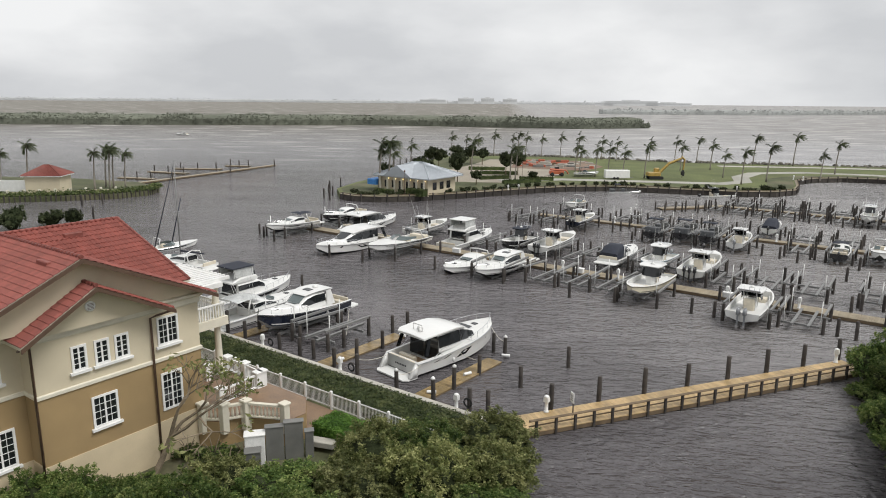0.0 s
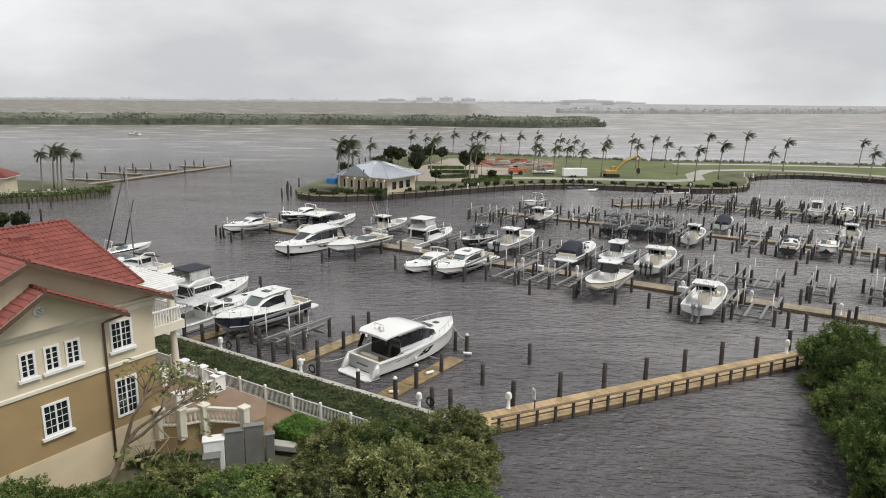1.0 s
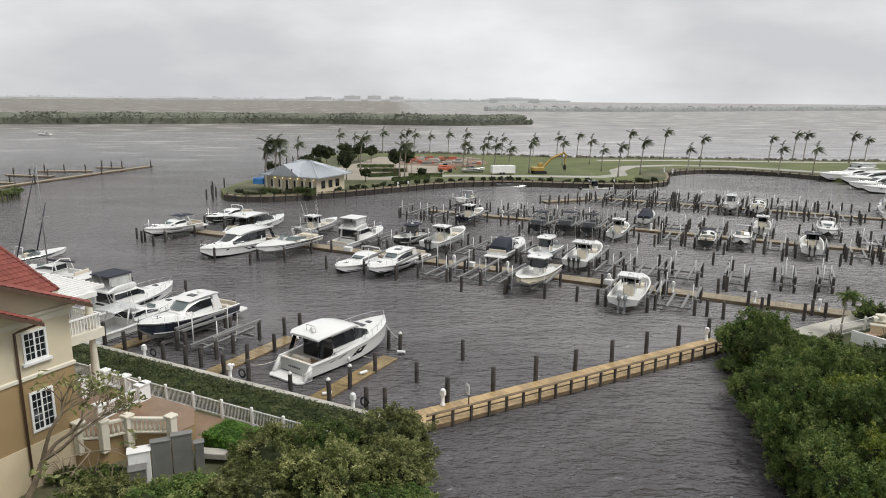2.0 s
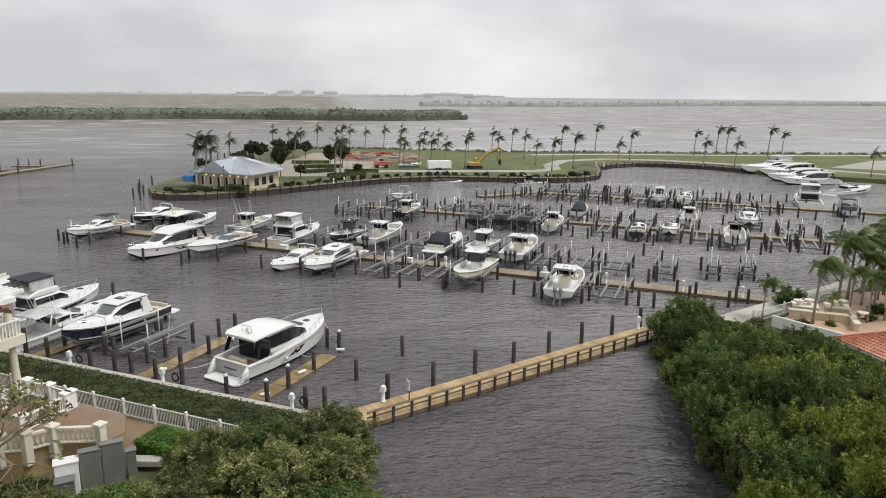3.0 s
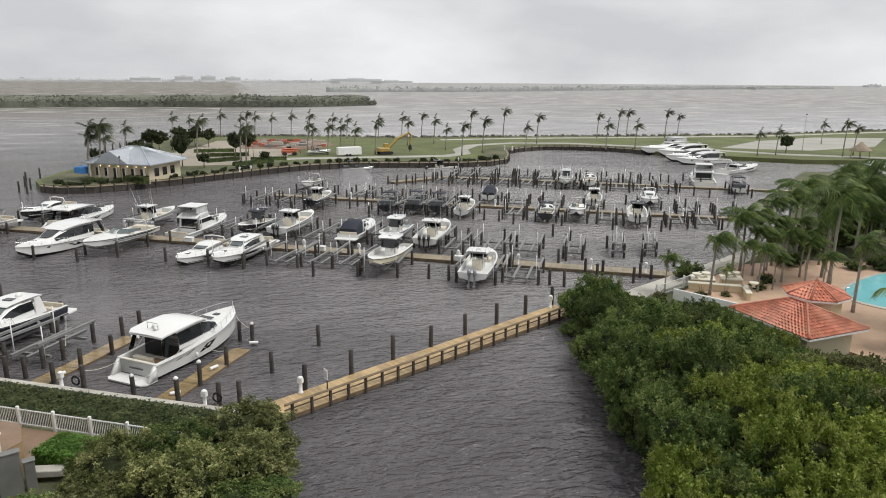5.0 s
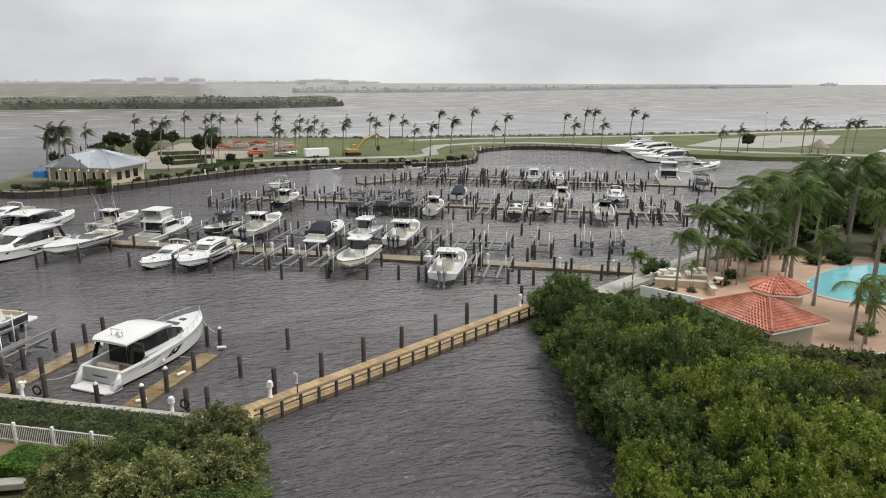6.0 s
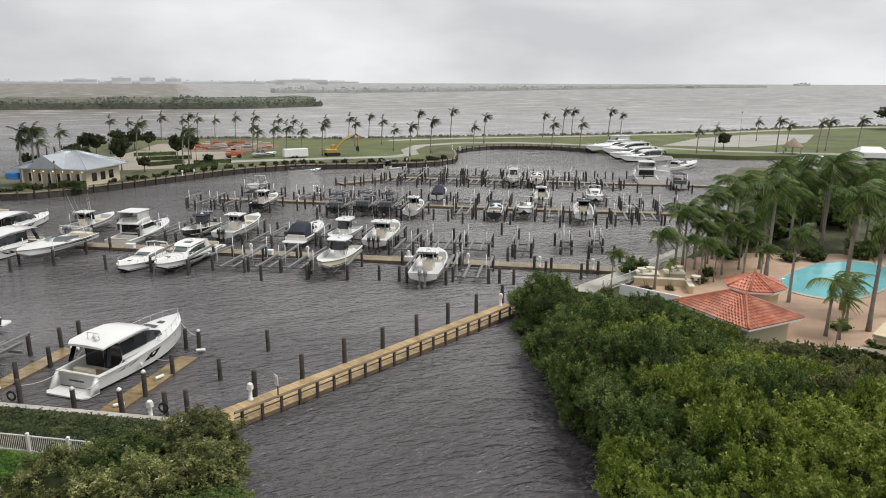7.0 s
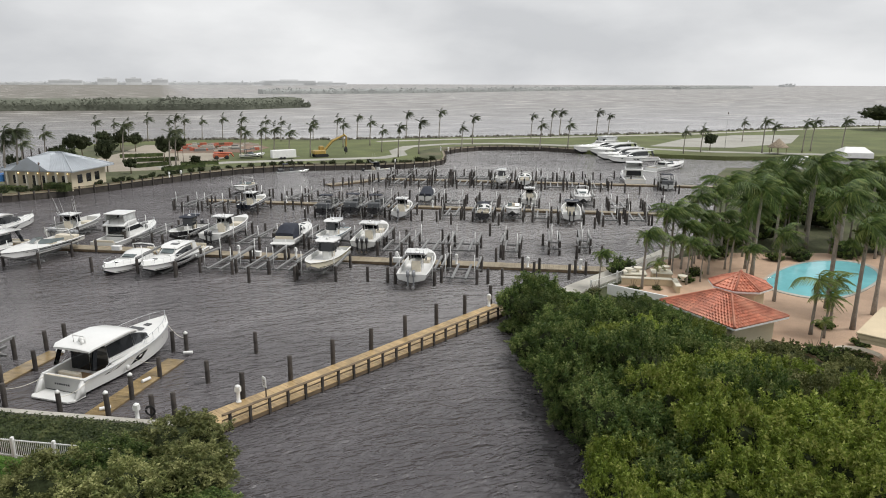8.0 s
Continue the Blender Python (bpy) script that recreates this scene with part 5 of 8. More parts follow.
for u, v, w in ((-61.5, 111.2, 4.6), (-56.5, 111.2, 4.0), (-53.6, 121.0, 4.0), (-46.0, 121.4, 4.0), (-40.5, 121.0, 4.2), (-35.0, 121.4, 4.0), (-29.0, 121.2, 4.0), (-15.0, 110.8, 3.4), (-16.0, 121.4, 4.0), (-10.0, 121.6, 4.0), (-0.2, 110.8, 3.0), (10.4, 111.0, 3.2), (14.8, 111.4, 3.4), (13.0, 122.0, 3.6), (19.0, 122.0, 3.6)):
    lift(u, v, w, 6.0, 0.7, beams=w > 4.1, guides=2, label="empty galvanised boat lift between timber piles")
for k in range(11):
    lift(-36.0 + 4.6 * k + (1.2 if k > 5 else 0), 145.6 if k % 3 else 146.2, 3.8, 5.6, 0.5, beams=k % 4 == 1, guides=1, label="empty galvanised boat lift between timber piles")
for k in range(9):
    lift(-33.0 + 4.7 * k, 156.4, 3.8, 5.6, 0.5, beams=k % 4 == 1, guides=1, label="empty galvanised boat lift between timber piles")
# loose piles of the main basin
for u, v in ((-89.6, 71.7), (-87.2, 70.6), (-83.0, 69.2), (-73.3, 69.4), (-68.2, 66.6), (-62.8, 67.6), (-52.4, 70.4), (-57.8, 79.0), (-53.0, 80.0), (-41.5, 69.8), (-32.3, 69.2), (-27.4, 70.5), (-19.3, 71.7), (-17.0, 71.8), (-5.8, 72.9), (-4.2, 72.7), (-5.6, 82.4), (-4.8, 83.9), (-0.2, 78.4), (-0.8, 76.8), (3.2, 76.2), (5.2, 78.4), (-40.0, 92.2), (-20.6, 90.8), (-18.9, 91.7), (-13.9, 92.5), (-7.6, 97.4), (-4.9, 93.4), (0.1, 92.5), (4.4, 85.4), (8.2, 84.7), (7.6, 86.4), (-65.0, 92.0), (-73.0, 92.5), (-54.0, 93.0)):
    pile(u, v, "mid")
for u, v in ((-64.1, 109.7), (-61.3, 107.1), (-55.5, 106.0), (-52.4, 105.0), (-44.1, 110.5), (-43.3, 112.2), (-42.9, 115.2), (-39.7, 109.6), (-38.2, 104.0), (-19.4, 106.5), (-16.9, 106.0), (-14.4, 104.7), (-12.7, 108.3), (-6.9, 105.0), (0.8, 104.6), (7.9, 105.0), (9.3, 106.7), (17.0, 109.0), (22.0, 111.0), (13.3, 127.0), (-46.0, 126.0), (-25.5, 127.0), (-12.0, 127.0), (3.0, 127.5)):
    pile(u, v, "mid")
for k in range(20):
    pile(-42 + 4.1 * k + prng.uniform(-1, 1), 141.0 + prng.uniform(-1.5, 1.5), "mid")
for k in range(14):
    pile(-36 + 4.4 * k + prng.uniform(-1, 1), 160.5 + prng.uniform(-1.5, 1.5), "mid")
for k in range(7):
    pile(-46.5 + 1.5 * k, 139.0 + 1.9 * k, "mid")
    pile(-44.0 + 1.5 * k, 137.4 + 1.9 * k, "mid")
for k in range(5):
    pile(4.0 + 5.0 * k, 146.5 + (k % 2) * 9.0, "mid")
    pile(6.0 + 5.0 * k, 158.5 + (k % 3) * 2.0, "mid")
for u in (-38.2, -30.6, -24.6, -17.6, -1.6, -10.2, 4.6):
    pedestal(u, 79.4)
    pile(u - 0.6, 78.6, "mid")
for u in (-46.4, -19.4, -2.0, 12.0, 22.0):
    pedestal(u, 117.0)


# ---------------------------------------------------------------- the stucco clubhouse on the left bank
def tiles(bm, a, b, c, d, pitch=0.42, width=0.32, lift_=0.075):
    """Barrel tiles over a roof plane: a, b the eave from left to right, c, d the top from right to left."""
    a, b, c, d = (Vector(p) for p in (a, b, c, d))
    nrm = (b - a).cross(d - a).normalized()
    if nrm.z < 0:
        nrm = -nrm
    rise = max((d - a).length, (c - b).length)
    n = max(1, int(rise / pitch))
    for i in range(n):
        f0, f1 = i / n, (i + 1) / n
        l0, r0, l1, r1 = a.lerp(d, f0), b.lerp(c, f0), a.lerp(d, f1), b.lerp(c, f1)
        m = max(1, int((r0 - l0).length / width))
        for k in range(m):
            g0, g1 = k / m, (k + 1) / m
            gm = (g0 + g1) / 2
            lo = [l0.lerp(r0, g) + nrm * h for g, h in ((g0, lift_ * 0.6), (gm, lift_ * 2.0), (g1, lift_ * 0.6))]
            hi = [l1.lerp(r1, g) + nrm * h for g, h in ((g0, 0.0), (gm, lift_ * 1.4), (g1, 0.0))]
            fl = [l0.lerp(r0, g) - nrm * 0.01 for g in (g0, gm, g1)]
            v = [bm.verts.new(p) for p in lo + hi + fl]
            bm.faces.new((v[0], v[1], v[4], v[3]))
            bm.faces.new((v[1], v[2], v[5], v[4]))
            bm.faces.new((v[6], v[7], v[1], v[0]))
            bm.faces.new((v[7], v[8], v[2], v[1]))


def deck_plane(bm, pts, thick=0.14):
    """The boarding under the tiles."""
    hi = [bm.verts.new(p) for p in pts]
    lo = [bm.verts.new((p[0], p[1], p[2] - thick)) for p in pts]
    bm.faces.new(hi)
    bm.faces.new(list(reversed(lo)))
    for i in range(len(pts)):
        j = (i + 1) % len(pts)
        bm.faces.new((lo[i], lo[j], hi[j], hi[i]))


def raw_part(name, bm, material, parent, label=""):
    """As part(), for a large mesh whose faces already look outwards."""
    me = bpy.data.meshes.new(name)
    bm.to_mesh(me)
    bm.free()
    me.materials.append(material)
    return part(name, me, None, parent, label)


def roof_of(parent, planes, material, label, trim):
    bm = bmesh.new()
    for pl in planes:
        tiles(bm, *pl)
    rf = raw_part("roof", bm, material, parent, label)
    rf["kind"] = "stuff"
    bm = bmesh.new()
    for a, b, c, d in planes:
        drop = Vector((0, 0, -0.03))
        pts = [Vector(a) + drop, Vector(b) + drop, Vector(c) + drop, Vector(d) + drop]
        if (pts[2] - pts[3]).length < 0.05:
            pts = pts[:3]
        deck_plane(bm, pts)
    part("roof_boarding", bm, trim, parent)
    return rf


def window_u(parent, u, v0, v1, z0, z1, cols, rows, out=0.0, sill=True):
    """A casement in a wall that looks along +u."""
    bm = bmesh.new()
    t = 0.13
    for a, b, c, d in ((v0 - t, v0, z0 - t, z1 + t), (v1, v1 + t, z0 - t, z1 + t), (v0, v1, z1, z1 + t), (v0, v1, z0 - t, z0)):
        box(bm, u + 0.004, u + 0.09, a, b, c, d)
    win = part("window", bm, WHITE, parent)
    bm = bmesh.new()
    box(bm, u - 0.02, u + 0.012, v0, v1, z0, z1)
    part("pane", bm, GLASS, win, "dark reflecting glass")
    bm = bmesh.new()
    for k in range(1, cols):
        y = v0 + (v1 - v0) * k / cols
        w = 0.05 if k * 2 == cols else 0.014
        box(bm, u + 0.014, u + 0.05, y - w, y + w, z0, z1)
    for k in range(1, rows):
        z = z0 + (z1 - z0) * k / rows
        box(bm, u + 0.014, u + 0.045, v0, v1, z - 0.014, z + 0.014)
    part("glazing_bar", bm, WHITE, win)
    if sill:
        bm = bmesh.new()
        box(bm, u + 0.004, u + 0.2, v0 - 0.28, v1 + 0.28, z0 - 0.28, z0 - t - 0.004)
        part("sill", bm, WHITE, win)


# the house, its porch and terrace: scaled about the camera's eye to fit its view
scaled_to_eye = lambda k: Matrix.Translation((0, 0, 22)) @ Matrix.Scale(k, 4) @ Matrix.Translation((0, 0, -22)) @ MAR @ pose(0, -0.35, 0)
HOUSE, TERRACE = scaled_to_eye(0.925), scaled_to_eye(0.96)


def house():
    top = thing("waterfront_house", HOUSE, "cream and tan stucco house with red tiled roofs", "house")
    U = -38.0
    for nm, z0, z1, mt, o in (("upper_wall", 5.9, 9.72, STUCCO, 0.0), ("lower_wall", 1.8, 5.9, STUCCO_T, 0.0), ("plinth", -1.4, 1.8, STUCCO_P, 0.05)):
        bm = bmesh.new()
        loft(bm, [[(-56, -4, z), (U - 1.5 + o, -4, z), (U - 1.5 + o, 15.2 - o, z), (U + o, 15.2 - o, z), (U + o, 25.4 + o, z), (-41.0, 25.4 + o, z), (-56, 25.4 + o, z)] for z in (z0, z1)], cap=True)
        part(nm, bm, mt, top)
    bm = bmesh.new()
    loft(bm, [[(-56, -4, z), (U - 1.5 + o, -4, z), (U - 1.5 + o, 15.2 - o, z), (U + o, 15.2 - o, z), (U + o, 25.4 + o, z), (-56, 25.4 + o, z)] for z, o in ((5.78, 0.05), (5.82, 0.1), (6.0, 0.1), (6.05, 0.05))], cap=True)
    part("belt_course", bm, TRIM, top)
    bm = bmesh.new()
    loft(bm, [[(-56, -4, z), (U - 1.5 + o, -4, z), (U - 1.5 + o, 15.2 - o, z), (U + o, 15.2 - o, z), (U + o, 25.4 + o, z), (-56, 25.4 + o, z)] for z, o in ((9.0, 0.04), (9.1, 0.10), (9.4, 0.12), (9.55, 0.3), (9.70, 0.34))], cap=True)
    part("cornice", bm, TRIM, top)
    # gable and pediment walls
    bm = bmesh.new()
    tri = ((10.2, 9.71), (25.6, 9.71), (17.9, 13.2))
    loft(bm, [[(x, v, z) for v, z in tri] for x in (-46, U - 0.02)], cap=True)
    part("gable_wall", bm, STUCCO, top)
    bm = bmesh.new()
    tri = ((14.6, 9.45), (22.4, 9.45), (18.3, 11.55))
    loft(bm, [[(x, v, z) for v, z in tri] for x in (-39, U + 0.45)], cap=True)
    ped = part("pediment", bm, STUCCO, top)
    bm = bmesh.new()
    lathe(bm, [(0.30, 0), (0.30, 0.06), (0.22, 0.09)], 16)
    vent = part("round_vent", bm, WHITE, ped, "round white louvred vent", pose(U + 0.455, 18.3, 10.55, 0, 90, 0))
    bm = bmesh.new()
    for k in range(5):
        box(bm, -0.16 + k * 0.08 - 0.012, -0.16 + k * 0.08 + 0.012, -0.18, 0.18, 0.092, 0.11)
    part("louvre", bm, GUTTER, vent)
    # roofs
    E = 9.62
    main_roof = [((-41.3, -5, E), (-41.3, 27.1, E), (-47, 25.4, 13.55), (-47, -5, 13.55)),
                 ((-41.3, 27.1, E), (-57, 27.1, E), (-47, 25.4, 13.55), (-47, 25.4, 13.55)),
                 ((-57, 27.1, E), (-57, -5, E), (-47, -5, 13.55), (-47, 25.4, 13.55))]
    gable = [((-36.95, 26.2, E + 0.02), (-46.8, 26.2, E + 0.02), (-46.8, 17.85, 13.48), (-36.95, 17.85, 13.48)),
             ((-46.8, 9.4, E + 0.02), (-36.95, 9.4, E + 0.02), (-36.95, 17.85, 13.48), (-46.8, 17.85, 13.48))]
    pedi = [((-36.6, 22.9, 9.45), (-38.6, 22.9, 9.45), (-38.6, 18.3, 11.85), (-36.6, 18.3, 11.85)),
            ((-39.6, 14.2, 9.45), (-36.6, 14.2, 9.45), (-36.6, 18.3, 11.85), (-39.6, 18.3, 11.85))]
    rf = roof_of(top, main_roof + gable + pedi, ROOF, "weathered red clay roof tiles", TRIM)
    for a, b in (((-47, -5, 13.62), (-47, 25.4, 13.62)), ((-47, 25.4, 13.62), (-41.3, 27.1, E + 0.08)), ((-36.9, 17.85, 13.56), (-46.8, 17.85, 13.56)), ((-36.55, 18.3, 11.93), (-39.4, 18.3, 11.93))):
        bm = bmesh.new()
        a, b = Vector(a), Vector(b)
        n = max(2, int((b - a).length / 0.4))
        for k in range(n):
            p, q = a.lerp(b, k / n), a.lerp(b, (k + 1.08) / n)
            tube(bm, [p, q], 0.13, 6, 0.10)
        part("ridge_tile", bm, ROOF, rf)
    for u_, v_, z_, ax_ in ((-46.1, 21.8, 12.93, 0), (-39.0, 16.8, 13.0, 1), (-42.0, 13.4, 11.45, 1)):
        bm = bmesh.new()
        rbox(bm, -0.16, 0.16, -0.6, 0.6, 0.0, 0.26, 0.05)
        part("roof_vent", bm, ROOF, rf, "", pose(u_, v_, z_, 0, 0, 90 * ax_))
    for p, q in (((-36.9, 26.25, E - 0.08), (-36.9, 17.85, 13.42)), ((-36.9, 9.35, E - 0.08), (-36.9, 17.85, 13.42)), ((-36.55, 22.95, 9.36), (-36.55, 18.3, 11.78)), ((-36.55, 14.15, 9.36), (-36.55, 18.3, 11.78))):
        bm = bmesh.new()
        p, q = Vector(p), Vector(q)
        loft(bm, [[v_ + Vector((dx, 0, dz)) for dx, dz in ((0, -0.2), (0.06, -0.2), (0.06, 0.05), (0, 0.05))] for v_ in (p, q)], cap=True)
        part("barge_board", bm, GUTTER, top)
    for pts in (((-36.7, 14.3, 9.4), (-37.6, 14.4, 9.0), (-37.85, 15.05, 8.9), (-37.85, 15.05, -1.3)), ((-36.7, 22.8, 9.35), (-37.5, 22.2, 9.0), (-37.86, 22.0, 8.8), (-37.86, 22.0, -1.3))):
        bm = bmesh.new()
        tube(bm, pts, 0.075, 6)
        part("downpipe", bm, GUTTER, top)
    for v in (13.8, 19.2):
        bm = bmesh.new()
        rbox(bm, -0.55, 0.55, -0.2, 0.2, -0.05, 0.16, 0.05)
        part("roof_vent", bm, ROOF_O, top, "low clay roof vent", pose(-43.8 if v > 15 else -40.0, v + (0 if v > 15 else 1.0), 11.55 if v > 15 else 11.9, 0, 0, 90))
    # windows
    for v0 in (17.30, 18.62, 19.82):
        window_u(top, U, v0, v0 + 0.62, 6.95, 8.20, 2, 4)
    window_u(top, U, 22.55, 23.75, 6.95, 8.55, 4, 4)
    window_u(top, U, 18.15, 19.45, 3.15, 4.85, 4, 4)
    window_u(top, U, 22.55, 23.75, 2.6, 4.85, 4, 5, sill=False)
    window_u(top, U - 1.5, 12.9, 14.0, 6.95, 8.4, 4, 4)
    window_u(top, U - 1.5, 13.0, 14.3, 2.0, 4.0, 4, 5)
    return top


house()


def porch():
    """Two-storey porch with columns and a white slatted pergola."""
    top = thing("porch", HOUSE, "two-storey cream porch with round columns and white pergola", "porch")
    for u in (-42.6, -47.6):
        for z0, z1 in ((1.65, 5.3), (6.0, 8.3)):
            bm = bmesh.new()
            lathe(bm, [(0.34, 0), (0.34, 0.16), (0.27, 0.22), (0.27, (z1 - z0) * 0.4), (0.22, z1 - z0 - 0.3), (0.30, z1 - z0 - 0.12), (0.32, z1 - z0)], 14, (u, 30.0, z0))
            part("column", bm, TRIM, top)
    bm = bmesh.new()
    box(bm, -48.2, -42.0, 25.5, 30.6, 5.304, 5.95)
    part("balcony_floor", bm, TRIM, top)
    bm = bmesh.new()
    box(bm, -48.2, -42.0, 29.7, 30.3, 8.304, 8.65)
    box(bm, -42.35, -42.0, 27.2, 29.7, 8.304, 8.65)
    part("pergola_beam", bm, WHITE, top)
    for k in range(13):
        bm = bmesh.new()
        box(bm, -48.6 + k * 0.5, -48.5 + k * 0.5 + 0.12, 27.2, 31.2, 8.66, 8.90)
        part("slat", bm, WHITE, top)
    for k in range(26):
        bm = bmesh.new()
        u = -48.0 + k * 0.23
        box(bm, u, u + 0.07, 30.35, 30.42, 6.0, 6.95)
        part("baluster", bm, WHITE, top)
    for k in range(20):
        bm = bmesh.new()
        v = 25.7 + k * 0.23
        box(bm, -42.2, -42.13, v, v + 0.07, 6.0, 6.95)
        part("baluster", bm, WHITE, top)
    bm = bmesh.new()
    box(bm, -48.2, -42.0, 30.3, 30.46, 6.955, 7.05)
    box(bm, -42.24, -42.08, 25.6, 30.3, 6.955, 7.05)
    part("handrail", bm, WHITE, top)


porch()

# terrace, its balustrade and railings
TERR = [Vector((*p, 0)) for p in ((-50, 30.5), (-33.6, 30.5), (-31.8, 28.8), (-31.9, 27.3), (-34.7, 26.2), (-35.4, 24.6), (-36.5, 23.9), (-37.93, 23.9), (-37.93, 25.47), (-50, 25.47))]
at(slab("terrace", [(p.x, p.y) for p in TERR], -1.4, 1.62, STUCCO_T, "tan stucco terrace wall", "terrace"), TERRACE)
at(slab("terrace_paving", [(p.x, p.y) for p in TERR], 1.624, 1.66, PAVER, "wet brown clay terrace paving", "paving"), TERRACE)
slab("path_paving", [(p.x, p.y) for p in [muv(*q) for q in ((-50, 31.0), (-24, 31.0), (-24, 30.2), (-29.8, 29.6), (-30.2, 27.4), (-50, 27.4))]], 0.6, 0.86, PAVER, "wet brown clay path beside the fence", "paving")


def balustrade(name, pts, z, h, label, mt, turned=True, gap=0.26):
    top = thing(name, TERRACE, label, "balustrade", "terrace balustrades")
    bm0 = bmesh.new()
    if turned:
        lathe(bm0, [(0.05, 0), (0.09, h * 0.2), (0.09, h * 0.35), (0.045, h * 0.65), (0.06, h * 0.8)], 8)
    else:
        box(bm0, -0.02, 0.02, -0.02, 0.02, 0, h * 0.85)
    me = mesh_of("baluster", bm0, mt)
    for (a, b) in zip(pts, pts[1:]):
        A, B = Vector((*a, z)), Vector((*b, z))
        d = (B - A).length
        n = max(1, int(d / gap))
        for k in range(1, n):
            p = A.lerp(B, k / n)
            part("baluster", me, None, top, "", pose(p.x, p.y, z + 0.1))
        for z0, z1, w in ((0.0, 0.1, 0.12), (h * 0.86, h, 0.14 if turned else 0.06)):
            bm = bmesh.new()
            s = (B - A).normalized().cross(Vector((0, 0, 1))) * w
            loft(bm, [[p + s + Vector((0, 0, z0 + 0.003)), p - s + Vector((0, 0, z0 + 0.003)), p - s + Vector((0, 0, z1)), p + s + Vector((0, 0, z1))] for p in (A, B)], cap=True)
            part("rail", bm, mt, top)
    for p in pts:
        bm = bmesh.new()
        rbox(bm, p[0] - 0.24, p[0] + 0.24, p[1] - 0.24, p[1] + 0.24, z - 0.9 if turned else z - 0.05, z + h + 0.08, 0.03)
        rbox(bm, p[0] - 0.32, p[0] + 0.32, p[1] - 0.32, p[1] + 0.32, z + h + 0.084, z + h + 0.2, 0.04)
        part("pier", bm, mt, top)
    return top


balustrade("balustrade", [(-37.6, 24.0), (-36.3, 24.1), (-35.2, 24.9), (-34.5, 26.1), (-32.1, 27.3)], 1.7, 1.0, "cream turned-stone balustrade on the terrace edge", TRIM)
balustrade("stair_railing", [(-41.6, 28.2), (-41.9, 30.2), (-39.8, 30.2), (-37.6, 30.0)], 1.7, 1.0, "white metal terrace railing with cream piers", WHITE, False, 0.16)
balustrade("stair_railing", [(-37.6, 29.6), (-37.4, 26.3)], 1.7, 1.0, "white metal stair railing with cream piers", WHITE, False, 0.16)


def fence(u0, u1, v, z):
    top = thing("metal_fence", MAR, "white metal picket fence along the path", "fence")
    bm = bmesh.new()
    box(bm, -0.014, 0.014, -0.012, 0.012, 0.0, 1.12)
    me = mesh_of("picket", bm, WHITE)
    n = int((u1 - u0) / 0.125)
    for k in range(n):
        part("picket", me, None, top, "", pose(u0 + k * 0.125, v, z + 0.06))
    k, u = 0, u0
    while u <= u1:
        bm = bmesh.new()
        rbox(bm, u - 0.09, u + 0.09, v - 0.09, v + 0.09, z - 0.1, z + 1.32, 0.03)
        part("post", bm, WHITE, top)
        u += 2.63
    for zz in (0.12, 1.08):
        bm = bmesh.new()
        box(bm, u0, u1, v - 0.03, v + 0.03, z + zz, z + zz + 0.06)
        part("rail", bm, WHITE, top)


fence(-50.6, -22.0, 31.2, 0.82)

# electrical cabinets behind a screen wall
cab = thing("electrical_cabinets", mar(-30.0, 24.3, 0.75, 50), "grey electrical cabinets beside a white box", "cabinet")
for nm, x0, x1, y0, y1, z1, mt in (("white_cabinet", -1.7, -0.55, -0.45, 0.25, 1.9, PEDESTAL), ("grey_cabinet", -0.5, 0.55, -0.1, 0.3, 2.15, METALBOX), ("tall_cabinet", 0.6, 1.7, -0.1, 0.3, 2.35, METALBOX), ("low_cabinet", -1.7, -0.8, -1.15, -0.5, 1.2, METALBOX), ("meter_box", 1.8, 2.3, -0.2, 0.2, 1.7, METALBOX)):
    bm = bmesh.new()
    rbox(bm, x0, x1, y0, y1, 0.0, z1, 0.03)
    b_ = part(nm, bm, mt, cab)
    bm = bmesh.new()
    rbox(bm, x0 - 0.05, x1 + 0.05, y0 - 0.05, y1 + 0.05, z1 + 0.003, z1 + 0.06, 0.02)
    part("lid", bm, PEDESTAL if mt is PEDESTAL else METALBOX, b_)
bm = bmesh.new()
rbox(bm, -0.9, 0.9, -0.35, 0.35, 0.0, 0.35, 0.04)
tagged(part("concrete_bench", bm, CONCRETE, m=mar(-28.6, 26.8, 1.1, 20)), "low concrete slab bench among the shrubs", "bench")


# ---------------------------------------------------------------- trees and shrubs
CROWNS = {}


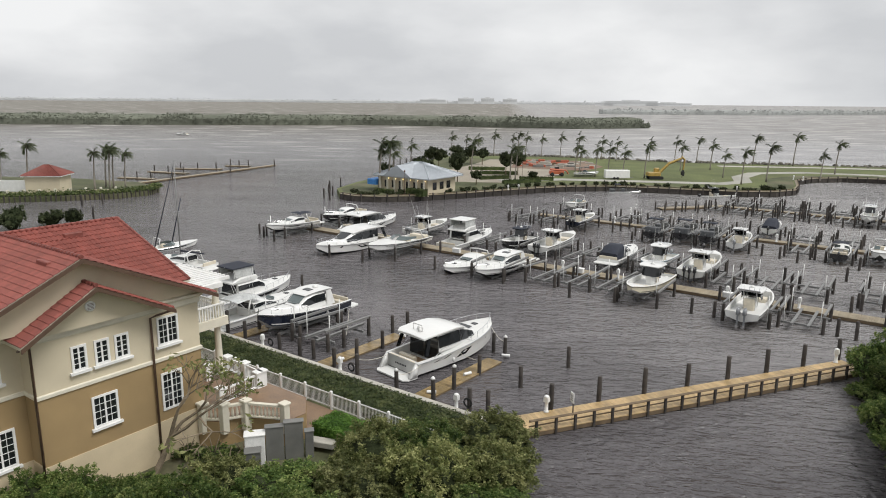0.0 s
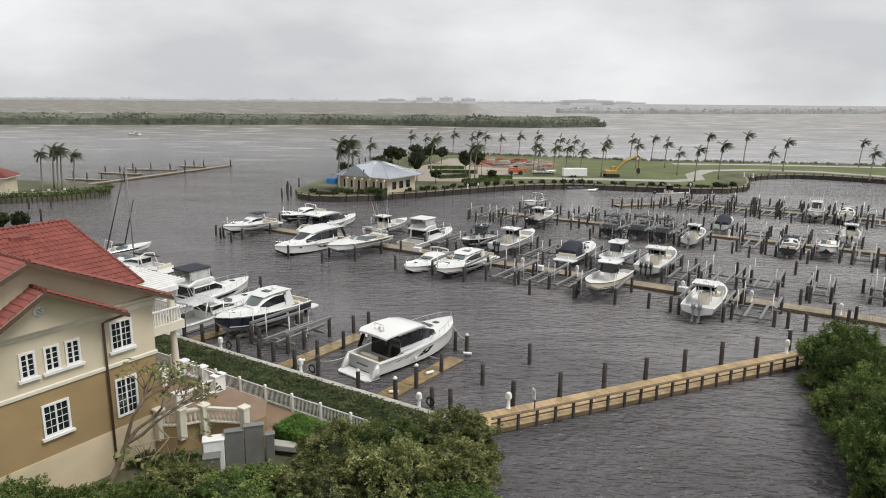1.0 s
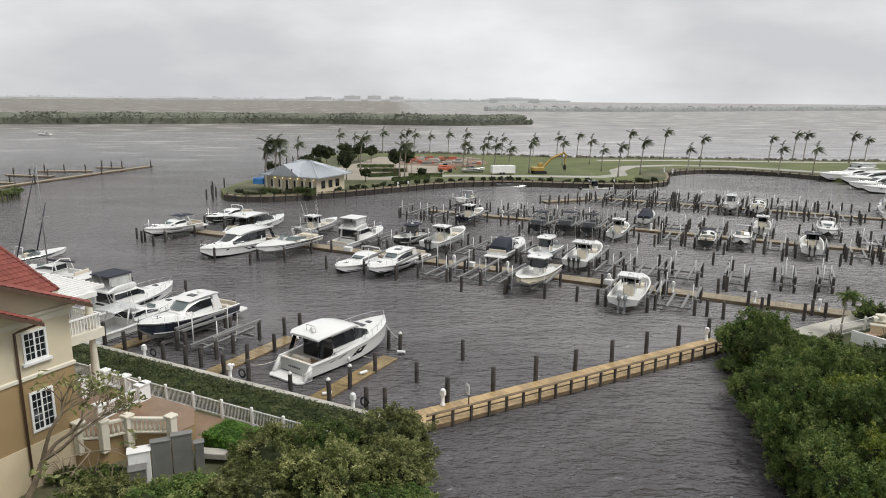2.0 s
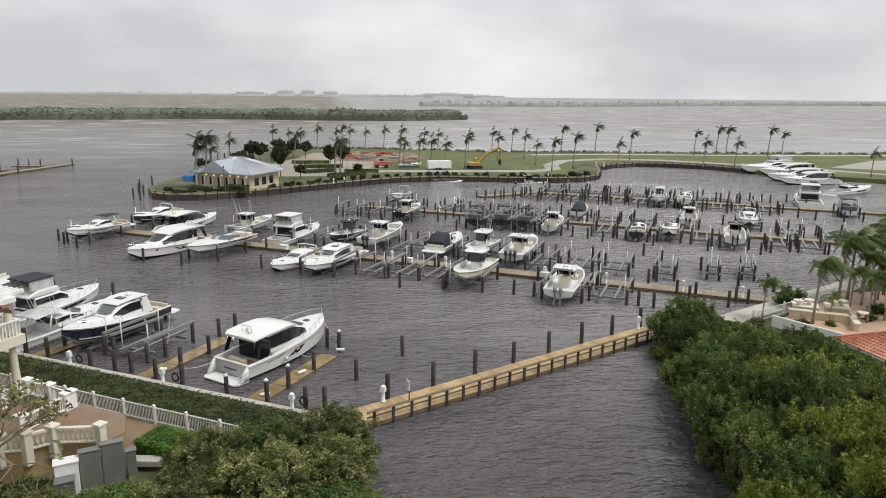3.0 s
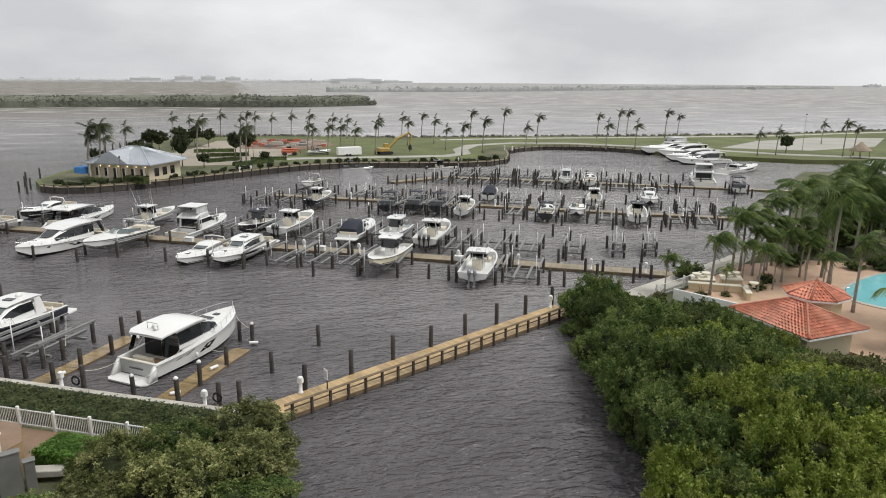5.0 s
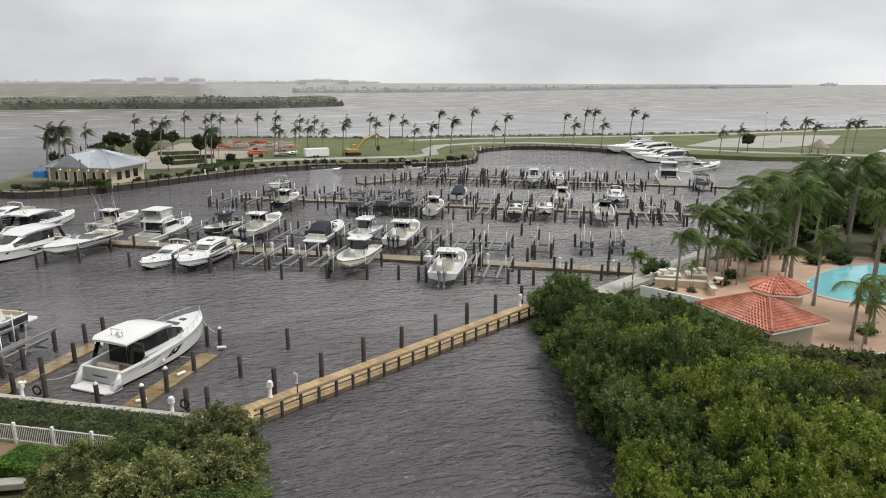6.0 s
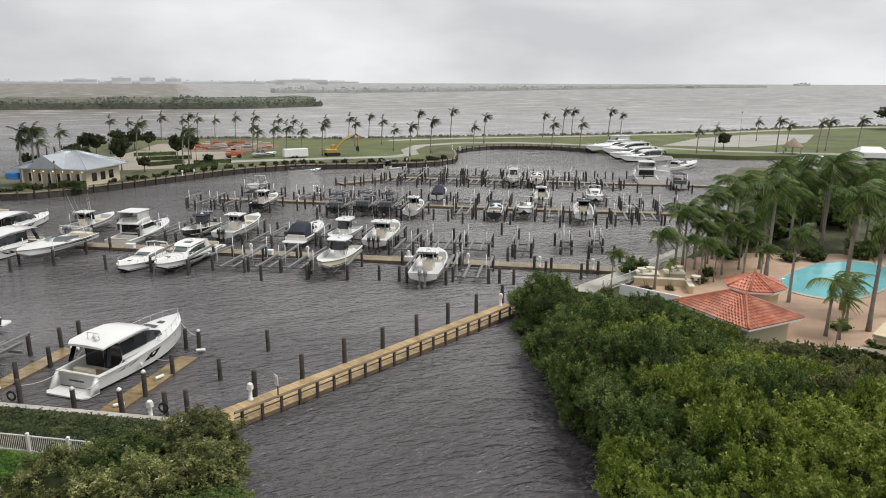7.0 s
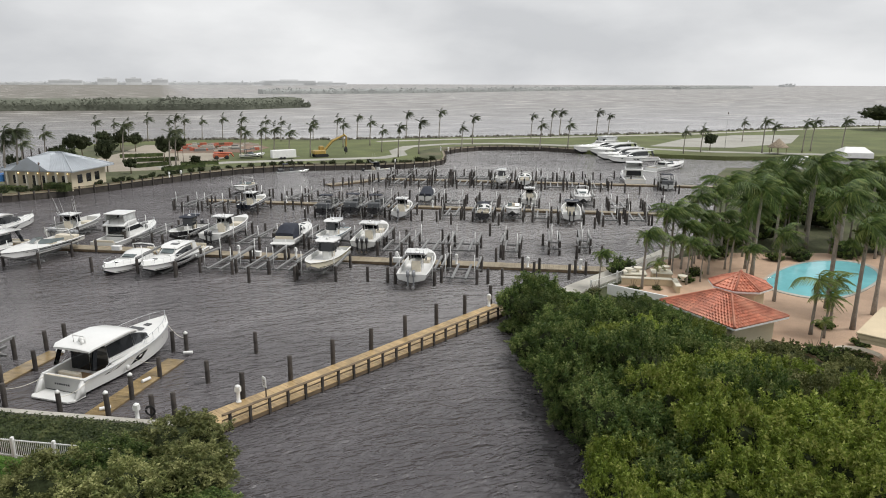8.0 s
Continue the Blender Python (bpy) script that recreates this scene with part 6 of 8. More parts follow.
def crown_mesh(key, material, seed, tufts, per, size, rx=2.6, rz=1.7):
    """A ragged crown: leafy shoots of small leaves stand out of a few uneven lobes; a dark core paints the shade
    inside.
    """
    rng = random.Random(seed)
    lobes = [(Vector((0, 0, rz * 0.75)), Vector((rx * 0.62, rx * 0.62, rz * 0.9)))]
    for k in range(9):
        a = 6.283 * k / 9 + rng.uniform(-0.35, 0.35)
        r = rx * rng.uniform(0.38, 0.72)
        q = rx * rng.uniform(0.24, 0.40)
        lobes.append((Vector((r * math.cos(a), r * math.sin(a), rz * rng.uniform(0.35, 1.35))), Vector((q, q, rz * rng.uniform(0.32, 0.55)))))
    verts, faces = [], []
    for k in range(tufts):
        c, r = lobes[0] if k % 4 == 0 else lobes[1 + rng.randrange(9)]
        d = Vector((rng.gauss(0, 1), rng.gauss(0, 1), rng.gauss(0.25, 0.9))).normalized()
        if d.z < -0.5:
            d.z = -d.z
        f = rng.uniform(0.80, 1.12)
        p = c + Vector((d.x * r.x, d.y * r.y, d.z * r.z)) * f
        ax = (d * 0.7 + Vector((0.18, 0.0, 0.75)) + Vector((rng.gauss(0, 0.25), rng.gauss(0, 0.25), rng.gauss(0, 0.2)))).normalized()
        e1 = ax.orthogonal().normalized()
        e2 = ax.cross(e1)
        ln, wd = rng.uniform(0.35, 0.85), rng.uniform(0.20, 0.36)
        for _ in range(per):
            t, g = rng.random(), rng.uniform(0, 6.283)
            rad = e1 * math.cos(g) + e2 * math.sin(g)
            q = p + ax * (t * ln) + rad * (wd * (1 - 0.6 * t) * math.sqrt(rng.random()))
            dr = (rad * 0.8 + ax * rng.uniform(-0.1, 0.9) + Vector((rng.gauss(0, 0.35), rng.gauss(0, 0.35), rng.gauss(0, 0.35)))).normalized()
            sd = dr.cross(Vector((rng.gauss(0, 1), rng.gauss(0, 1), rng.gauss(0, 1)))).normalized()
            s_ = size * rng.uniform(0.65, 1.35)
            i = len(verts)
            verts += [q + dr * s_, q - dr * s_ * 0.6 + sd * s_ * 0.5, q - dr * s_ * 0.6 - sd * s_ * 0.5]
            faces.append((i, i + 1, i + 2))
    me = bpy.data.meshes.new("crown")
    me.from_pydata([tuple(v) for v in verts], [], faces)
    me.materials.append(material)
    CROWNS[key] = me
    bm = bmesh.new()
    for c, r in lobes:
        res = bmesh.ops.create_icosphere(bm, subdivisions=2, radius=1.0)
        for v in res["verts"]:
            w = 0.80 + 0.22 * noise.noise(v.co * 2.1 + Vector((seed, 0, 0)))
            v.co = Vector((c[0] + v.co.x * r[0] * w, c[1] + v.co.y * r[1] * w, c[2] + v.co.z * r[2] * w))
    CROWNS[key + "_in"] = mesh_of("shade_lobes", bm, CROWN_SHADE)


for k, mt in enumerate((LEAF, LEAF, LEAF_Y, LEAF_O, LEAF_Y)):
    crown_mesh("m%d" % k, mt, 20 + k, 330, 62, 0.085)
    crown_mesh("s%d" % k, mt, 40 + k, 110, 34, 0.14)
for k in range(2):
    crown_mesh("b%d" % k, LEAF, 70 + k, 150, 30, 0.17)

bm = bmesh.new()
rng = random.Random(3)
for k in range(6):
    a = k * 1.05
    tube(bm, [(0.1 * math.cos(a), 0.1 * math.sin(a), -0.6), (0.25 * math.cos(a), 0.25 * math.sin(a), 0.8), (0.8 * math.cos(a), 0.8 * math.sin(a), 2.2), (1.3 * math.cos(a), 1.3 * math.sin(a), 3.0)], 0.11, 5, 0.04)
TRUNKS = mesh_of("trunk", bm, BRANCH)
trng = random.Random(11)


def bush(u, v, r, zt, key, label, z0=0.7, squash=1.0):
    """A mangrove: stems and a crown whose top reaches zt."""
    zt += trng.uniform(-0.8, 0.9) if r > 2.2 else 0
    if r < 1.75:
        key = key.replace("m", "s")
    elif v > 84 and key[0] == "m":
        key = "b%d" % (int(u) % 2)
    m = mar(u, v, z0, trng.uniform(0, 360))
    top = thing("mangrove_tree", m, label, "tree", "mangroves on the banks")
    s = r / 2.6
    h = (zt - z0)
    cz = min(1.6, h / (1.7 * 2.1)) * squash
    base = max(0.0, h - 1.7 * 2.1 * cz)
    part("trunk", TRUNKS, None, top, "", Matrix.Diagonal((s, s, max(0.3, (base + 1.2) / 3.0), 1)))
    mm = pose(0, 0, base) @ Matrix.Diagonal((s, s, cz, 1))
    part("crown", CROWNS[key], None, top, "", mm)
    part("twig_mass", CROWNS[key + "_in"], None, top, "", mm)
    return top


# left bank, below the house
def left_bank_bush(u, v, r, zt, k):
    bush(u, v, r, zt, "m%d" % k, "dense green mangrove shrub on the bank" if k in (0, 1) else "pale olive mangrove shrub tossed by wind")


for spot in ((-33.1, 22.2, 1.2, 1.5, 0), (-34.5, 21.4, 1.0, 1.5, 0), (-31.4, 23.2, 1.1, 1.5, 1), (-20.2, 32.6, 3.0, 3.6, 3), (-17.8, 29.6, 2.8, 3.6, 3), (-22.6, 29.8, 2.8, 3.4, 0), (-19.6, 26.6, 3.0, 4.0, 3), (-16.0, 25.6, 2.6, 3.2, 0), (-24.4, 26.8, 2.8, 3.3, 3), (-22.0, 23.2, 3.0, 4.2, 3), (-17.2, 21.4, 3.0, 3.8, 0), (-26.6, 23.0, 1.7, 1.9, 3), (-34.7, 12.8, 1.9, 3.7, 0), (-33.2, 14.0, 1.9, 3.4, 1), (-31.6, 16.0, 1.8, 3.0, 0), (-25.6, 20.6, 2.8, 3.8, 0), (-29.2, 20.4, 2.5, 3.2, 3)):
    left_bank_bush(*spot)
for spot in ((-20.6, 18.6, 3.2, 4.6, 0), (-31.2, 21.8, 1.5, 1.5, 0), (-29.6, 18.4, 2.4, 2.1, 0), (-28.0, 16.6, 2.8, 4.2, 0), (-32.4, 17.4, 1.9, 1.7, 1), (-30.2, 14.4, 2.6, 3.3, 1), (-33.4, 13.6, 2.0, 2.7, 1), (-24.0, 15.4, 3.0, 4.6, 0), (-28.6, 12.6, 2.8, 5.0, 1), (-33.6, 10.6, 2.4, 3.5, 1), (-15.0, 16.6, 3.0, 3.6, 0), (-34.2, 16.0, 1.3, 1.5, 0), (-24.6, 30.2, 1.8, 2.2, 3), (-26.0, 29.0, 1.4, 1.9, 0)):
    left_bank_bush(*spot)
# right bank
def right_bank_bush(u, v, r, zt, k):
    bush(u, v, r * 0.95, zt + 0.2, "m%d" % k, "dense dark green mangrove on the bank" if k in (0, 1) else "bright green mangrove with pale leaf tips")


for spot in ((10.4, 57.2, 2.1, 3.6, 0), (13.0, 53.6, 2.0, 3.4, 2), (16.4, 52.0, 1.8, 2.9, 3), (19.2, 52.8, 1.6, 2.6, 3), (9.6, 61.4, 2.0, 2.9, 1), (0.4, 61.6, 2.8, 3.9, 0), (3.4, 61.0, 2.9, 3.7, 1), (0.6, 57.6, 2.9, 3.7, 0), (4.2, 57.4, 3.0, 3.5, 2), (7.4, 59.0, 2.8, 2.9, 0), (7.4, 55.0, 3.0, 3.1, 1), (1.6, 53.6, 3.0, 4.2, 1), (4.8, 52.6, 3.2, 4.6, 0), (8.6, 51.2, 3.0, 4.0, 2), (11.4, 53.4, 2.5, 3.0, 0), (11.6, 50.0, 2.8, 4.0, 1), (2.6, 49.2, 3.0, 4.8, 0)):
    right_bank_bush(*spot)
for spot in ((6.0, 48.0, 3.2, 5.0, 2), (9.8, 46.8, 3.2, 5.0, 0), (13.6, 47.4, 2.8, 4.4, 3), (14.6, 50.6, 2.3, 3.0, 0), (17.2, 49.0, 2.5, 3.8, 3), (3.4, 44.6, 3.2, 5.2, 1), (7.0, 43.6, 3.3, 5.6, 0), (11.0, 42.8, 3.2, 5.4, 2), (15.0, 43.6, 3.0, 5.0, 4), (18.6, 45.2, 2.8, 4.6, 3), (21.4, 47.6, 2.2, 3.6, 3), (4.6, 40.0, 3.2, 5.2, 0), (8.4, 39.2, 3.3, 5.8, 4), (12.6, 38.6, 3.3, 5.8, 0), (16.8, 39.8, 3.2, 5.4, 3), (20.8, 42.0, 3.0, 5.0, 3), (24.0, 44.2, 2.6, 4.2, 3)):
    right_bank_bush(*spot)
for spot in ((5.4, 35.6, 3.2, 5.2, 1), (9.6, 34.8, 3.3, 5.8, 4), (14.0, 34.6, 3.4, 6.2, 2), (18.6, 36.0, 3.2, 5.8, 4), (22.8, 38.4, 3.0, 5.2, 3), (26.4, 41.0, 2.8, 4.8, 3), (7.2, 31.4, 3.2, 5.4, 0), (11.4, 30.6, 3.3, 6.0, 4), (15.8, 30.8, 3.4, 6.2, 2), (20.4, 32.4, 3.2, 5.8, 4), (24.6, 34.6, 3.2, 5.4, 3), (7.4, 27.4, 3.0, 5.0, 4), (11.8, 26.6, 3.2, 5.6, 2), (16.4, 27.2, 3.2, 6.0, 4), (21.0, 28.6, 3.2, 5.8, 2), (8.0, 23.4, 3.0, 5.0, 4), (13.0, 22.6, 3.2, 5.6, 2)):
    right_bank_bush(*spot)
for spot in ((18.0, 23.6, 3.2, 5.8, 4), (28.6, 36.8, 3.0, 5.0, 4), (25.4, 30.6, 3.0, 5.4, 4)):
    right_bank_bush(*spot)

for u, v, r, zt, k in ((-1.7, 61.6, 2.5, 3.4, 0), (-0.9, 58.6, 2.4, 2.5, 1), (-0.2, 55.2, 2.5, 2.6, 0), (0.6, 51.8, 2.5, 3.3, 1), (1.4, 48.2, 2.6, 4.0, 0), (2.0, 45.0, 2.5, 3.8, 1), (2.6, 41.8, 2.4, 3.4, 0), (4.6, 37.8, 2.4, 3.6, 1), (5.0, 34.0, 2.5, 3.8, 4), (5.2, 30.0, 2.5, 4.0, 4), (5.6, 26.0, 2.5, 4.0, 4)):
    bush(u, v, r, zt, "m%d" % k, "dark mangrove standing in the water's edge", z0=-0.1)


def hedge_box(u0, u1, v0, v1, z0, z1, material, label, n, size=0.11, seed=1):
    """A clipped hedge: a solid heart under a skin of leaves."""
    top = thing("hedge", MAR, label, "hedge")
    rng = random.Random(seed)
    bm = bmesh.new()
    nu = max(2, int((u1 - u0) / 0.9))
    loft(bm, [[(u, v0 + 0.15, z0), (u, v0 + 0.2, z1 - 0.25 + rng.uniform(-.05, .05)), (u, (v0 + v1) / 2, z1 - 0.1 + rng.uniform(-.08, .08)), (u, v1 - 0.2, z1 - 0.25), (u, v1 - 0.15, z0)] for k in range(nu + 1) for u in (u0 + (u1 - u0) * k / nu,)], cap=True)
    part("inner_foliage", bm, material, top)
    bm = bmesh.new()
    for _ in range(n):
        f = rng.random()
        u = rng.uniform(u0, u1)
        if f < 0.72:
            p = Vector((u, rng.uniform(v0, v1), z1 + rng.gauss(-0.05, 0.07)))
            nr = Vector((rng.gauss(0, 0.6), rng.gauss(0, 0.6), 1))
        else:
            p = Vector((u, v0 + rng.gauss(0.05, 0.06), rng.uniform(z0, z1)))
            nr = Vector((rng.gauss(0, 0.6), -1, rng.gauss(0.3, 0.6)))
        nr.normalize()
        a = nr.orthogonal().normalized()
        t = rng.uniform(0, 6.28)
        a = a * math.cos(t) + nr.cross(a) * math.sin(t)
        b = nr.cross(a)
        s = size * rng.uniform(0.6, 1.3)
        bm.faces.new([bm.verts.new(p - a * s), bm.verts.new(p + b * s * 0.5), bm.verts.new(p + a * s), bm.verts.new(p - b * s * 0.5)])
    raw_part("leaves", bm, material, top)["kind"] = "stuff"


hedge_box(-56, -23.5, 31.7, 35.6, 0.7, 1.18, HEDGE, "broad dark green hedge along the sea wall", 30000, 0.10, 2)
hedge_box(-30.0, -26.2, 27.3, 29.5, 0.7, 2.0, HEDGE_B, "bright green clipped hedge on the terrace side", 9000, 0.08, 3)


def bare_tree(u, v, z):
    top = thing("wind_stripped_tree", mar(u, v, z) @ Matrix.Diagonal((1.5, 1.5, 1.25, 1)), "small half-bare tree with a few windblown leaves", "tree")
    rng = random.Random(8)
    bm, tips = bmesh.new(), []

    def limb(p, d, ln, r, depth):
        q = p + d * ln * 0.5 + Vector((rng.gauss(0, 0.08), rng.gauss(0, 0.08), 0)) * ln
        e = q + (d + Vector((rng.gauss(0, 0.18), rng.gauss(0, 0.18), 0.08))).normalized() * ln * 0.5
        tube(bm, [p, q, e], r, 5, r * 0.62)
        if depth == 0:
            tips.append(e)
            return
        for _ in range(3 if depth > 1 else 4):
            nd = (d + Vector((rng.gauss(0, 0.55), rng.gauss(0, 0.55), rng.gauss(0.05, 0.28)))).normalized()
            limb(e, nd, ln * rng.uniform(0.58, 0.8), r * 0.58, depth - 1)

    limb(Vector((0, 0, -0.2)), Vector((0.02, 0.1, 1)).normalized(), 2.2, 0.15, 4)
    part("trunk", bm, BRANCH, top)
    bm = bmesh.new()
    for t in tips:
        if rng.random() < (0.95 if t.y < 0.3 else 0.4):
            leaves(bm, t, (0.32, 0.32, 0.22), 7, 0.13, rng)
    part("leaves", bm, LEAF_O, top)["kind"] = "stuff"


bare_tree(-33.8, 18.4, 0.75)


# palms: the wind comes from the left and streams the fronds to +x
def frond(bm, az, el, ln, rng, wind=0.9, lw=0.33, pairs=24, droop=1.0):
    d = Vector((math.cos(az) * math.cos(el), math.sin(az) * math.cos(el), math.sin(el)))
    p, pts = Vector((0, 0, 0)), []
    n = 8
    for i in range(n + 1):
        pts.append(p.copy())
        d = (d + Vector((wind * 0.19, -0.03 * wind, (-0.20 - 0.12 * i / n) * droop))).normalized()
        p = p + d * ln / n
    tube(bm, pts, 0.035, 4, 0.008)
    for k in range(1, pairs + 1):
        f = k / (pairs + 0.5) * n
        i = min(int(f), n - 1)
        q = pts[i].lerp(pts[i + 1], f - i)
        ax = (pts[i + 1] - pts[i]).normalized()
        side = ax.cross(Vector((0, 0, 1)))
        side = side.normalized() if side.length > 0.05 else Vector((0, 1, 0))
        sl = ln * lw * (0.55 + 0.45 * math.sin(math.pi * min(1, f / n * 0.95 + 0.1)))
        for sg in (1, -1):
            dr = (side * sg * 0.75 + ax * 0.55 + Vector((wind * 0.35, 0, -0.45 - rng.uniform(0, 0.3)))).normalized()
            e = q + dr * sl * rng.uniform(0.8, 1.1)
            w = ax * (0.052 if pairs > 10 else 0.13) * ln / 2.4
            bm.faces.new([bm.verts.new(q - w * 0.6), bm.verts.new(q + w), bm.verts.new(e + w * 0.2), bm.verts.new(e - w * 0.2)])


def palm_trunk(h, r, lean, material):
    bm = bmesh.new()
    prof = []
    for k in range(9):
        f = k / 8
        prof.append((lean * f ** 2, 0, h * f))
    pts = [Vector(p) for p in prof]
    rings = []
    for k, p in enumerate(pts):
        f = k / 8
        rr = r * (1.35 - 0.35 * min(1, f * 5)) * (1 - 0.3 * f) * (1 + 0.04 * (k % 2))
        rings.append([p + Vector((rr * math.cos(a), rr * math.sin(a), 0)) for a in [6.283 * j / 8 for j in range(8)]])
    loft(bm, rings, cap=True, smooth=True)
    return mesh_of("trunk", bm, material)


def make_palm(h, r, lean, count, ln, material, seed, split, label, group, wind=1.0):
    rng = random.Random(seed)
    top = thing("palm_tree", pose(0, 0, -900), label, "palm tree", group)
    part("trunk", palm_trunk(h, r, lean, BARK), None, top)
    if split:
        for k in range(count):
            bm = bmesh.new()
            frond(bm, 6.283 * k / count * 1.0 + rng.uniform(-0.3, 0.3), rng.uniform(-0.7, 1.3), ln * rng.uniform(0.6, 1.15), rng, wind * rng.uniform(0.5, 1.9), droop=rng.uniform(0.55, 1.2))
            raw_part("frond", bm, material, top).matrix_basis = pose(lean, 0, h - 0.05)
    else:
        bm = bmesh.new()
        for k in range(count):
            frond(bm, 6.283 * k / count + rng.uniform(-0.3, 0.3), rng.uniform(-0.5, 1.3), ln * rng.uniform(0.65, 1.1), rng, wind * 0.9, pairs=9, droop=0.6)
        raw_part("crown", bm, material, top).matrix_basis = pose(lean, 0, h - 0.05)
    return top


def plant(src, spots, z, seed, s=(0.9, 1.12), world=True):
    """Copies of a palm at world (x, y) or marina (u, v) spots; the first spot takes the palm itself."""
    rng = random.Random(seed)
    for k, p in enumerate(spots):
        q = Vector((p[0], p[1], 0)) if world else muv(p[0], p[1])
        sc = (p[2] if len(p) > 2 else 1.0) * rng.uniform(*s)
        m = pose(q.x, q.y, z, 0, 0, rng.uniform(-25, 25)) @ Matrix.Diagonal((sc, sc, sc, 1))
        ob = src if k == 0 else copy_thing(src, pose(0, 0, 0))
        ob.matrix_basis = m


LBL = "coconut palm with fronds streaming in the wind"
NEARP = [make_palm(6.2, 0.14, 0.25, 27, 3.0, FROND, 31, True, LBL, "palms by the pool"), make_palm(7.8, 0.16, 0.3, 28, 3.2, FROND, 32, True, LBL, "palms by the pool"), make_palm(8.8, 0.18, 0.1, 26, 3.1, FROND, 33, True, "tall royal palm with a swollen pale trunk", "palms by the pool"), make_palm(4.2, 0.12, 0.15, 18, 2.2, FROND_Y, 34, True, "short palm with bright yellow-green fronds", "palms by the pool")]
plant(NEARP[0], [(6.1, 70.3, 0.62), (10.5, 70.5, 0.92), (13.8, 78.9, 1.05), (15.4, 72.8, 0.74), (17.1, 74.2, 0.62), (20.5, 75.9, 0.78), (18.6, 77.4, 0.85), (21.6, 73.6, 0.66), (19.5, 90.2, 1.1), (16.8, 84.0, 0.95), (14.6, 77.0, 0.7), (16.0, 79.2, 0.8), (18.0, 82.0, 0.75), (21.0, 80.0, 0.8), (22.0, 86.4, 0.85), (19.0, 84.5, 0.9), (22.4, 83.0, 0.75), (20.0, 87.0, 0.7), (24.6, 86.4, 0.8), (17.4, 80.4, 0.7), (27.6, 93.0, 0.75), (32.4, 95.0, 0.75), (38.0, 92.6, 0.8), (30.0, 92.0), (36.0, 90.0), (26.0, 88.5), (40.5, 88.0), (42.0, 99.0), (26.5, 96.5)], 0.9, 1, s=(0.95, 1.06), world=False)
plant(NEARP[1], [(23.3, 77.5, 1.2), (23.4, 80.6, 1.0), (15.0, 81.0, 0.85), (24.0, 94.2, 1.05), (30.1, 92.1, 1.15), (34.2, 92.9, 1.4), (22.0, 92.0, 0.95), (33.0, 98.0), (39.0, 96.0, 1.2), (45.0, 104.0), (29.5, 102.0), (42.0, 90.0, 1.2), (39.8, 72.0, 1.2), (44.0, 82.0, 1.2), (24.5, 99.0), (30.5, 106.0), (35.0, 114.0), (40.0, 122.0), (36.0, 102.0), (52.0, 100.0)], 0.9, 2, s=(0.95, 1.06), world=False)
plant(NEARP[2], [(22.9, 68.3, 0.80), (27.2, 66.8, 1.25), (27.2, 61.0, 1.05), (30.8, 65.5, 1.15), (36.5, 88.5, 1.2), (38.0, 104.0), (47.0, 94.0), (33.0, 110.0), (50.0, 112.0), (38.5, 66.0, 1.1)], 0.9, 3, s=(0.97, 1.03), world=False)
plant(NEARP[3], [(23.1, 59.1, 1.2), (23.9, 58.4, 0.9), (23.1, 56.9, 0.52), (12.2, 72.4, 0.6), (26.4, 63.6, 0.9)], 0.9, 4, s=(0.97, 1.03), world=False)

FARL = "coconut palm on the peninsula bending in the wind"
FARP = [make_palm(7.0, 0.16, 0.5, 20, 2.4, FROND_D, 41, False, FARL, "palms on the peninsula"), make_palm(8.8, 0.18, 0.7, 22, 2.7, FROND_D, 42, False, FARL, "palms on the peninsula")]
W = lambda u, v: (muv(u, v).x, muv(u, v).y)
plant(FARP[0], [W(-114, 134.6), W(-126.4, 157.4), W(-87.6, 187.5), W(-85.5, 186.0), W(-77.8, 179.6), W(-75.5, 183), W(-71, 182.7), W(-64.8, 214), W(-49, 201.5), W(-26, 212), W(-2, 220), W(6.8, 222), (-21, 258), (-15.5, 260), (-11, 259), (-5, 261), (2, 262), (7, 261), (13, 262), (20, 261), (26, 256), (34, 252), (39, 250), (50, 247), W(40.8, 214), W(46.7, 218.6), W(-58, 222), W(70, 262), (58, 244)], 1.2, 5)
plant(FARP[1], [(*W(-104.8, 119.0), 1.15), (*W(-103.0, 120.2), 1.25), (*W(-106.4, 120.6), 1.1), W(-89.2, 152, ), W(-91.1, 158.1), W(-41, 188), W(-37, 198), W(-25, 233), W(-5.9, 263), W(1.5, 271), W(4.9, 272), W(19, 274), W(23.6, 275), (-10, 195), (66, 246), (84, 243), (96, 240), (4, 262), W(-66, 186), (-112, 150), (-94, 152), (168, 156), (174, 158), (180, 152), (187, 155), (193, 149)], 1.2, 6)
plant(copy_thing(FARP[1], pose(0, 0, 0)), [(-93.0, 146.0), (-91.2, 150.5), (-90.0, 147.0), (-88.6, 151.0), (-116, 146.5)], 1.2, 7)


# ---------------------------------------------------------------- the peninsula
def strip(name, pts, w, z, material, label, category):
    """A road or path along points."""
    bm = bmesh.new()
    P = [Vector((*p, z)) for p in pts]
    rows = []
    for i, p in enumerate(P):
        d = (P[min(i + 1, len(P) - 1)] - P[max(i - 1, 0)]).normalized()
        s = d.cross(Vector((0, 0, 1))) * w / 2
        rows.append([p - s, p + s, p + s - Vector((0, 0, 0.4)), p - s - Vector((0, 0, 0.4))])
    loft(bm, rows, cap=True)
    return tagged(part(name, bm, material), label, category, "", "structure")


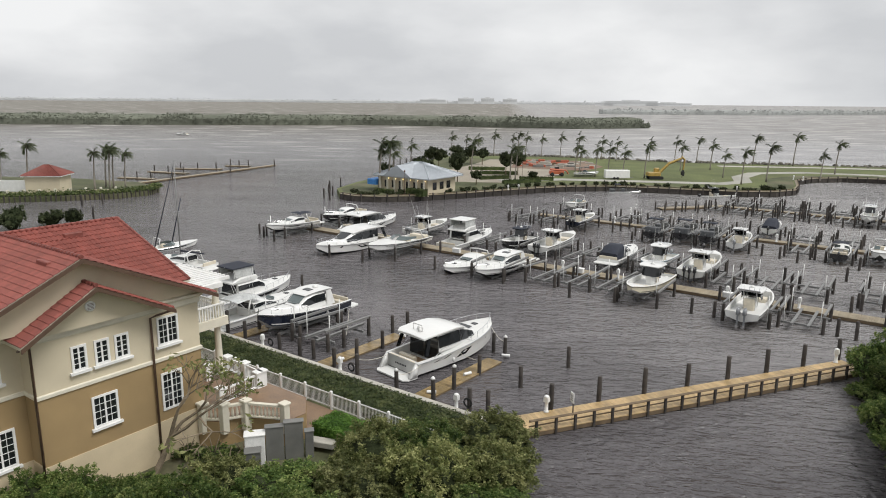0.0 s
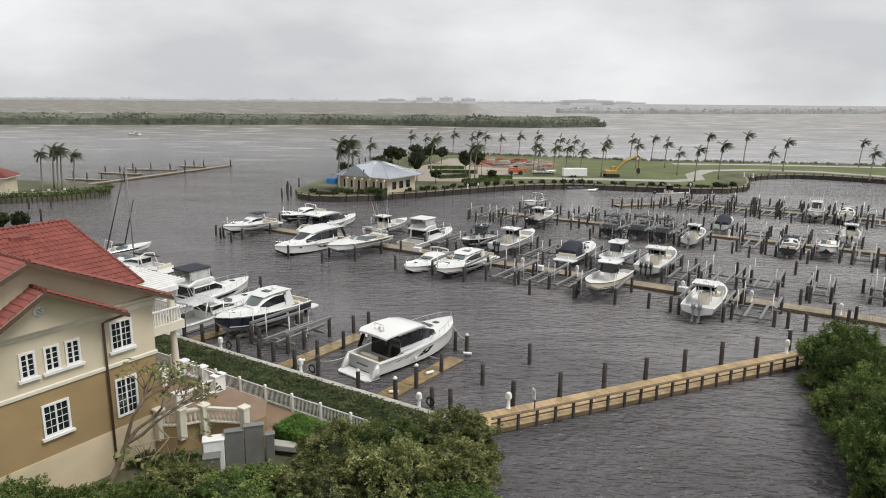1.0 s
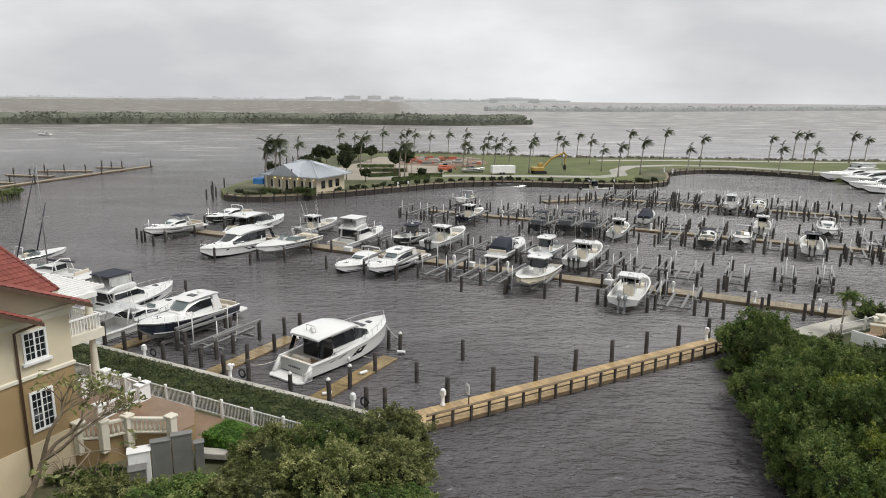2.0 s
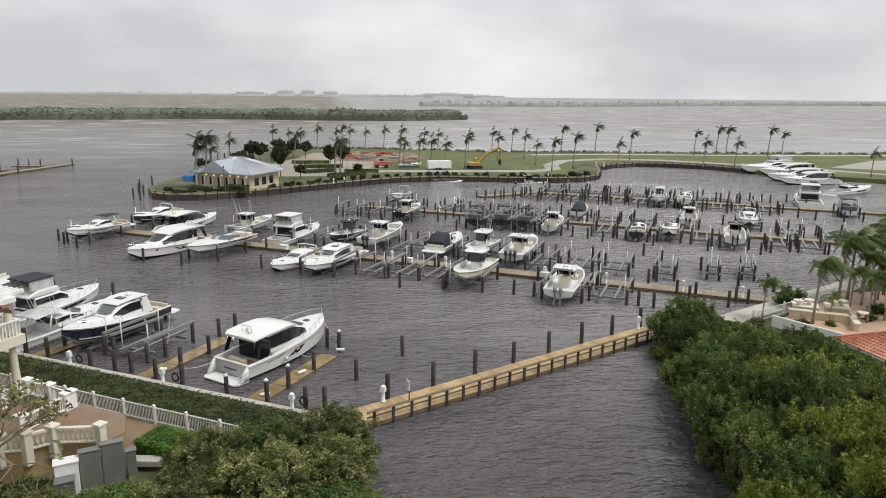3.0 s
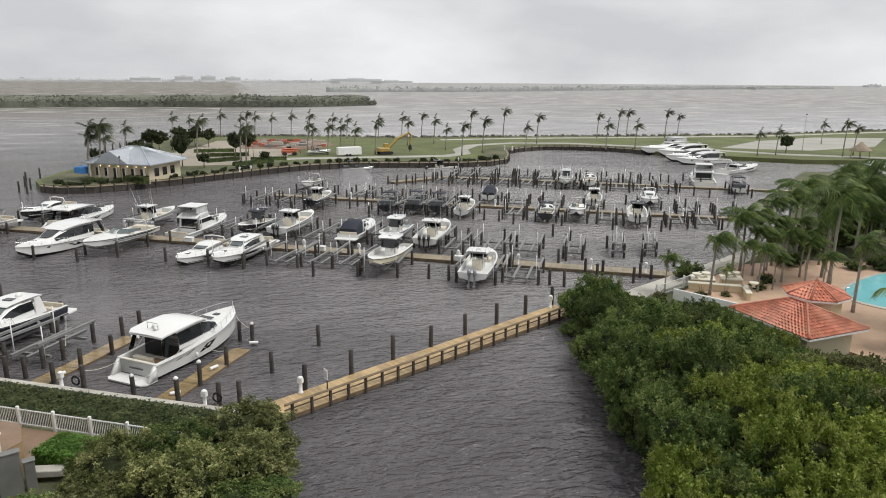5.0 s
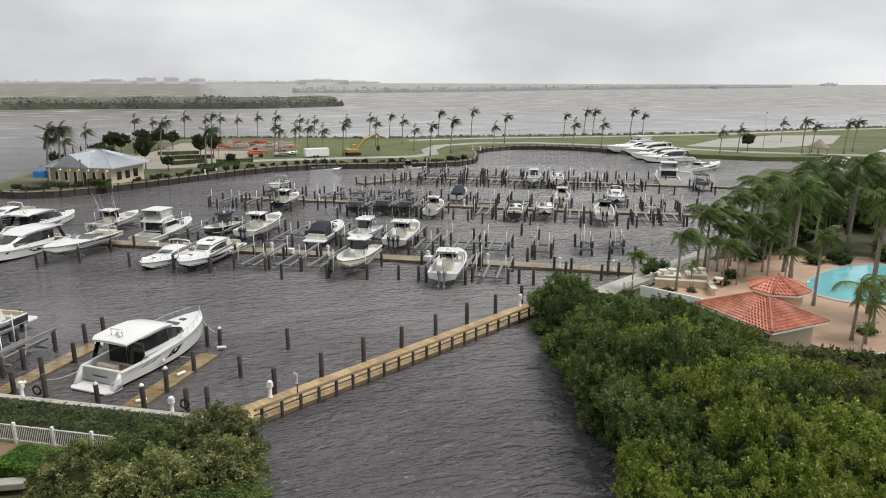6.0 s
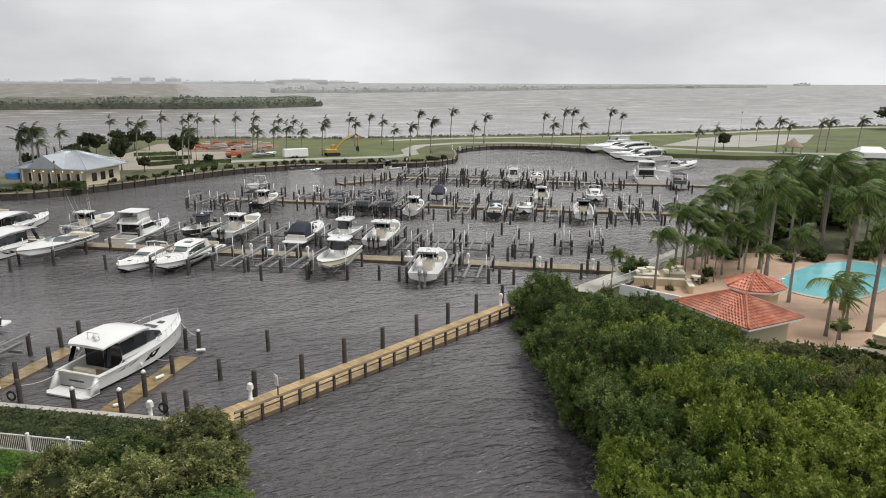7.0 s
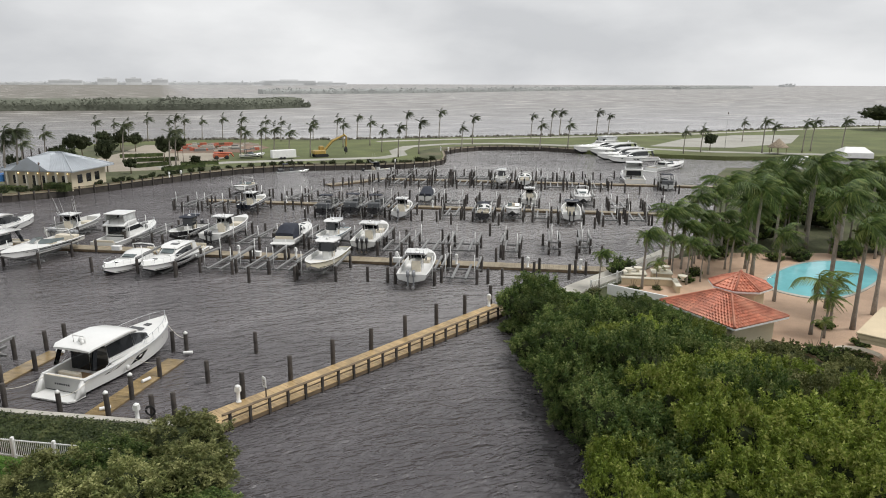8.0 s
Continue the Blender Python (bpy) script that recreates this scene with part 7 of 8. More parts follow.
strip("road", [(-2, 181), (15, 186), (38, 184.5), (56, 183), (63, 188), (66, 200), (74, 212), (90, 216.5), (108, 212), (124, 198.5), (138, 186), (156, 164), (190, 140)], 4.6, 1.26, ROADM, "pale curving road on the peninsula", "road")
strip("seaside_path", [(70, 234), (100, 234), (147, 228), (199, 224), (273, 231), (330, 228)], 4.0, 1.27, CONCRETE, "pale path behind the sea wall", "path")
slab("car_park", [(-14, 176), (2, 176), (10, 184), (16, 200), (19, 214), (20, 246), (-6, 246), (-12, 222), (-20, 200)], 0.9, 1.24, SAND, "pale sandy building plot and car park", "ground")
slab("building_plot", [(1, 216), (12, 213), (24, 211), (31, 224), (28, 245), (4, 248)], 1.0, 1.268, EARTH, "churned brown earth of the building plot", "ground")
slab("parking_lot", [(150, 186), (172, 172), (205, 178), (240, 205), (215, 214), (180, 205)], 0.9, 1.24, ROADM, "pale empty car park beyond the lawn", "car park")
slab("pavilion_garden", [(-38.8, 162), (-39, 158), (-36.2, 150), (-32.6, 147), (-27, 146.4), (-20.2, 149), (-10.3, 155), (-0.3, 162), (7.7, 167.5), (14, 181), (2, 175.8), (-14.2, 175.8), (-20.2, 200), (-12.2, 222.2), (-6.2, 246.2), (-20.5, 254), (-24.8, 236), (-28.6, 202), (-32, 188)], 0.9, 1.222, SCRUB, "scrubby garden round the pavilion", "ground")
bm = bmesh.new()
rr = random.Random(9)
for k in range(900):
    f = rr.random()
    base = [(-20, 263), (0, 266), (22, 263), (60, 248), (100, 244), (148, 237), (200, 232), (275, 241), (330, 237)]
    i = min(int(f * 8), 7)
    t = f * 8 - i
    x, y = base[i][0] + (base[i + 1][0] - base[i][0]) * t, base[i][1] + (base[i + 1][1] - base[i][1]) * t
    s = rr.uniform(0.4, 0.95)
    x, y, z = x + rr.gauss(0, 0.8), y + rr.gauss(-0.5, 1.0), rr.uniform(0.3, 1.5)
    a = rr.uniform(0, 3)
    c_, s_ = math.cos(a), math.sin(a)
    loft(bm, [[(x + (px_ * c_ - py_ * s_) * k_, y + (px_ * s_ + py_ * c_) * k_, z + h) for px_, py_ in ((-s, -s * .7), (s, -s * .6), (s * .8, s * .7), (-s * .9, s * .6))] for k_, h in ((1.0, -0.5), (1.1, 0.1), (0.6, 0.5))], cap=True)
tagged(part("sea_wall_rocks", bm, ROCK), "dark rock armour along the seaward shore", "rocks", "", "stuff")

# timber bulkhead with a low rail round the basin
EDGE = [(-37, 149), (-33, 146), (-27, 145.5), (-20, 148), (-10, 154), (0, 161), (8, 166.5), (16, 170.5), (26, 172.5), (36, 171), (46, 168.5), (56, 167), (64, 168), (70, 172), (74, 180), (79, 194), (86, 200), (95, 203), (105, 201), (115, 194), (121, 184)]
strip("verge", [(-31, 149), (-21, 151.6), (-11.6, 157.2), (-2, 164.2), (6, 169.6), (14.6, 173.8), (26, 176), (37, 174.4), (47, 172), (56, 170.6), (62, 171.4), (66.4, 174.4), (70.4, 182), (75.4, 196), (83.8, 203.2), (94.6, 206.6), (106.4, 204.4), (117.6, 196.6), (124.4, 185.4)], 6.4, 1.236, SCRUB, "rough scrubby verge along the bulkhead", "verge")
bulk = tagged(new("bulkhead"), "dark timber bulkhead with posts and a low rail", "bulkhead", "", "structure")
for a, b in zip(EDGE, EDGE[1:]):
    A, B = Vector((*a, 0)), Vector((*b, 0))
    d = (B - A).normalized()
    out = d.cross(Vector((0, 0, 1)))
    for z0, z1, o0, o1, mt, nm in ((-1.2, 1.19, 0.02, 0.14, PILE, "facing"), (1.21, 1.34, -0.5, 0.25, GREYPLANK, "cap_board"), (1.52, 1.63, 0.0, 0.10, TIMBER, "rail")):
        bm = bmesh.new()
        loft(bm, [[p + out * o0 + Vector((0, 0, z0)), p + out * o1 + Vector((0, 0, z0)), p + out * o1 + Vector((0, 0, z1)), p + out * o0 + Vector((0, 0, z1))] for p in (A, B)], cap=True)
        part(nm, bm, mt, bulk)
    n = int((B - A).length / 2.4)
    for k in range(n):
        p = A.lerp(B, (k + 0.5) / n) + out * 0.22
        part("post", PILE_MESH["mid"], None, bulk, "", pose(p.x, p.y, -0.05))
for x, y in ((-41, 150), (-40, 154), (-42, 158), (-43, 163), (-42, 170), (-39, 147.5)):
    q = MAR.inverted() @ Vector((x, y, 0))
    pile(q.x, q.y, "tall")
for k in range(8):
    for o in (0.0, 4.5):
        q = MAR.inverted() @ Vector((-37.5 + 1.5 * k + o, 226 + 3.6 * k - 0.4 * o, 0))
        pile(q.x, q.y, "tall", group="seaward pier piles")
for x, y in ((0.5, 161.2), (3.0, 163), (79, 196), (80.5, 193.5), (55, 168)):
    q = MAR.inverted() @ Vector((x, y, 0))
    pedestal(q.x, q.y, 1.2)


def hip_roof_house(m, w, d, wall_h, rise, over, walls, roofm, label, tiled, z=0.0, name="pavilion"):
    """A small house with a hipped roof; w along x, d along y."""
    top = thing(name, m, label, "pavilion")
    bm = bmesh.new()
    loft(bm, [[(-w / 2, -d / 2, zz), (w / 2, -d / 2, zz), (w / 2, d / 2, zz), (-w / 2, d / 2, zz)] for zz in (-0.3, wall_h)], cap=True)
    part("wall", bm, walls, top)
    a, b = w / 2 + over, d / 2 + over
    r = max(0.05, (w - d) / 2)
    zt = wall_h + rise
    planes = [((-a, -b, wall_h), (a, -b, wall_h), (r, 0, zt), (-r, 0, zt)), ((a, -b, wall_h), (a, b, wall_h), (r, 0, zt), (r, 0, zt)), ((a, b, wall_h), (-a, b, wall_h), (-r, 0, zt), (r, 0, zt)), ((-a, b, wall_h), (-a, -b, wall_h), (-r, 0, zt), (-r, 0, zt))]
    if tiled:
        rf = roof_of(top, planes, roofm, "", WHITE)
    else:
        bm = bmesh.new()
        for p in planes:
            pts = [Vector(q) for q in p]
            deck_plane(bm, pts if (pts[2] - pts[3]).length > 0.2 else pts[:3], 0.2)
        rf = part("roof", bm, roofm, top)
        for p in planes:
            A, B, C, D = (Vector(q) for q in p)
            n = int((B - A).length / 0.6)
            for k in range(1, n):
                e = A.lerp(B, k / n)
                t = D.lerp(C, k / n) if (C - D).length > 0.2 else D
                f = 1.0
                bm = bmesh.new()
                tube(bm, [e + Vector((0, 0, 0.03)), e.lerp(t, f) + Vector((0, 0, 0.03))], 0.035, 4)
                part("seam", bm, roofm, rf)
    for pa, pb in ((planes[0][0], planes[0][3]), (planes[0][1], planes[0][2]), (planes[2][0], planes[0][2]), (planes[2][1], planes[0][3]), (planes[0][3], planes[0][2])):
        bm = bmesh.new()
        A, B = Vector(pa) + Vector((0, 0, 0.08)), Vector(pb) + Vector((0, 0, 0.08))
        tube(bm, [A.lerp(B, k / 12) + Vector((0, 0, 0.012 * (k % 2))) for k in range(13)], 0.11, 6, 0.10)
        part("ridge_cap", bm, roofm, rf)
    return top


PAV = mar(-97.9, 124.9, 1.2) @ Matrix.Scale(1.1, 4)
club = hip_roof_house(PAV, 12.4, 9.6, 3.4, 2.6, 1.2, STUCCO, ROOF_G, "cream harbour pavilion with a grey metal hipped roof", False)
bm = bmesh.new()
loft(bm, [[(-4.4, y, 3.42), (3.0, y, 3.42), (-0.7, y, 5.75)] for y in (-6.3, -0.6)], cap=True)
part("front_gable", bm, ROOF_G, club)
for k in range(7):
    bm = bmesh.new()
    x = -5.8 + k * 1.93
    box(bm, x - 0.14, x + 0.14, -5.7, -5.42, -0.2, 3.4)
    part("pillar", bm, TRIM, club)
for k in range(6):
    bm = bmesh.new()
    x = -4.8 + k * 1.93
    box(bm, x - 0.45, x + 0.45, -4.85, -4.80, 0.1 if k == 2 else 0.9, 2.4)
    part("window", bm, GLASS, club)
    bm = bmesh.new()
    lathe(bm, [(0.02, 0), (0.09, 0.05), (0.09, 0.15), (0.02, 0.2)], 8, (x + 0.8, -5.0, 2.7))
    part("porch_lamp", bm, LAMPGLOW, club, "warm glowing porch lamp")
for x in (6.25,):
    for k in range(3):
        bm = bmesh.new()
        box(bm, 6.20, 6.25, -3.2 + 2.4 * k, -1.9 + 2.4 * k, 0.9, 2.4)
        part("window", bm, GLASS, club)
bm = bmesh.new()
rbox(bm, -9.6, -6.9, -5.6, -2.5, 1.2, 2.4, 0.2)
tagged(part("blue_awning", bm, BLUE, m=PAV), "blue tarpaulin stall cover beside the pavilion", "awning")
bm = bmesh.new()
rbox(bm, -9.2, -6.9, -2.4, 3.5, -0.1, 2.6, 0.1)
tagged(part("white_shed", bm, WHITE, m=PAV), "white shed behind the blue stall", "shed")
hedge_box(-95.4, -90.6, 117.0, 119.0, 1.2, 2.6, HEDGE, "dark hedge in front of the pavilion", 1500, 0.2, 5)
hedge_box(-104, -99, 116.4, 117.6, 1.2, 2.0, HEDGE, "low dark hedge in front of the pavilion", 900, 0.2, 6)

for k in range(3):
    crown_mesh("t%d" % k, FROND_D, 60 + k, 120, 17, 0.24)


def round_tree(x, y, h, r, k, label="dark round-crowned tree on the peninsula"):
    top = thing("shade_tree", pose(x, y, 1.2, 0, 0, 70 * k), label, "tree", "peninsula trees")
    bm = bmesh.new()
    tube(bm, [(0, 0, -0.2), (0.05, 0, h * 0.3), (0.0, 0.05, h * 0.55)], 0.16, 6, 0.09)
    for a in (0.3, 2.2, 4.4):
        tube(bm, [(0, 0, h * 0.42), (r * 0.4 * math.cos(a), r * 0.4 * math.sin(a), h * 0.66)], 0.07, 5, 0.03)
    part("trunk", bm, BRANCH, top)
    mm = pose(0, 0, h * 0.38) @ Matrix.Diagonal((r / 2.6, r / 2.6, h * 0.62 / 3.4, 1))
    part("crown", CROWNS["t%d" % (k % 3)], None, top, "", mm)
    # dark core, painted as the shade within the crown
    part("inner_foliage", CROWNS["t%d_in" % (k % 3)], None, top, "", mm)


for k, (x, y, h, r) in enumerate(((-12.6, 175.6, 7.8, 2.6), (-20.5, 206, 7.0, 3.0), (-12, 226, 6.2, 2.8), (-16.5, 229, 6.0, 2.8), (-8.0, 225, 5.5, 2.4), (-0.2, 191.4, 6.8, 2.3), (3.2, 194.9, 6.6, 2.4), (-24, 216, 6.0, 2.4), (159, 168, 5.2, 2.2), (-27, 168, 4.2, 2.0), (-31, 176, 4.6, 2.2), (-7.5, 171, 3.6, 1.7), (-22, 186, 5.0, 2.4), (-25, 194, 5.2, 2.4), (7, 181, 2.6, 1.5), (300, 215, 11, 9), (316, 212, 13, 11), (330, 216, 12, 10))):
    round_tree(x, y, h, r, k)
vr = random.Random(21)
for a_, b_ in zip(EDGE[:13], EDGE[1:14]):
    n_ = max(2, int(math.dist(a_, b_) / 2.2))
    for k in range(n_):
        f = (k + vr.random()) / n_
        x_, y_ = a_[0] + (b_[0] - a_[0]) * f, a_[1] + (b_[1] - a_[1]) * f
        d_ = Vector((b_[0] - a_[0], b_[1] - a_[1], 0)).normalized().cross(Vector((0, 0, -1))) * vr.uniform(2.0, 4.5)
        q = MAR.inverted() @ (Vector((x_, y_, 0)) + d_)
        bush(q.x, q.y, vr.uniform(0.7, 1.3), vr.uniform(1.8, 2.5), "t%d" % vr.randrange(3), "low dark shrub along the bulkhead verge", z0=0.75)
for x, y, l_, a in ((-3, 184, 9, 25), (8, 183, 9, 5), (-2, 196, 10, 0), (-6, 208, 11, 0), (4, 176.5, 11, 30)):
    hb = thing("hedge", pose(x, y, 1.2, 0, 0, a), "low clipped dark hedge on the peninsula", "hedge", "peninsula hedges")
    rng = random.Random(int(l_ * 10 + x))
    bm = bmesh.new()
    loft(bm, [[(u, -0.7, 0), (u, -0.6, 0.8 + rng.uniform(-.1, .1)), (u, 0.6, 0.85 + rng.uniform(-.1, .1)), (u, 0.7, 0)] for u in [-l_ / 2 + l_ * k / 8 for k in range(9)]], cap=True)
    part("inner_foliage", bm, HEDGE, hb)
    bm = bmesh.new()
    for _ in range(700):
        leaves(bm, (rng.uniform(-l_ / 2, l_ / 2), rng.uniform(-0.6, 0.6), rng.uniform(0.6, 0.9)), (0.1, 0.1, 0.1), 1, 0.25, rng)
    raw_part("leaves", bm, HEDGE, hb)["kind"] = "stuff"


def excavator(m):
    top = thing("excavator", m, "yellow tracked excavator with a raised folded arm", "excavator")
    for sy in (-1, 1):
        bm = bmesh.new()
        loft(bm, [[(x, sy * 1.2 + dy, z) for x, z in ((-2.0, 0.45), (-1.7, 0.05), (1.7, 0.05), (2.0, 0.45), (1.7, 0.85), (-1.7, 0.85))] for dy in (-0.3, 0.3)], cap=True)
        part("track", bm, RUBBER, top)
    bm = bmesh.new()
    rbox(bm, -2.2, 1.2, -1.3, 1.3, 0.95, 1.9, 0.15)
    body = part("body", bm, YELLOW, top)
    bm = bmesh.new()
    rbox(bm, -0.1, 1.3, 0.3, 1.3, 1.904, 3.0, 0.15)
    c = part("cab", bm, YELLOW, top)
    bm = bmesh.new()
    box(bm, 0.0, 1.305, 0.4, 1.308, 2.2, 2.85)
    part("cab_window", bm, GLASS, c)
    for nm, pts, r0, r1 in (("boom", ((1.0, -0.2, 1.7), (3.6, -0.2, 4.3), (7.4, -0.2, 5.9)), 0.42, 0.28), ("stick", ((7.0, -0.2, 6.1), (7.9, -0.2, 5.4), (7.7, -0.2, 2.6)), 0.30, 0.2), ("ram", ((3.0, -0.2, 4.6), (6.0, -0.2, 6.2)), 0.09, 0.09)):
        bm = bmesh.new()
        tube(bm, pts, r0, 4, r1)
        part(nm, bm, YELLOW if nm != "ram" else CHROME, top)
    bm = bmesh.new()
    loft(bm, [[(7.7 + a, y, z) for a, z in ((0, 2.6), (-0.5, 1.9), (-0.4, 1.2), (0.2, 0.9), (0.3, 1.8))] for y in (-0.6, 0.3)], cap=True)
    part("bucket", bm, RUBBER, top)


excavator(pose(40.6, 191.4, 1.2, 0, 0, 8))
tele = thing("telehandler", pose(14.2, 195, 1.2, 0, 0, 5), "orange telehandler with its boom lowered", "telehandler")
bm = bmesh.new()
rbox(bm, -2.1, 1.9, -1.0, 1.0, 0.6, 1.5, 0.1)
part("body", bm, ORANGE, tele)
bm = bmesh.new()
rbox(bm, -0.6, 0.6, 0.0, 1.0, 1.504, 2.5, 0.1)
part("cab", bm, GLASS, tele)
bm = bmesh.new()
tube(bm, [(-2.0, -0.4, 1.9), (2.6, -0.4, 1.6), (3.2, -0.4, 0.6)], 0.25, 4, 0.2)
part("boom", bm, ORANGE, tele)
for sx in (-1.4, 1.3):
    for sy in (-1, 1):
        bm = bmesh.new()
        lathe(bm, [(0.3, -0.2), (0.55, -0.16), (0.55, 0.16), (0.3, 0.2)], 12)
        part("wheel", bm, RUBBER, tele, "", pose(sx, sy * 1.05, 0.55, 90, 0, 0))
trail = thing("box_trailer", pose(30, 189.4, 1.2, 0, 0, 6), "white enclosed box trailer on two axles", "trailer")
bm = bmesh.new()
rbox(bm, -3.3, 3.3, -1.1, 1.1, 0.45, 2.5, 0.08)
part("box", bm, WHITE, trail)
for sx in (-0.9, 0.0):
    for sy in (-1, 1):
        bm = bmesh.new()
        lathe(bm, [(0.18, -0.12), (0.36, -0.1), (0.36, 0.1), (0.18, 0.12)], 12)
        part("wheel", bm, RUBBER, trail, "", pose(sx, sy * 1.17, 0.36, 90, 0, 0))
bm = bmesh.new()
tube(bm, [(3.3, 0, 0.5), (4.5, 0, 0.45)], 0.07, 5)
part("drawbar", bm, ALU, trail)
make_boat("parked_boat", pose(19.0, 193.6, 1.55, 0, 0, -82), 6.8, 2.3, "runabout", "white runabout parked on land beside the trailer", free=0.95, canvas=CANVAS_N)
rng = random.Random(77)
for k in range(58):
    bm = bmesh.new()
    w_, h_ = rng.uniform(0.8, 3.6), rng.uniform(0.2, 0.9)
    rbox(bm, -w_ / 2, w_ / 2, -0.5, 0.5, 0, h_, 0.05)
    mt = rng.choice((REDDIRT, REDDIRT, TIMBER, CONCRETE, CONCRETE, METALBOX))
    tagged(part("site_pallet", bm, mt, m=pose(rng.uniform(2, 28), rng.uniform(217, 243), 1.262, 0, 0, rng.uniform(-20, 20))), "stacked building material on the sandy plot", "building material", "building materials")

# street lamps and posts of the peninsula
for x, y, h in ((-22.5, 149.8, 5.0), (4.2, 183, 4.5), (49.0, 196, 5.0), (168, 171, 11.0)):
    lp = thing("lamp_post", pose(x, y, 1.2), "slim dark lamp post", "lamp post", "lamp posts")
    bm = bmesh.new()
    tube(bm, [(0, 0, -0.1), (0, 0, h)], 0.07, 6, 0.045)
    part("pole", bm, GUTTER if h < 8 else ALU, lp)
    bm = bmesh.new()
    lathe(bm, [(0.05, 0), (0.18, 0.15), (0.16, 0.42), (0.04, 0.52)], 8, (0, 0, h))
    part("lantern", bm, GUTTER, lp)

# ---------------------------------------------------------------- left point with its small house and pier
slab("ground", [(-150, 120), (-106, 132.5), (-96, 136.5), (-86, 141.5), (-81.5, 148), (-82, 154), (-92, 163), (-112, 168), (-170, 170)], -1.5, 1.1, SCRUB, "small planted point with a timber bulkhead", "ground")
ps = [(-106, 132.5), (-96, 136.5), (-86, 141.5), (-81.5, 148), (-82, 154)]
for a, b in zip(ps, ps[1:]):
    A, B = Vector((*a, 0)), Vector((*b, 0))
    n = int((B - A).length / 0.9)
    for k in range(n):
        p = MAR.inverted() @ (A.lerp(B, k / n))
        pile(p.x, p.y, "short", group="bulkhead piles")
hedge = thing("hedge", pose(0, 0, 0), "dark shrubs along the point's bulkhead", "hedge")
rng = random.Random(4)
bm = bmesh.new()
for a, b in zip(ps, ps[1:]):
    for k in range(9):
        f = k / 9
        leaves(bm, (a[0] + (b[0] - a[0]) * f - 0.8, a[1] + (b[1] - a[1]) * f + 1.2, 1.3), (1.3, 1.3, 0.9), 130, 0.28, rng)
raw_part("leaves", bm, HEDGE, hedge)["kind"] = "stuff"
hip_roof_house(pose(-101.6, 142.6, 1.1, 0, 0, 12), 7.2, 6.0, 3.9, 2.1, 0.6, STUCCO, ROOF, "small cream gatehouse with a red hipped roof", True, name="gatehouse")
bm = bmesh.new()
box(bm, -118, -106.5, 142.0, 142.3, 1.0, 3.6)
tagged(part("screen_wall", bm, WHITE), "white screen wall beside the gatehouse", "wall", "", "structure")
gm = thing("garden_wall", pose(-95, 140.2, 1.1, 0, 0, 26), "low cream garden wall with square piers", "wall")
bm = bmesh.new()
box(bm, -12, 9, -0.12, 0.12, 0, 0.8)
part("wall", bm, STUCCO, gm)
for k in range(8):
    bm = bmesh.new()
    rbox(bm, -12 + k * 3 - 0.25, -12 + k * 3 + 0.25, -0.25, 0.25, -0.2, 1.3, 0.05)
    part("pier", bm, TRIM, gm)
for a, b in (((-95, 166), (-76.6, 219.8)), ((-92.5, 190.5), (-106, 194.2)), ((-88, 204.4), (-102.5, 203.6)), ((-83, 214.5), (-91, 215.3)), ((-95, 176), (-106, 178))):
    A, B = Vector((*a, 0)), Vector((*b, 0))
    mm = Matrix.Translation(A) @ Matrix.Rotation(math.atan2(-(B - A).x, (B - A).y), 4, "Z")
    dock("floating_pier", mm, (B - A).length, 2.0, GREYPLANK, "low grey floating pier awash in the bay", 0.5)
    for f in (0.2, 0.6, 0.97):
        q = MAR.inverted() @ (A.lerp(B, f) + Vector((1.2, 0, 0)))
        pile(q.x, q.y, "tall")
for x, y in ((-86.6, 131), (-75.4, 117), (-84, 134)):
    q = MAR.inverted() @ Vector((x, y, 0))
    pile(q.x, q.y, "tall")
for x, y, r in ((-83, 106, 2.4), (-79, 110.5, 2.4), (-87, 104, 2.6), (-75.5, 111.5, 1.6)):
    q = MAR.inverted() @ Vector((x, y, 0))
    bush(q.x, q.y, r, 3.2, "t1", "dark mangrove clump in shallow water", z0=-0.2)
# sailing boats behind the house
sb = make_boat("sailing_yacht", pose(-38.5, 83.9, -0.4, 0, 0, 70), 10.5, 3.2, "express", "white sailing yacht with a furled dark sail", free=1.1)
bm = bmesh.new()
tube(bm, [(0, 5.2, 1.0), (0, 5.2, 14.2)], 0.09, 8, 0.06)
part("mast", bm, ALU, sb)
bm = bmesh.new()
tube(bm, [(-1.0, 5.2, 7.6), (1.0, 5.2, 7.6)], 0.04, 6)
part("spreader", bm, ALU, sb)
bm = bmesh.new()
tube(bm, [(0, 5.25, 13.9), (0, 10.2, 1.6)], 0.03, 6, 0.09)
part("furled_sail", bm, CANVAS_N, sb)
bm = bmesh.new()
tube(bm, [(0, 5.1, 2.3), (0, 1.0, 2.3)], 0.13, 8, 0.09)
part("boom", bm, CANVAS_N, sb)
sb2 = make_boat("sailing_skiff", pose(-52, 92, -0.4, 0, 0, -40), 8.0, 2.6, "runabout", "white skiff with a raked dark mast", free=1.0)
bm = bmesh.new()
tube(bm, [(0, 4.0, 1.0), (1.2, 5.4, 8.0)], 0.10, 8, 0.06)
part("mast", bm, CANVAS_N, sb2)
make_boat("anchored_boat", pose(-190, 395, -0.3, 0, 0, 80), 8.0, 2.6, "express", "small white boat anchored on the bay", free=1.1)

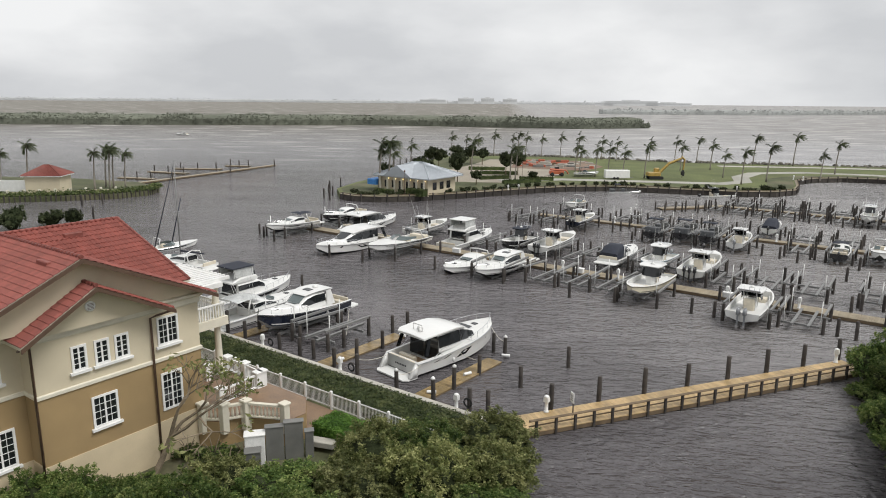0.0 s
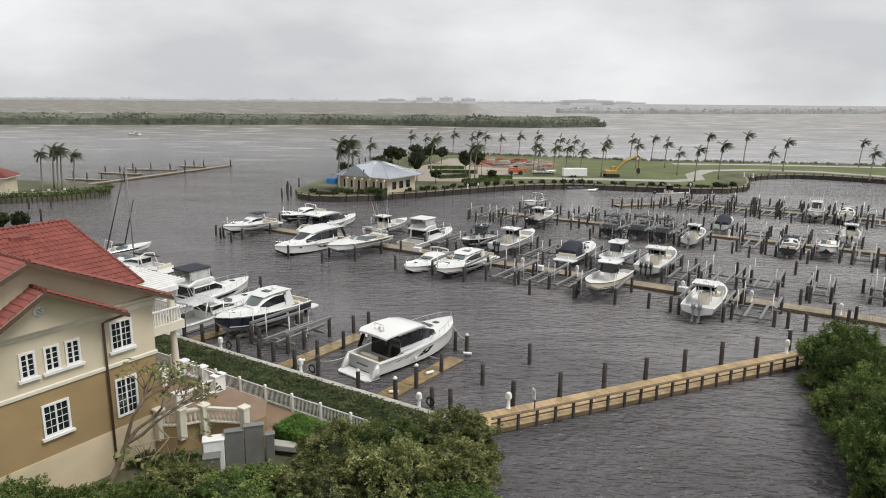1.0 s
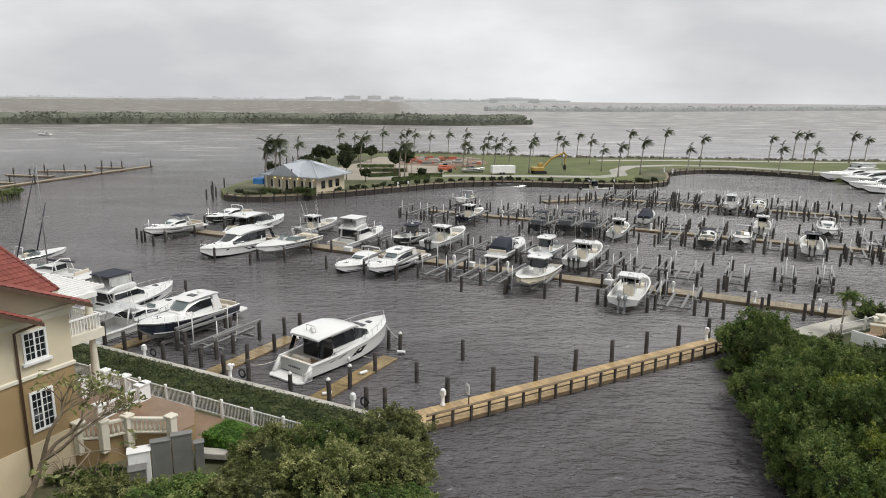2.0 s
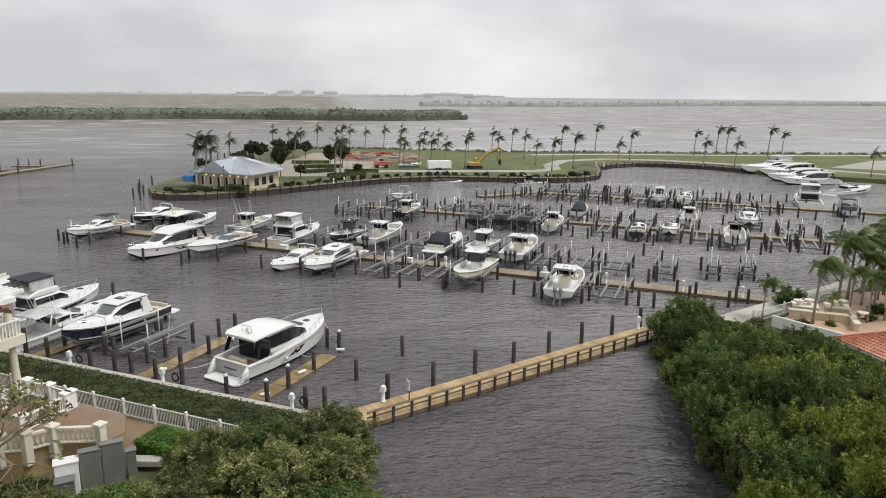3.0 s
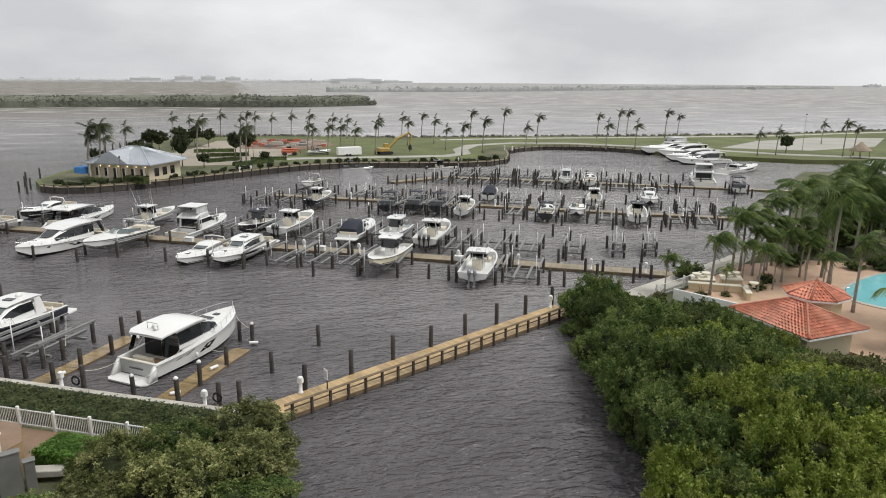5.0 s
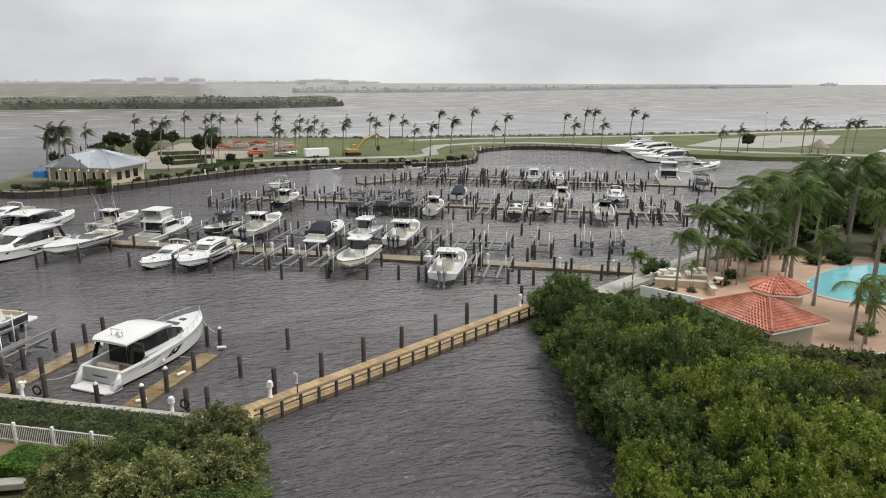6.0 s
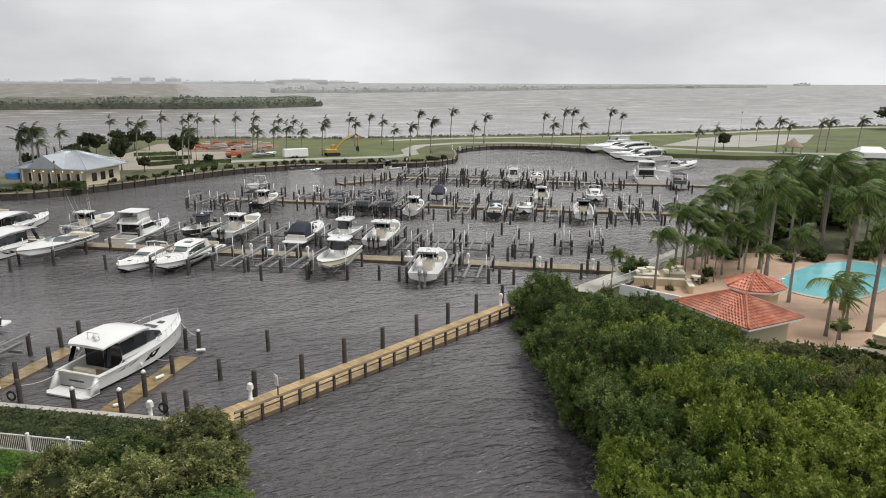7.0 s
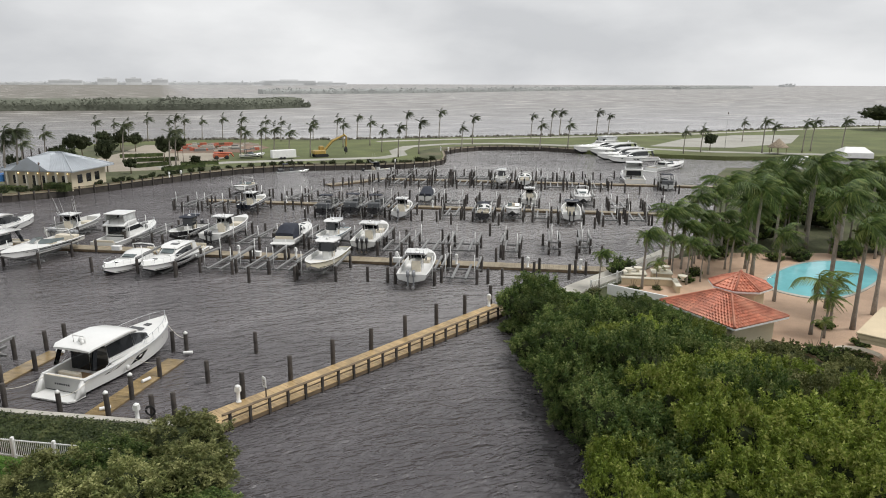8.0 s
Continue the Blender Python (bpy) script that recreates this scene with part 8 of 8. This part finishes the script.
# ---------------------------------------------------------------- pool terrace on the right shore
PT = [muv(*p) for p in ((7.4, 70.2), (9.4, 73.6), (15.0, 83.5), (22.0, 88.0), (48, 92), (60, 70), (44, 50), (23.5, 50), (20.5, 56.5), (12.2, 65.2))]
slab("pool_terrace", [(p.x, p.y) for p in PT], 0.5, 1.0, POOLDECK, "salmon paved pool terrace", "terrace")
POOL = [(31.0 + 9.2 * (1 + 0.05 * math.cos(3 * a)) * math.cos(a) * 0.63 - 4.9 * (1 + 0.10 * math.cos(2 * a)) * math.sin(a) * 0.777, 77.9 + 9.2 * (1 + 0.05 * math.cos(3 * a)) * math.cos(a) * 0.777 + 4.9 * (1 + 0.10 * math.cos(2 * a)) * math.sin(a) * 0.63) for a in [6.283 * k / 48 for k in range(48)]]
pw = [muv(*p) for p in POOL]
bm = bmesh.new()
c_ = muv(31.0, 77.9)
loft(bm, [[(c_.x + (p.x - c_.x) * k, c_.y + (p.y - c_.y) * k, z) for p in pw] for k, z in ((1.07, 0.99), (1.07, 1.08), (1.0, 1.08), (1.0, 0.9))])
tagged(part("pool_coping", bm, CONCRETE), "pale stone pool coping", "pool", "", "structure")
slab("pool_water", [(p.x, p.y) for p in pw], 0.9, 1.045, POOLWATER, "turquoise swimming pool water", "pool")
bm = bmesh.new()
tube(bm, [tuple(muv(23.7, 73.5, 0.9)), tuple(muv(23.7, 73.5, 1.9)), tuple(muv(24.7, 74.2, 1.9)), tuple(muv(24.7, 74.2, 1.0))], 0.03, 6)
tagged(part("pool_handrail", bm, CHROME), "curved stainless pool handrail", "handrail")

phouse = hip_roof_house(mar(15.6, 58.8, 0.95, 126), 6.6, 5.0, 2.1, 1.45, 0.75, STUCCO, ROOF_O, "low pool house with an orange barrel-tile roof", True, name="pool_house")


def octagon_house(m, r, h, rise, label):
    top = thing("gazebo", m, label, "gazebo")
    ring = lambda k, z: [(k * math.cos(6.283 * (i + 0.5) / 8), k * math.sin(6.283 * (i + 0.5) / 8), z) for i in range(8)]
    bm = bmesh.new()
    loft(bm, [ring(r, -0.2), ring(r, h)], cap=True)
    part("wall", bm, STUCCO_P, top)
    bm = bmesh.new()
    loft(bm, [ring(r + 0.08, h - 0.5), ring(r + 0.35, h - 0.2), ring(r + 0.35, h - 0.02)], cap=True)
    part("cornice", bm, TRIM, top)
    R_ = ring(r + 0.6, h)
    planes = [(R_[i], R_[(i + 1) % 8], (0, 0, h + rise), (0, 0, h + rise)) for i in range(8)]
    rf = roof_of(top, planes, ROOF_O, "", WHITE)
    for p in R_:
        bm = bmesh.new()
        tube(bm, [Vector(p) + Vector((0, 0, 0.07)), Vector((0, 0, h + rise + 0.07))], 0.10, 6, 0.08)
        part("ridge_cap", bm, ROOF_O, rf)
    bm = bmesh.new()
    lathe(bm, [(0.22, 0), (0.16, 0.15), (0.05, 0.3)], 8, (0, 0, h + rise))
    part("finial", bm, ROOF_O, rf)


octagon_house(mar(17.9, 62.6, 0.95), 2.1, 3.3, 1.05, "octagonal gazebo with an orange barrel-tile roof")

# raised planters, walls and shore fence by the terrace
for u0, u1, v0, v1, z1, mt in ((8.6, 13.8, 71.8, 72.3, 1.7, STUCCO_P), (13.8, 14.2, 69.5, 72.3, 1.7, STUCCO_P), (9.0, 11.2, 72.6, 74.2, 1.9, STUCCO_P), (12.0, 14.0, 73.4, 75.0, 1.9, STUCCO_P)):
    bm = bmesh.new()
    rbox(bm, u0, u1, v0, v1, 0.9, z1, 0.05)
    w_ = tagged(part("planter_wall", bm, mt, m=MAR), "cream stucco planter wall on the terrace", "planter", "terrace planters")
    bm = bmesh.new()
    rbox(bm, u0 - 0.1, u1 + 0.1, v0 - 0.1, v1 + 0.1, z1 + 0.003, z1 + 0.1, 0.03)
    part("coping", bm, TRIM, w_)
for u, v in ((9.4, 73.0), (10.4, 73.6), (12.6, 74.0), (13.4, 74.5), (14.6, 71.0)):
    urn = thing("urn_planter", mar(u, v, 2.0), "white bowl urn planter", "urn", "terrace urns")
    bm = bmesh.new()
    lathe(bm, [(0.22, 0), (0.12, 0.15), (0.45, 0.42), (0.5, 0.5), (0.42, 0.5)], 12)
    part("bowl", bm, TRIM, urn)
bm = bmesh.new()
loft(bm, [[(p[0], p[1], z) for p in ((6.8, 68.6), (12.2, 65.3), (12.3, 65.5), (6.9, 68.8))] for z in (0.5, 1.9)], cap=True)
tagged(part("white_wall", bm, WHITE, m=MAR), "plain white boundary wall by the mangroves", "wall", "", "structure")
bm = bmesh.new()
tube(bm, [(8.0 + 1.9 * math.cos(a) + 16.6, 50.6 + 1.9 * math.sin(a) + 3.0, 1.3) for a in [0.2 + 0.25 * k for k in range(9)]], 0.22, 4)
tagged(part("curved_kerb_wall", bm, TRIM, m=MAR), "low curved white garden wall", "wall", "", "structure")
fence2 = thing("metal_fence", MAR, "white metal fence along the shore path", "fence")
FP = [(5.2, 69.0), (8.2, 73.0), (12.0, 79.0), (16.0, 85.0), (18.2, 89.0)]
bm = bmesh.new()
box(bm, -0.014, 0.014, -0.012, 0.012, 0.0, 1.12)
pk = mesh_of("picket", bm, WHITE)
for a, b in zip(FP, FP[1:]):
    A, B = Vector((*a, 0.82)), Vector((*b, 0.82))
    n = int((B - A).length / 0.16)
    for k in range(n):
        p = A.lerp(B, k / n)
        part("picket", pk, None, fence2, "", Matrix.Translation(p))
    bm = bmesh.new()
    tube(bm, [A + Vector((0, 0, 1.12)), B + Vector((0, 0, 1.12))], 0.035, 4)
    tube(bm, [A + Vector((0, 0, 0.12)), B + Vector((0, 0, 0.12))], 0.03, 4)
    part("rail", bm, WHITE, fence2)
    bm = bmesh.new()
    rbox(bm, a[0] - 0.1, a[0] + 0.1, a[1] - 0.1, a[1] + 0.1, 0.7, 2.15, 0.03)
    part("post", bm, WHITE, fence2)
strip("shore_walk", [tuple(muv(*p)[:2]) for p in ((1.6, 66.0), (4.0, 70.4), (7.6, 75.6), (11.4, 81.0), (15.4, 87.0), (19, 93))], 2.4, 0.9, CONCRETE, "pale concrete shore walk", "path")

# shrubs round the pool
def pool_shrub(u, v, r, zt, k):
    bush(u, v, r, zt, "m%d" % k, "rounded dark green shrub beside the paving", 0.85)


for spot in ((9.0, 76.6, 1.7, 3.0, 0), (5.4, 68.0, 0.9, 1.7, 3), (9.6, 70.2, 0.7, 1.5, 3), (12.0, 70.6, 0.6, 1.5, 3), (15.6, 74.0, 0.9, 1.9, 0), (17.0, 76.8, 0.9, 2.0, 1), (21.0, 85.0, 1.6, 3.0, 0), (28.0, 85.2, 1.2, 2.2, 0), (31.0, 86.2, 1.6, 2.6, 1), (37.4, 88.4, 2.2, 3.4, 0), (25.0, 61.0, 0.9, 1.8, 0), (26.2, 57.0, 0.9, 1.7, 1), (27.4, 58.4, 0.8, 1.6, 0), (22.8, 53.6, 1.3, 2.2, 0), (24.0, 52.6, 1.4, 2.3, 1), (21.8, 54.6, 1.0, 1.9, 0), (25.0, 93.0, 2.4, 5.0, 0)):
    pool_shrub(*spot)
for spot in ((30.0, 97.0, 2.8, 5.6, 1), (43.0, 92.0, 3.2, 6.2, 1), (34.0, 104.0, 3.2, 6.2, 0), (41.0, 108.0, 3.4, 6.6, 1), (48.0, 100.0, 3.4, 6.4, 0), (38.0, 116.0, 3.4, 6.6, 0), (46.0, 120.0, 3.6, 7.0, 1), (40.0, 128.0, 3.4, 6.6, 0), (54.0, 112.0, 3.8, 7.0, 0), (44.0, 138.0, 3.4, 6.4, 1), (52.0, 132.0, 3.8, 7.0, 0), (47.0, 74.0, 3.0, 5.4, 1), (60.0, 122.0, 4.0, 7.2, 1), (62.0, 140.0, 4.0, 7.2, 0), (48, 150, 3.4, 6.0, 0), (58, 156, 3.6, 6.2, 1), (70, 150, 4.0, 6.6, 0)):
    pool_shrub(*spot)


def colonnade():
    """The cream porch at the edge of the pool garden."""
    top = thing("garden_colonnade", mar(27.3, 50.2, 0.8, 55), "cream colonnade with round columns and flat roof", "colonnade")
    for x in (-2.0, 0.4, 2.8):
        bm = bmesh.new()
        lathe(bm, [(0.38, 0), (0.38, 0.18), (0.30, 0.25), (0.30, 1.2), (0.25, 2.7), (0.34, 2.85), (0.36, 3.0)], 16, (x, 0, 0))
        part("column", bm, TRIM, top)
    bm = bmesh.new()
    loft(bm, [[(-2.5 - o, -0.5 - o, z), (5 + o, -0.5 - o, z), (5 + o, 3.5 + o, z), (-2.5 - o, 3.5 + o, z)] for z, o in ((3.004, 0), (3.3, 0), (3.35, 0.12), (3.6, 0.16), (3.68, 0.25), (3.76, 0.25))], cap=True)
    part("entablature", bm, STUCCO_P, top)


colonnade()
for x, y, w_ in ((151, 128, 7), (188, 141, 8)):
    tent = thing("marquee", pose(x, y, 0.8, 0, 0, -35), "white marquee tent with a peaked roof", "tent", "white tents")
    bm = bmesh.new()
    loft(bm, [[(-w_ / 2, -4, 0), (w_ / 2, -4, 0), (w_ / 2, 4, 0), (-w_ / 2, 4, 0)], [(-w_ / 2, -4, 1.5), (w_ / 2, -4, 1.5), (w_ / 2, 4, 1.5), (-w_ / 2, 4, 1.5)], [(-w_ / 2 + 1.5, -0.2, 2.9), (w_ / 2 - 1.5, -0.2, 2.9), (w_ / 2 - 1.5, 0.2, 2.9), (-w_ / 2 + 1.5, 0.2, 2.9)]], cap=True)
    part("canopy", bm, WHITE, tent)
hut = thing("thatched_hut", pose(170, 152, 0.9), "small thatched hut among the palms", "hut")
for a in range(4):
    bm = bmesh.new()
    tube(bm, [(1.6 * (1 if a % 2 else -1), 1.6 * (1 if a > 1 else -1), 0), (1.6 * (1 if a % 2 else -1), 1.6 * (1 if a > 1 else -1), 2.6)], 0.1, 6)
    part("post", bm, BRANCH, hut)
bm = bmesh.new()
lathe(bm, [(3.0, 2.3), (2.9, 2.5), (1.4, 3.7), (0.1, 4.9)], 14)
part("thatch", bm, THATCH, hut)

# ---------------------------------------------------------------- the far shores
def woods(name, line, depth, h, size, count, material, label, seed):
    """A belt of trees from many small clumps along a shore, over a solid heart."""
    rng = random.Random(seed)
    bm = bmesh.new()
    segs = list(zip(line, line[1:]))
    tot = sum(math.dist(a, b) for a, b in segs)
    verts, faces = [], []
    for a, b in segs:
        L_ = math.dist(a, b)
        dx, dy = (b[0] - a[0]) / L_, (b[1] - a[1]) / L_
        n = max(2, int(L_ / (h * 1.2)))
        loft(bm, [[(x, y, -0.5), (x + dy * 0, y + 1, hh * 0.6), (x, y + 6, hh), (x, y + depth, hh), (x, y + depth + 2, -0.5)] for k in range(n + 1) for hh in (h * (0.80 + 0.18 * noise.noise((a[0] * 0.01 + k * 0.7, seed, 0))),) for x, y in ((a[0] + dx * L_ * k / n, a[1] + dy * L_ * k / n),)], cap=True)
        for _ in range(int(count * L_ / tot)):
            f = rng.random()
            top = h * (0.84 + 0.26 * noise.noise(((a[0] + dx * L_ * f) / (h * 3), seed * 1.7, 0)))
            z = top * rng.uniform(0.05, 1.0)
            back = rng.uniform(0, 6) if z < top * 0.75 else rng.uniform(0, depth * 0.6)
            p = Vector((a[0] + dx * L_ * f, a[1] + dy * L_ * f - 1 + back, z))
            s = size * rng.uniform(0.5, 1.2)
            q = [p + Vector((rng.gauss(0, s), rng.gauss(0, s * 0.35), rng.gauss(0, s * 0.8))) for _ in range(4)]
            bm.faces.new([bm.verts.new(v) for v in q])
    raw = bpy.data.meshes.new(name)
    bm.to_mesh(raw)
    bm.free()
    raw.materials.append(material)
    return tagged(new(name, raw), label, "woods", "", "stuff")


woods("mangrove_island", [(-900, 470), (-620, 480), (-400, 512), (-273, 540), (-100, 585), (0, 566), (60, 556), (112, 590)], 60, 9.5, 0.8, 26000, WOODS, "long low mangrove island across the bay", 3)
woods("island_point", [(84, 580), (118, 592)], 14, 4.0, 1.2, 900, WOODS, "low mangrove point at the island's end", 4)
# pale base plus a faint glow puts haze into these far trees
FARB = mat("trees_haze_glow", (0.22, 0.23, 0.22), 1.0, scale=0.01, vary=0.12, island=0.12)
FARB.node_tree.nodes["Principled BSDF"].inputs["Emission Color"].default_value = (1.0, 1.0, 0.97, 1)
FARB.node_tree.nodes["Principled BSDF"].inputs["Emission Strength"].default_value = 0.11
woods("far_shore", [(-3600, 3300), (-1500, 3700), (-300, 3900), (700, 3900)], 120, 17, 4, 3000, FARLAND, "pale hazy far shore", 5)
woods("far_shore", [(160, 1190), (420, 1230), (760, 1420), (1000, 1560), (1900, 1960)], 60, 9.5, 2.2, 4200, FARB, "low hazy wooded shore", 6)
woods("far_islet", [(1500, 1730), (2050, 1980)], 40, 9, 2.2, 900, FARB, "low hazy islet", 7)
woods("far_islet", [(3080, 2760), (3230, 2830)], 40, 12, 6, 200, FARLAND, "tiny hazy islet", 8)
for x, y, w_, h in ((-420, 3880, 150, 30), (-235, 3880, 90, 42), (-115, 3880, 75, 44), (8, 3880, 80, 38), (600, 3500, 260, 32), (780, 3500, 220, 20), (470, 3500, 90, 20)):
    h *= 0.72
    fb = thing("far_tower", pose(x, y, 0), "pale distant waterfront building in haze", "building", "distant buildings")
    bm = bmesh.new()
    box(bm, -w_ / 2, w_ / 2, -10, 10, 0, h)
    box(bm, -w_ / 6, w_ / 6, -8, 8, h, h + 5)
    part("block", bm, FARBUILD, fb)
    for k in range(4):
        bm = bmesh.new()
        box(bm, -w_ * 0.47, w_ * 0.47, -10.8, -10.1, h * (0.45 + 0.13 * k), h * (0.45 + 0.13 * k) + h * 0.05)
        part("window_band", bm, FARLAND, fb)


# ---------------------------------------------------------------- small dockside things
def mooring_line(a, b, sag=0.25):
    A, B = muv(*a), muv(*b)
    bm = bmesh.new()
    pts = [A.lerp(B, k / 8) - Vector((0, 0, sag * 4 * (k / 8) * (1 - k / 8))) for k in range(9)]
    tube(bm, pts, 0.022, 5)
    return tagged(part("mooring_line", bm, ROPE), "pale mooring rope tied to a timber pile", "rope", "mooring ropes")


for a, b in (((-35.2, 40.9, 1.2), (-36.3, 38.2, 1.3)), ((-31.6, 40.9, 1.2), (-31.6, 37.7, 1.3)), ((-32.0, 45.0, 1.6), (-28.5, 44.2, 1.2)), ((-30.9, 50.2, 1.9), (-28.8, 49.1, 1.3)), ((-32.9, 51.0, 1.9), (-33.0, 50.2, 1.4)), ((-45.6, 47.0, 1.6), (-41.2, 42.0, 1.2)), ((-56.8, 39.0, 1.1), (-57.5, 38.0, 1.2)), ((-53.2, 39.0, 1.1), (-52.9, 38.2, 1.2))):
    mooring_line(a, b)
for u, v, a in ((-28.4, 48.6, 20), (-28.8, 43.2, 70), (-29.0, 38.6, 40), (-38.9, 47.2, 0), (-39.2, 39.2, 80), (-50.9, 46.5, 10)):
    bm = bmesh.new()
    tube(bm, [(-0.36, 0, 0.13), (-0.30, 0, 0.13), (0.30, 0, 0.13), (0.36, 0, 0.13)], 0.13, 8)
    tagged(part("dock_fender", bm, PEDESTAL, m=mar(u, v, 0.16, a)), "white cylindrical fender lying on the pier", "fender", "pier fenders")
for u, v, z in ((-36.2, 37.4, 0.9), (-25.0, 37.6, 0.9), (-45.9, 37.3, 0.9)):
    hz = thing("water_hose", mar(u, v, z), "coiled dark hose hung on a dockside pile", "hose", "dock hoses")
    bm = bmesh.new()
    for r_ in (0.26, 0.31, 0.36):
        tube(bm, [(r_ * math.cos(6.283 * k / 16), 0.02 * (r_ - 0.3), r_ * math.sin(6.283 * k / 16)) for k in range(17)], 0.025, 5)
    part("coil", bm, RUBBER, hz)
for u, v in ((-17.4, 79.2), (-35.8, 79.3), (-55.0, 79.2), (-66.0, 79.2), (-30.0, 117.2), (-6.0, 117.2)):
    bx = thing("dock_box", mar(u, v, 0.41, 90 if v < 50 else 0), "white fibreglass dock box", "dock box", "dock boxes")
    bm = bmesh.new()
    rbox(bm, -0.6, 0.6, -0.3, 0.3, 0, 0.48, 0.05)
    part("box", bm, PEDESTAL, bx)
    bm = bmesh.new()
    rbox(bm, -0.64, 0.64, -0.34, 0.34, 0.484, 0.60, 0.05)
    part("lid", bm, PEDESTAL, bx)
sg = thing("notice_board", mar(-18.6, 41.2, 0.4, -40), "white notice board on a dark pile", "sign")
bm = bmesh.new()
rbox(bm, -0.26, 0.26, -0.03, 0.03, 1.0, 1.75, 0.02)
part("board", bm, PEDESTAL, sg)
bm = bmesh.new()
tube(bm, [(0, 0.09, -0.1), (0, 0.09, 1.6)], 0.05, 6)
part("post", bm, PILE, sg)
for k in range(3):
    bm = bmesh.new()
    box(bm, -0.18, 0.18, -0.036, -0.031, 1.15 + 0.16 * k, 1.21 + 0.16 * k)
    part("text_bar", bm, INK, sg)
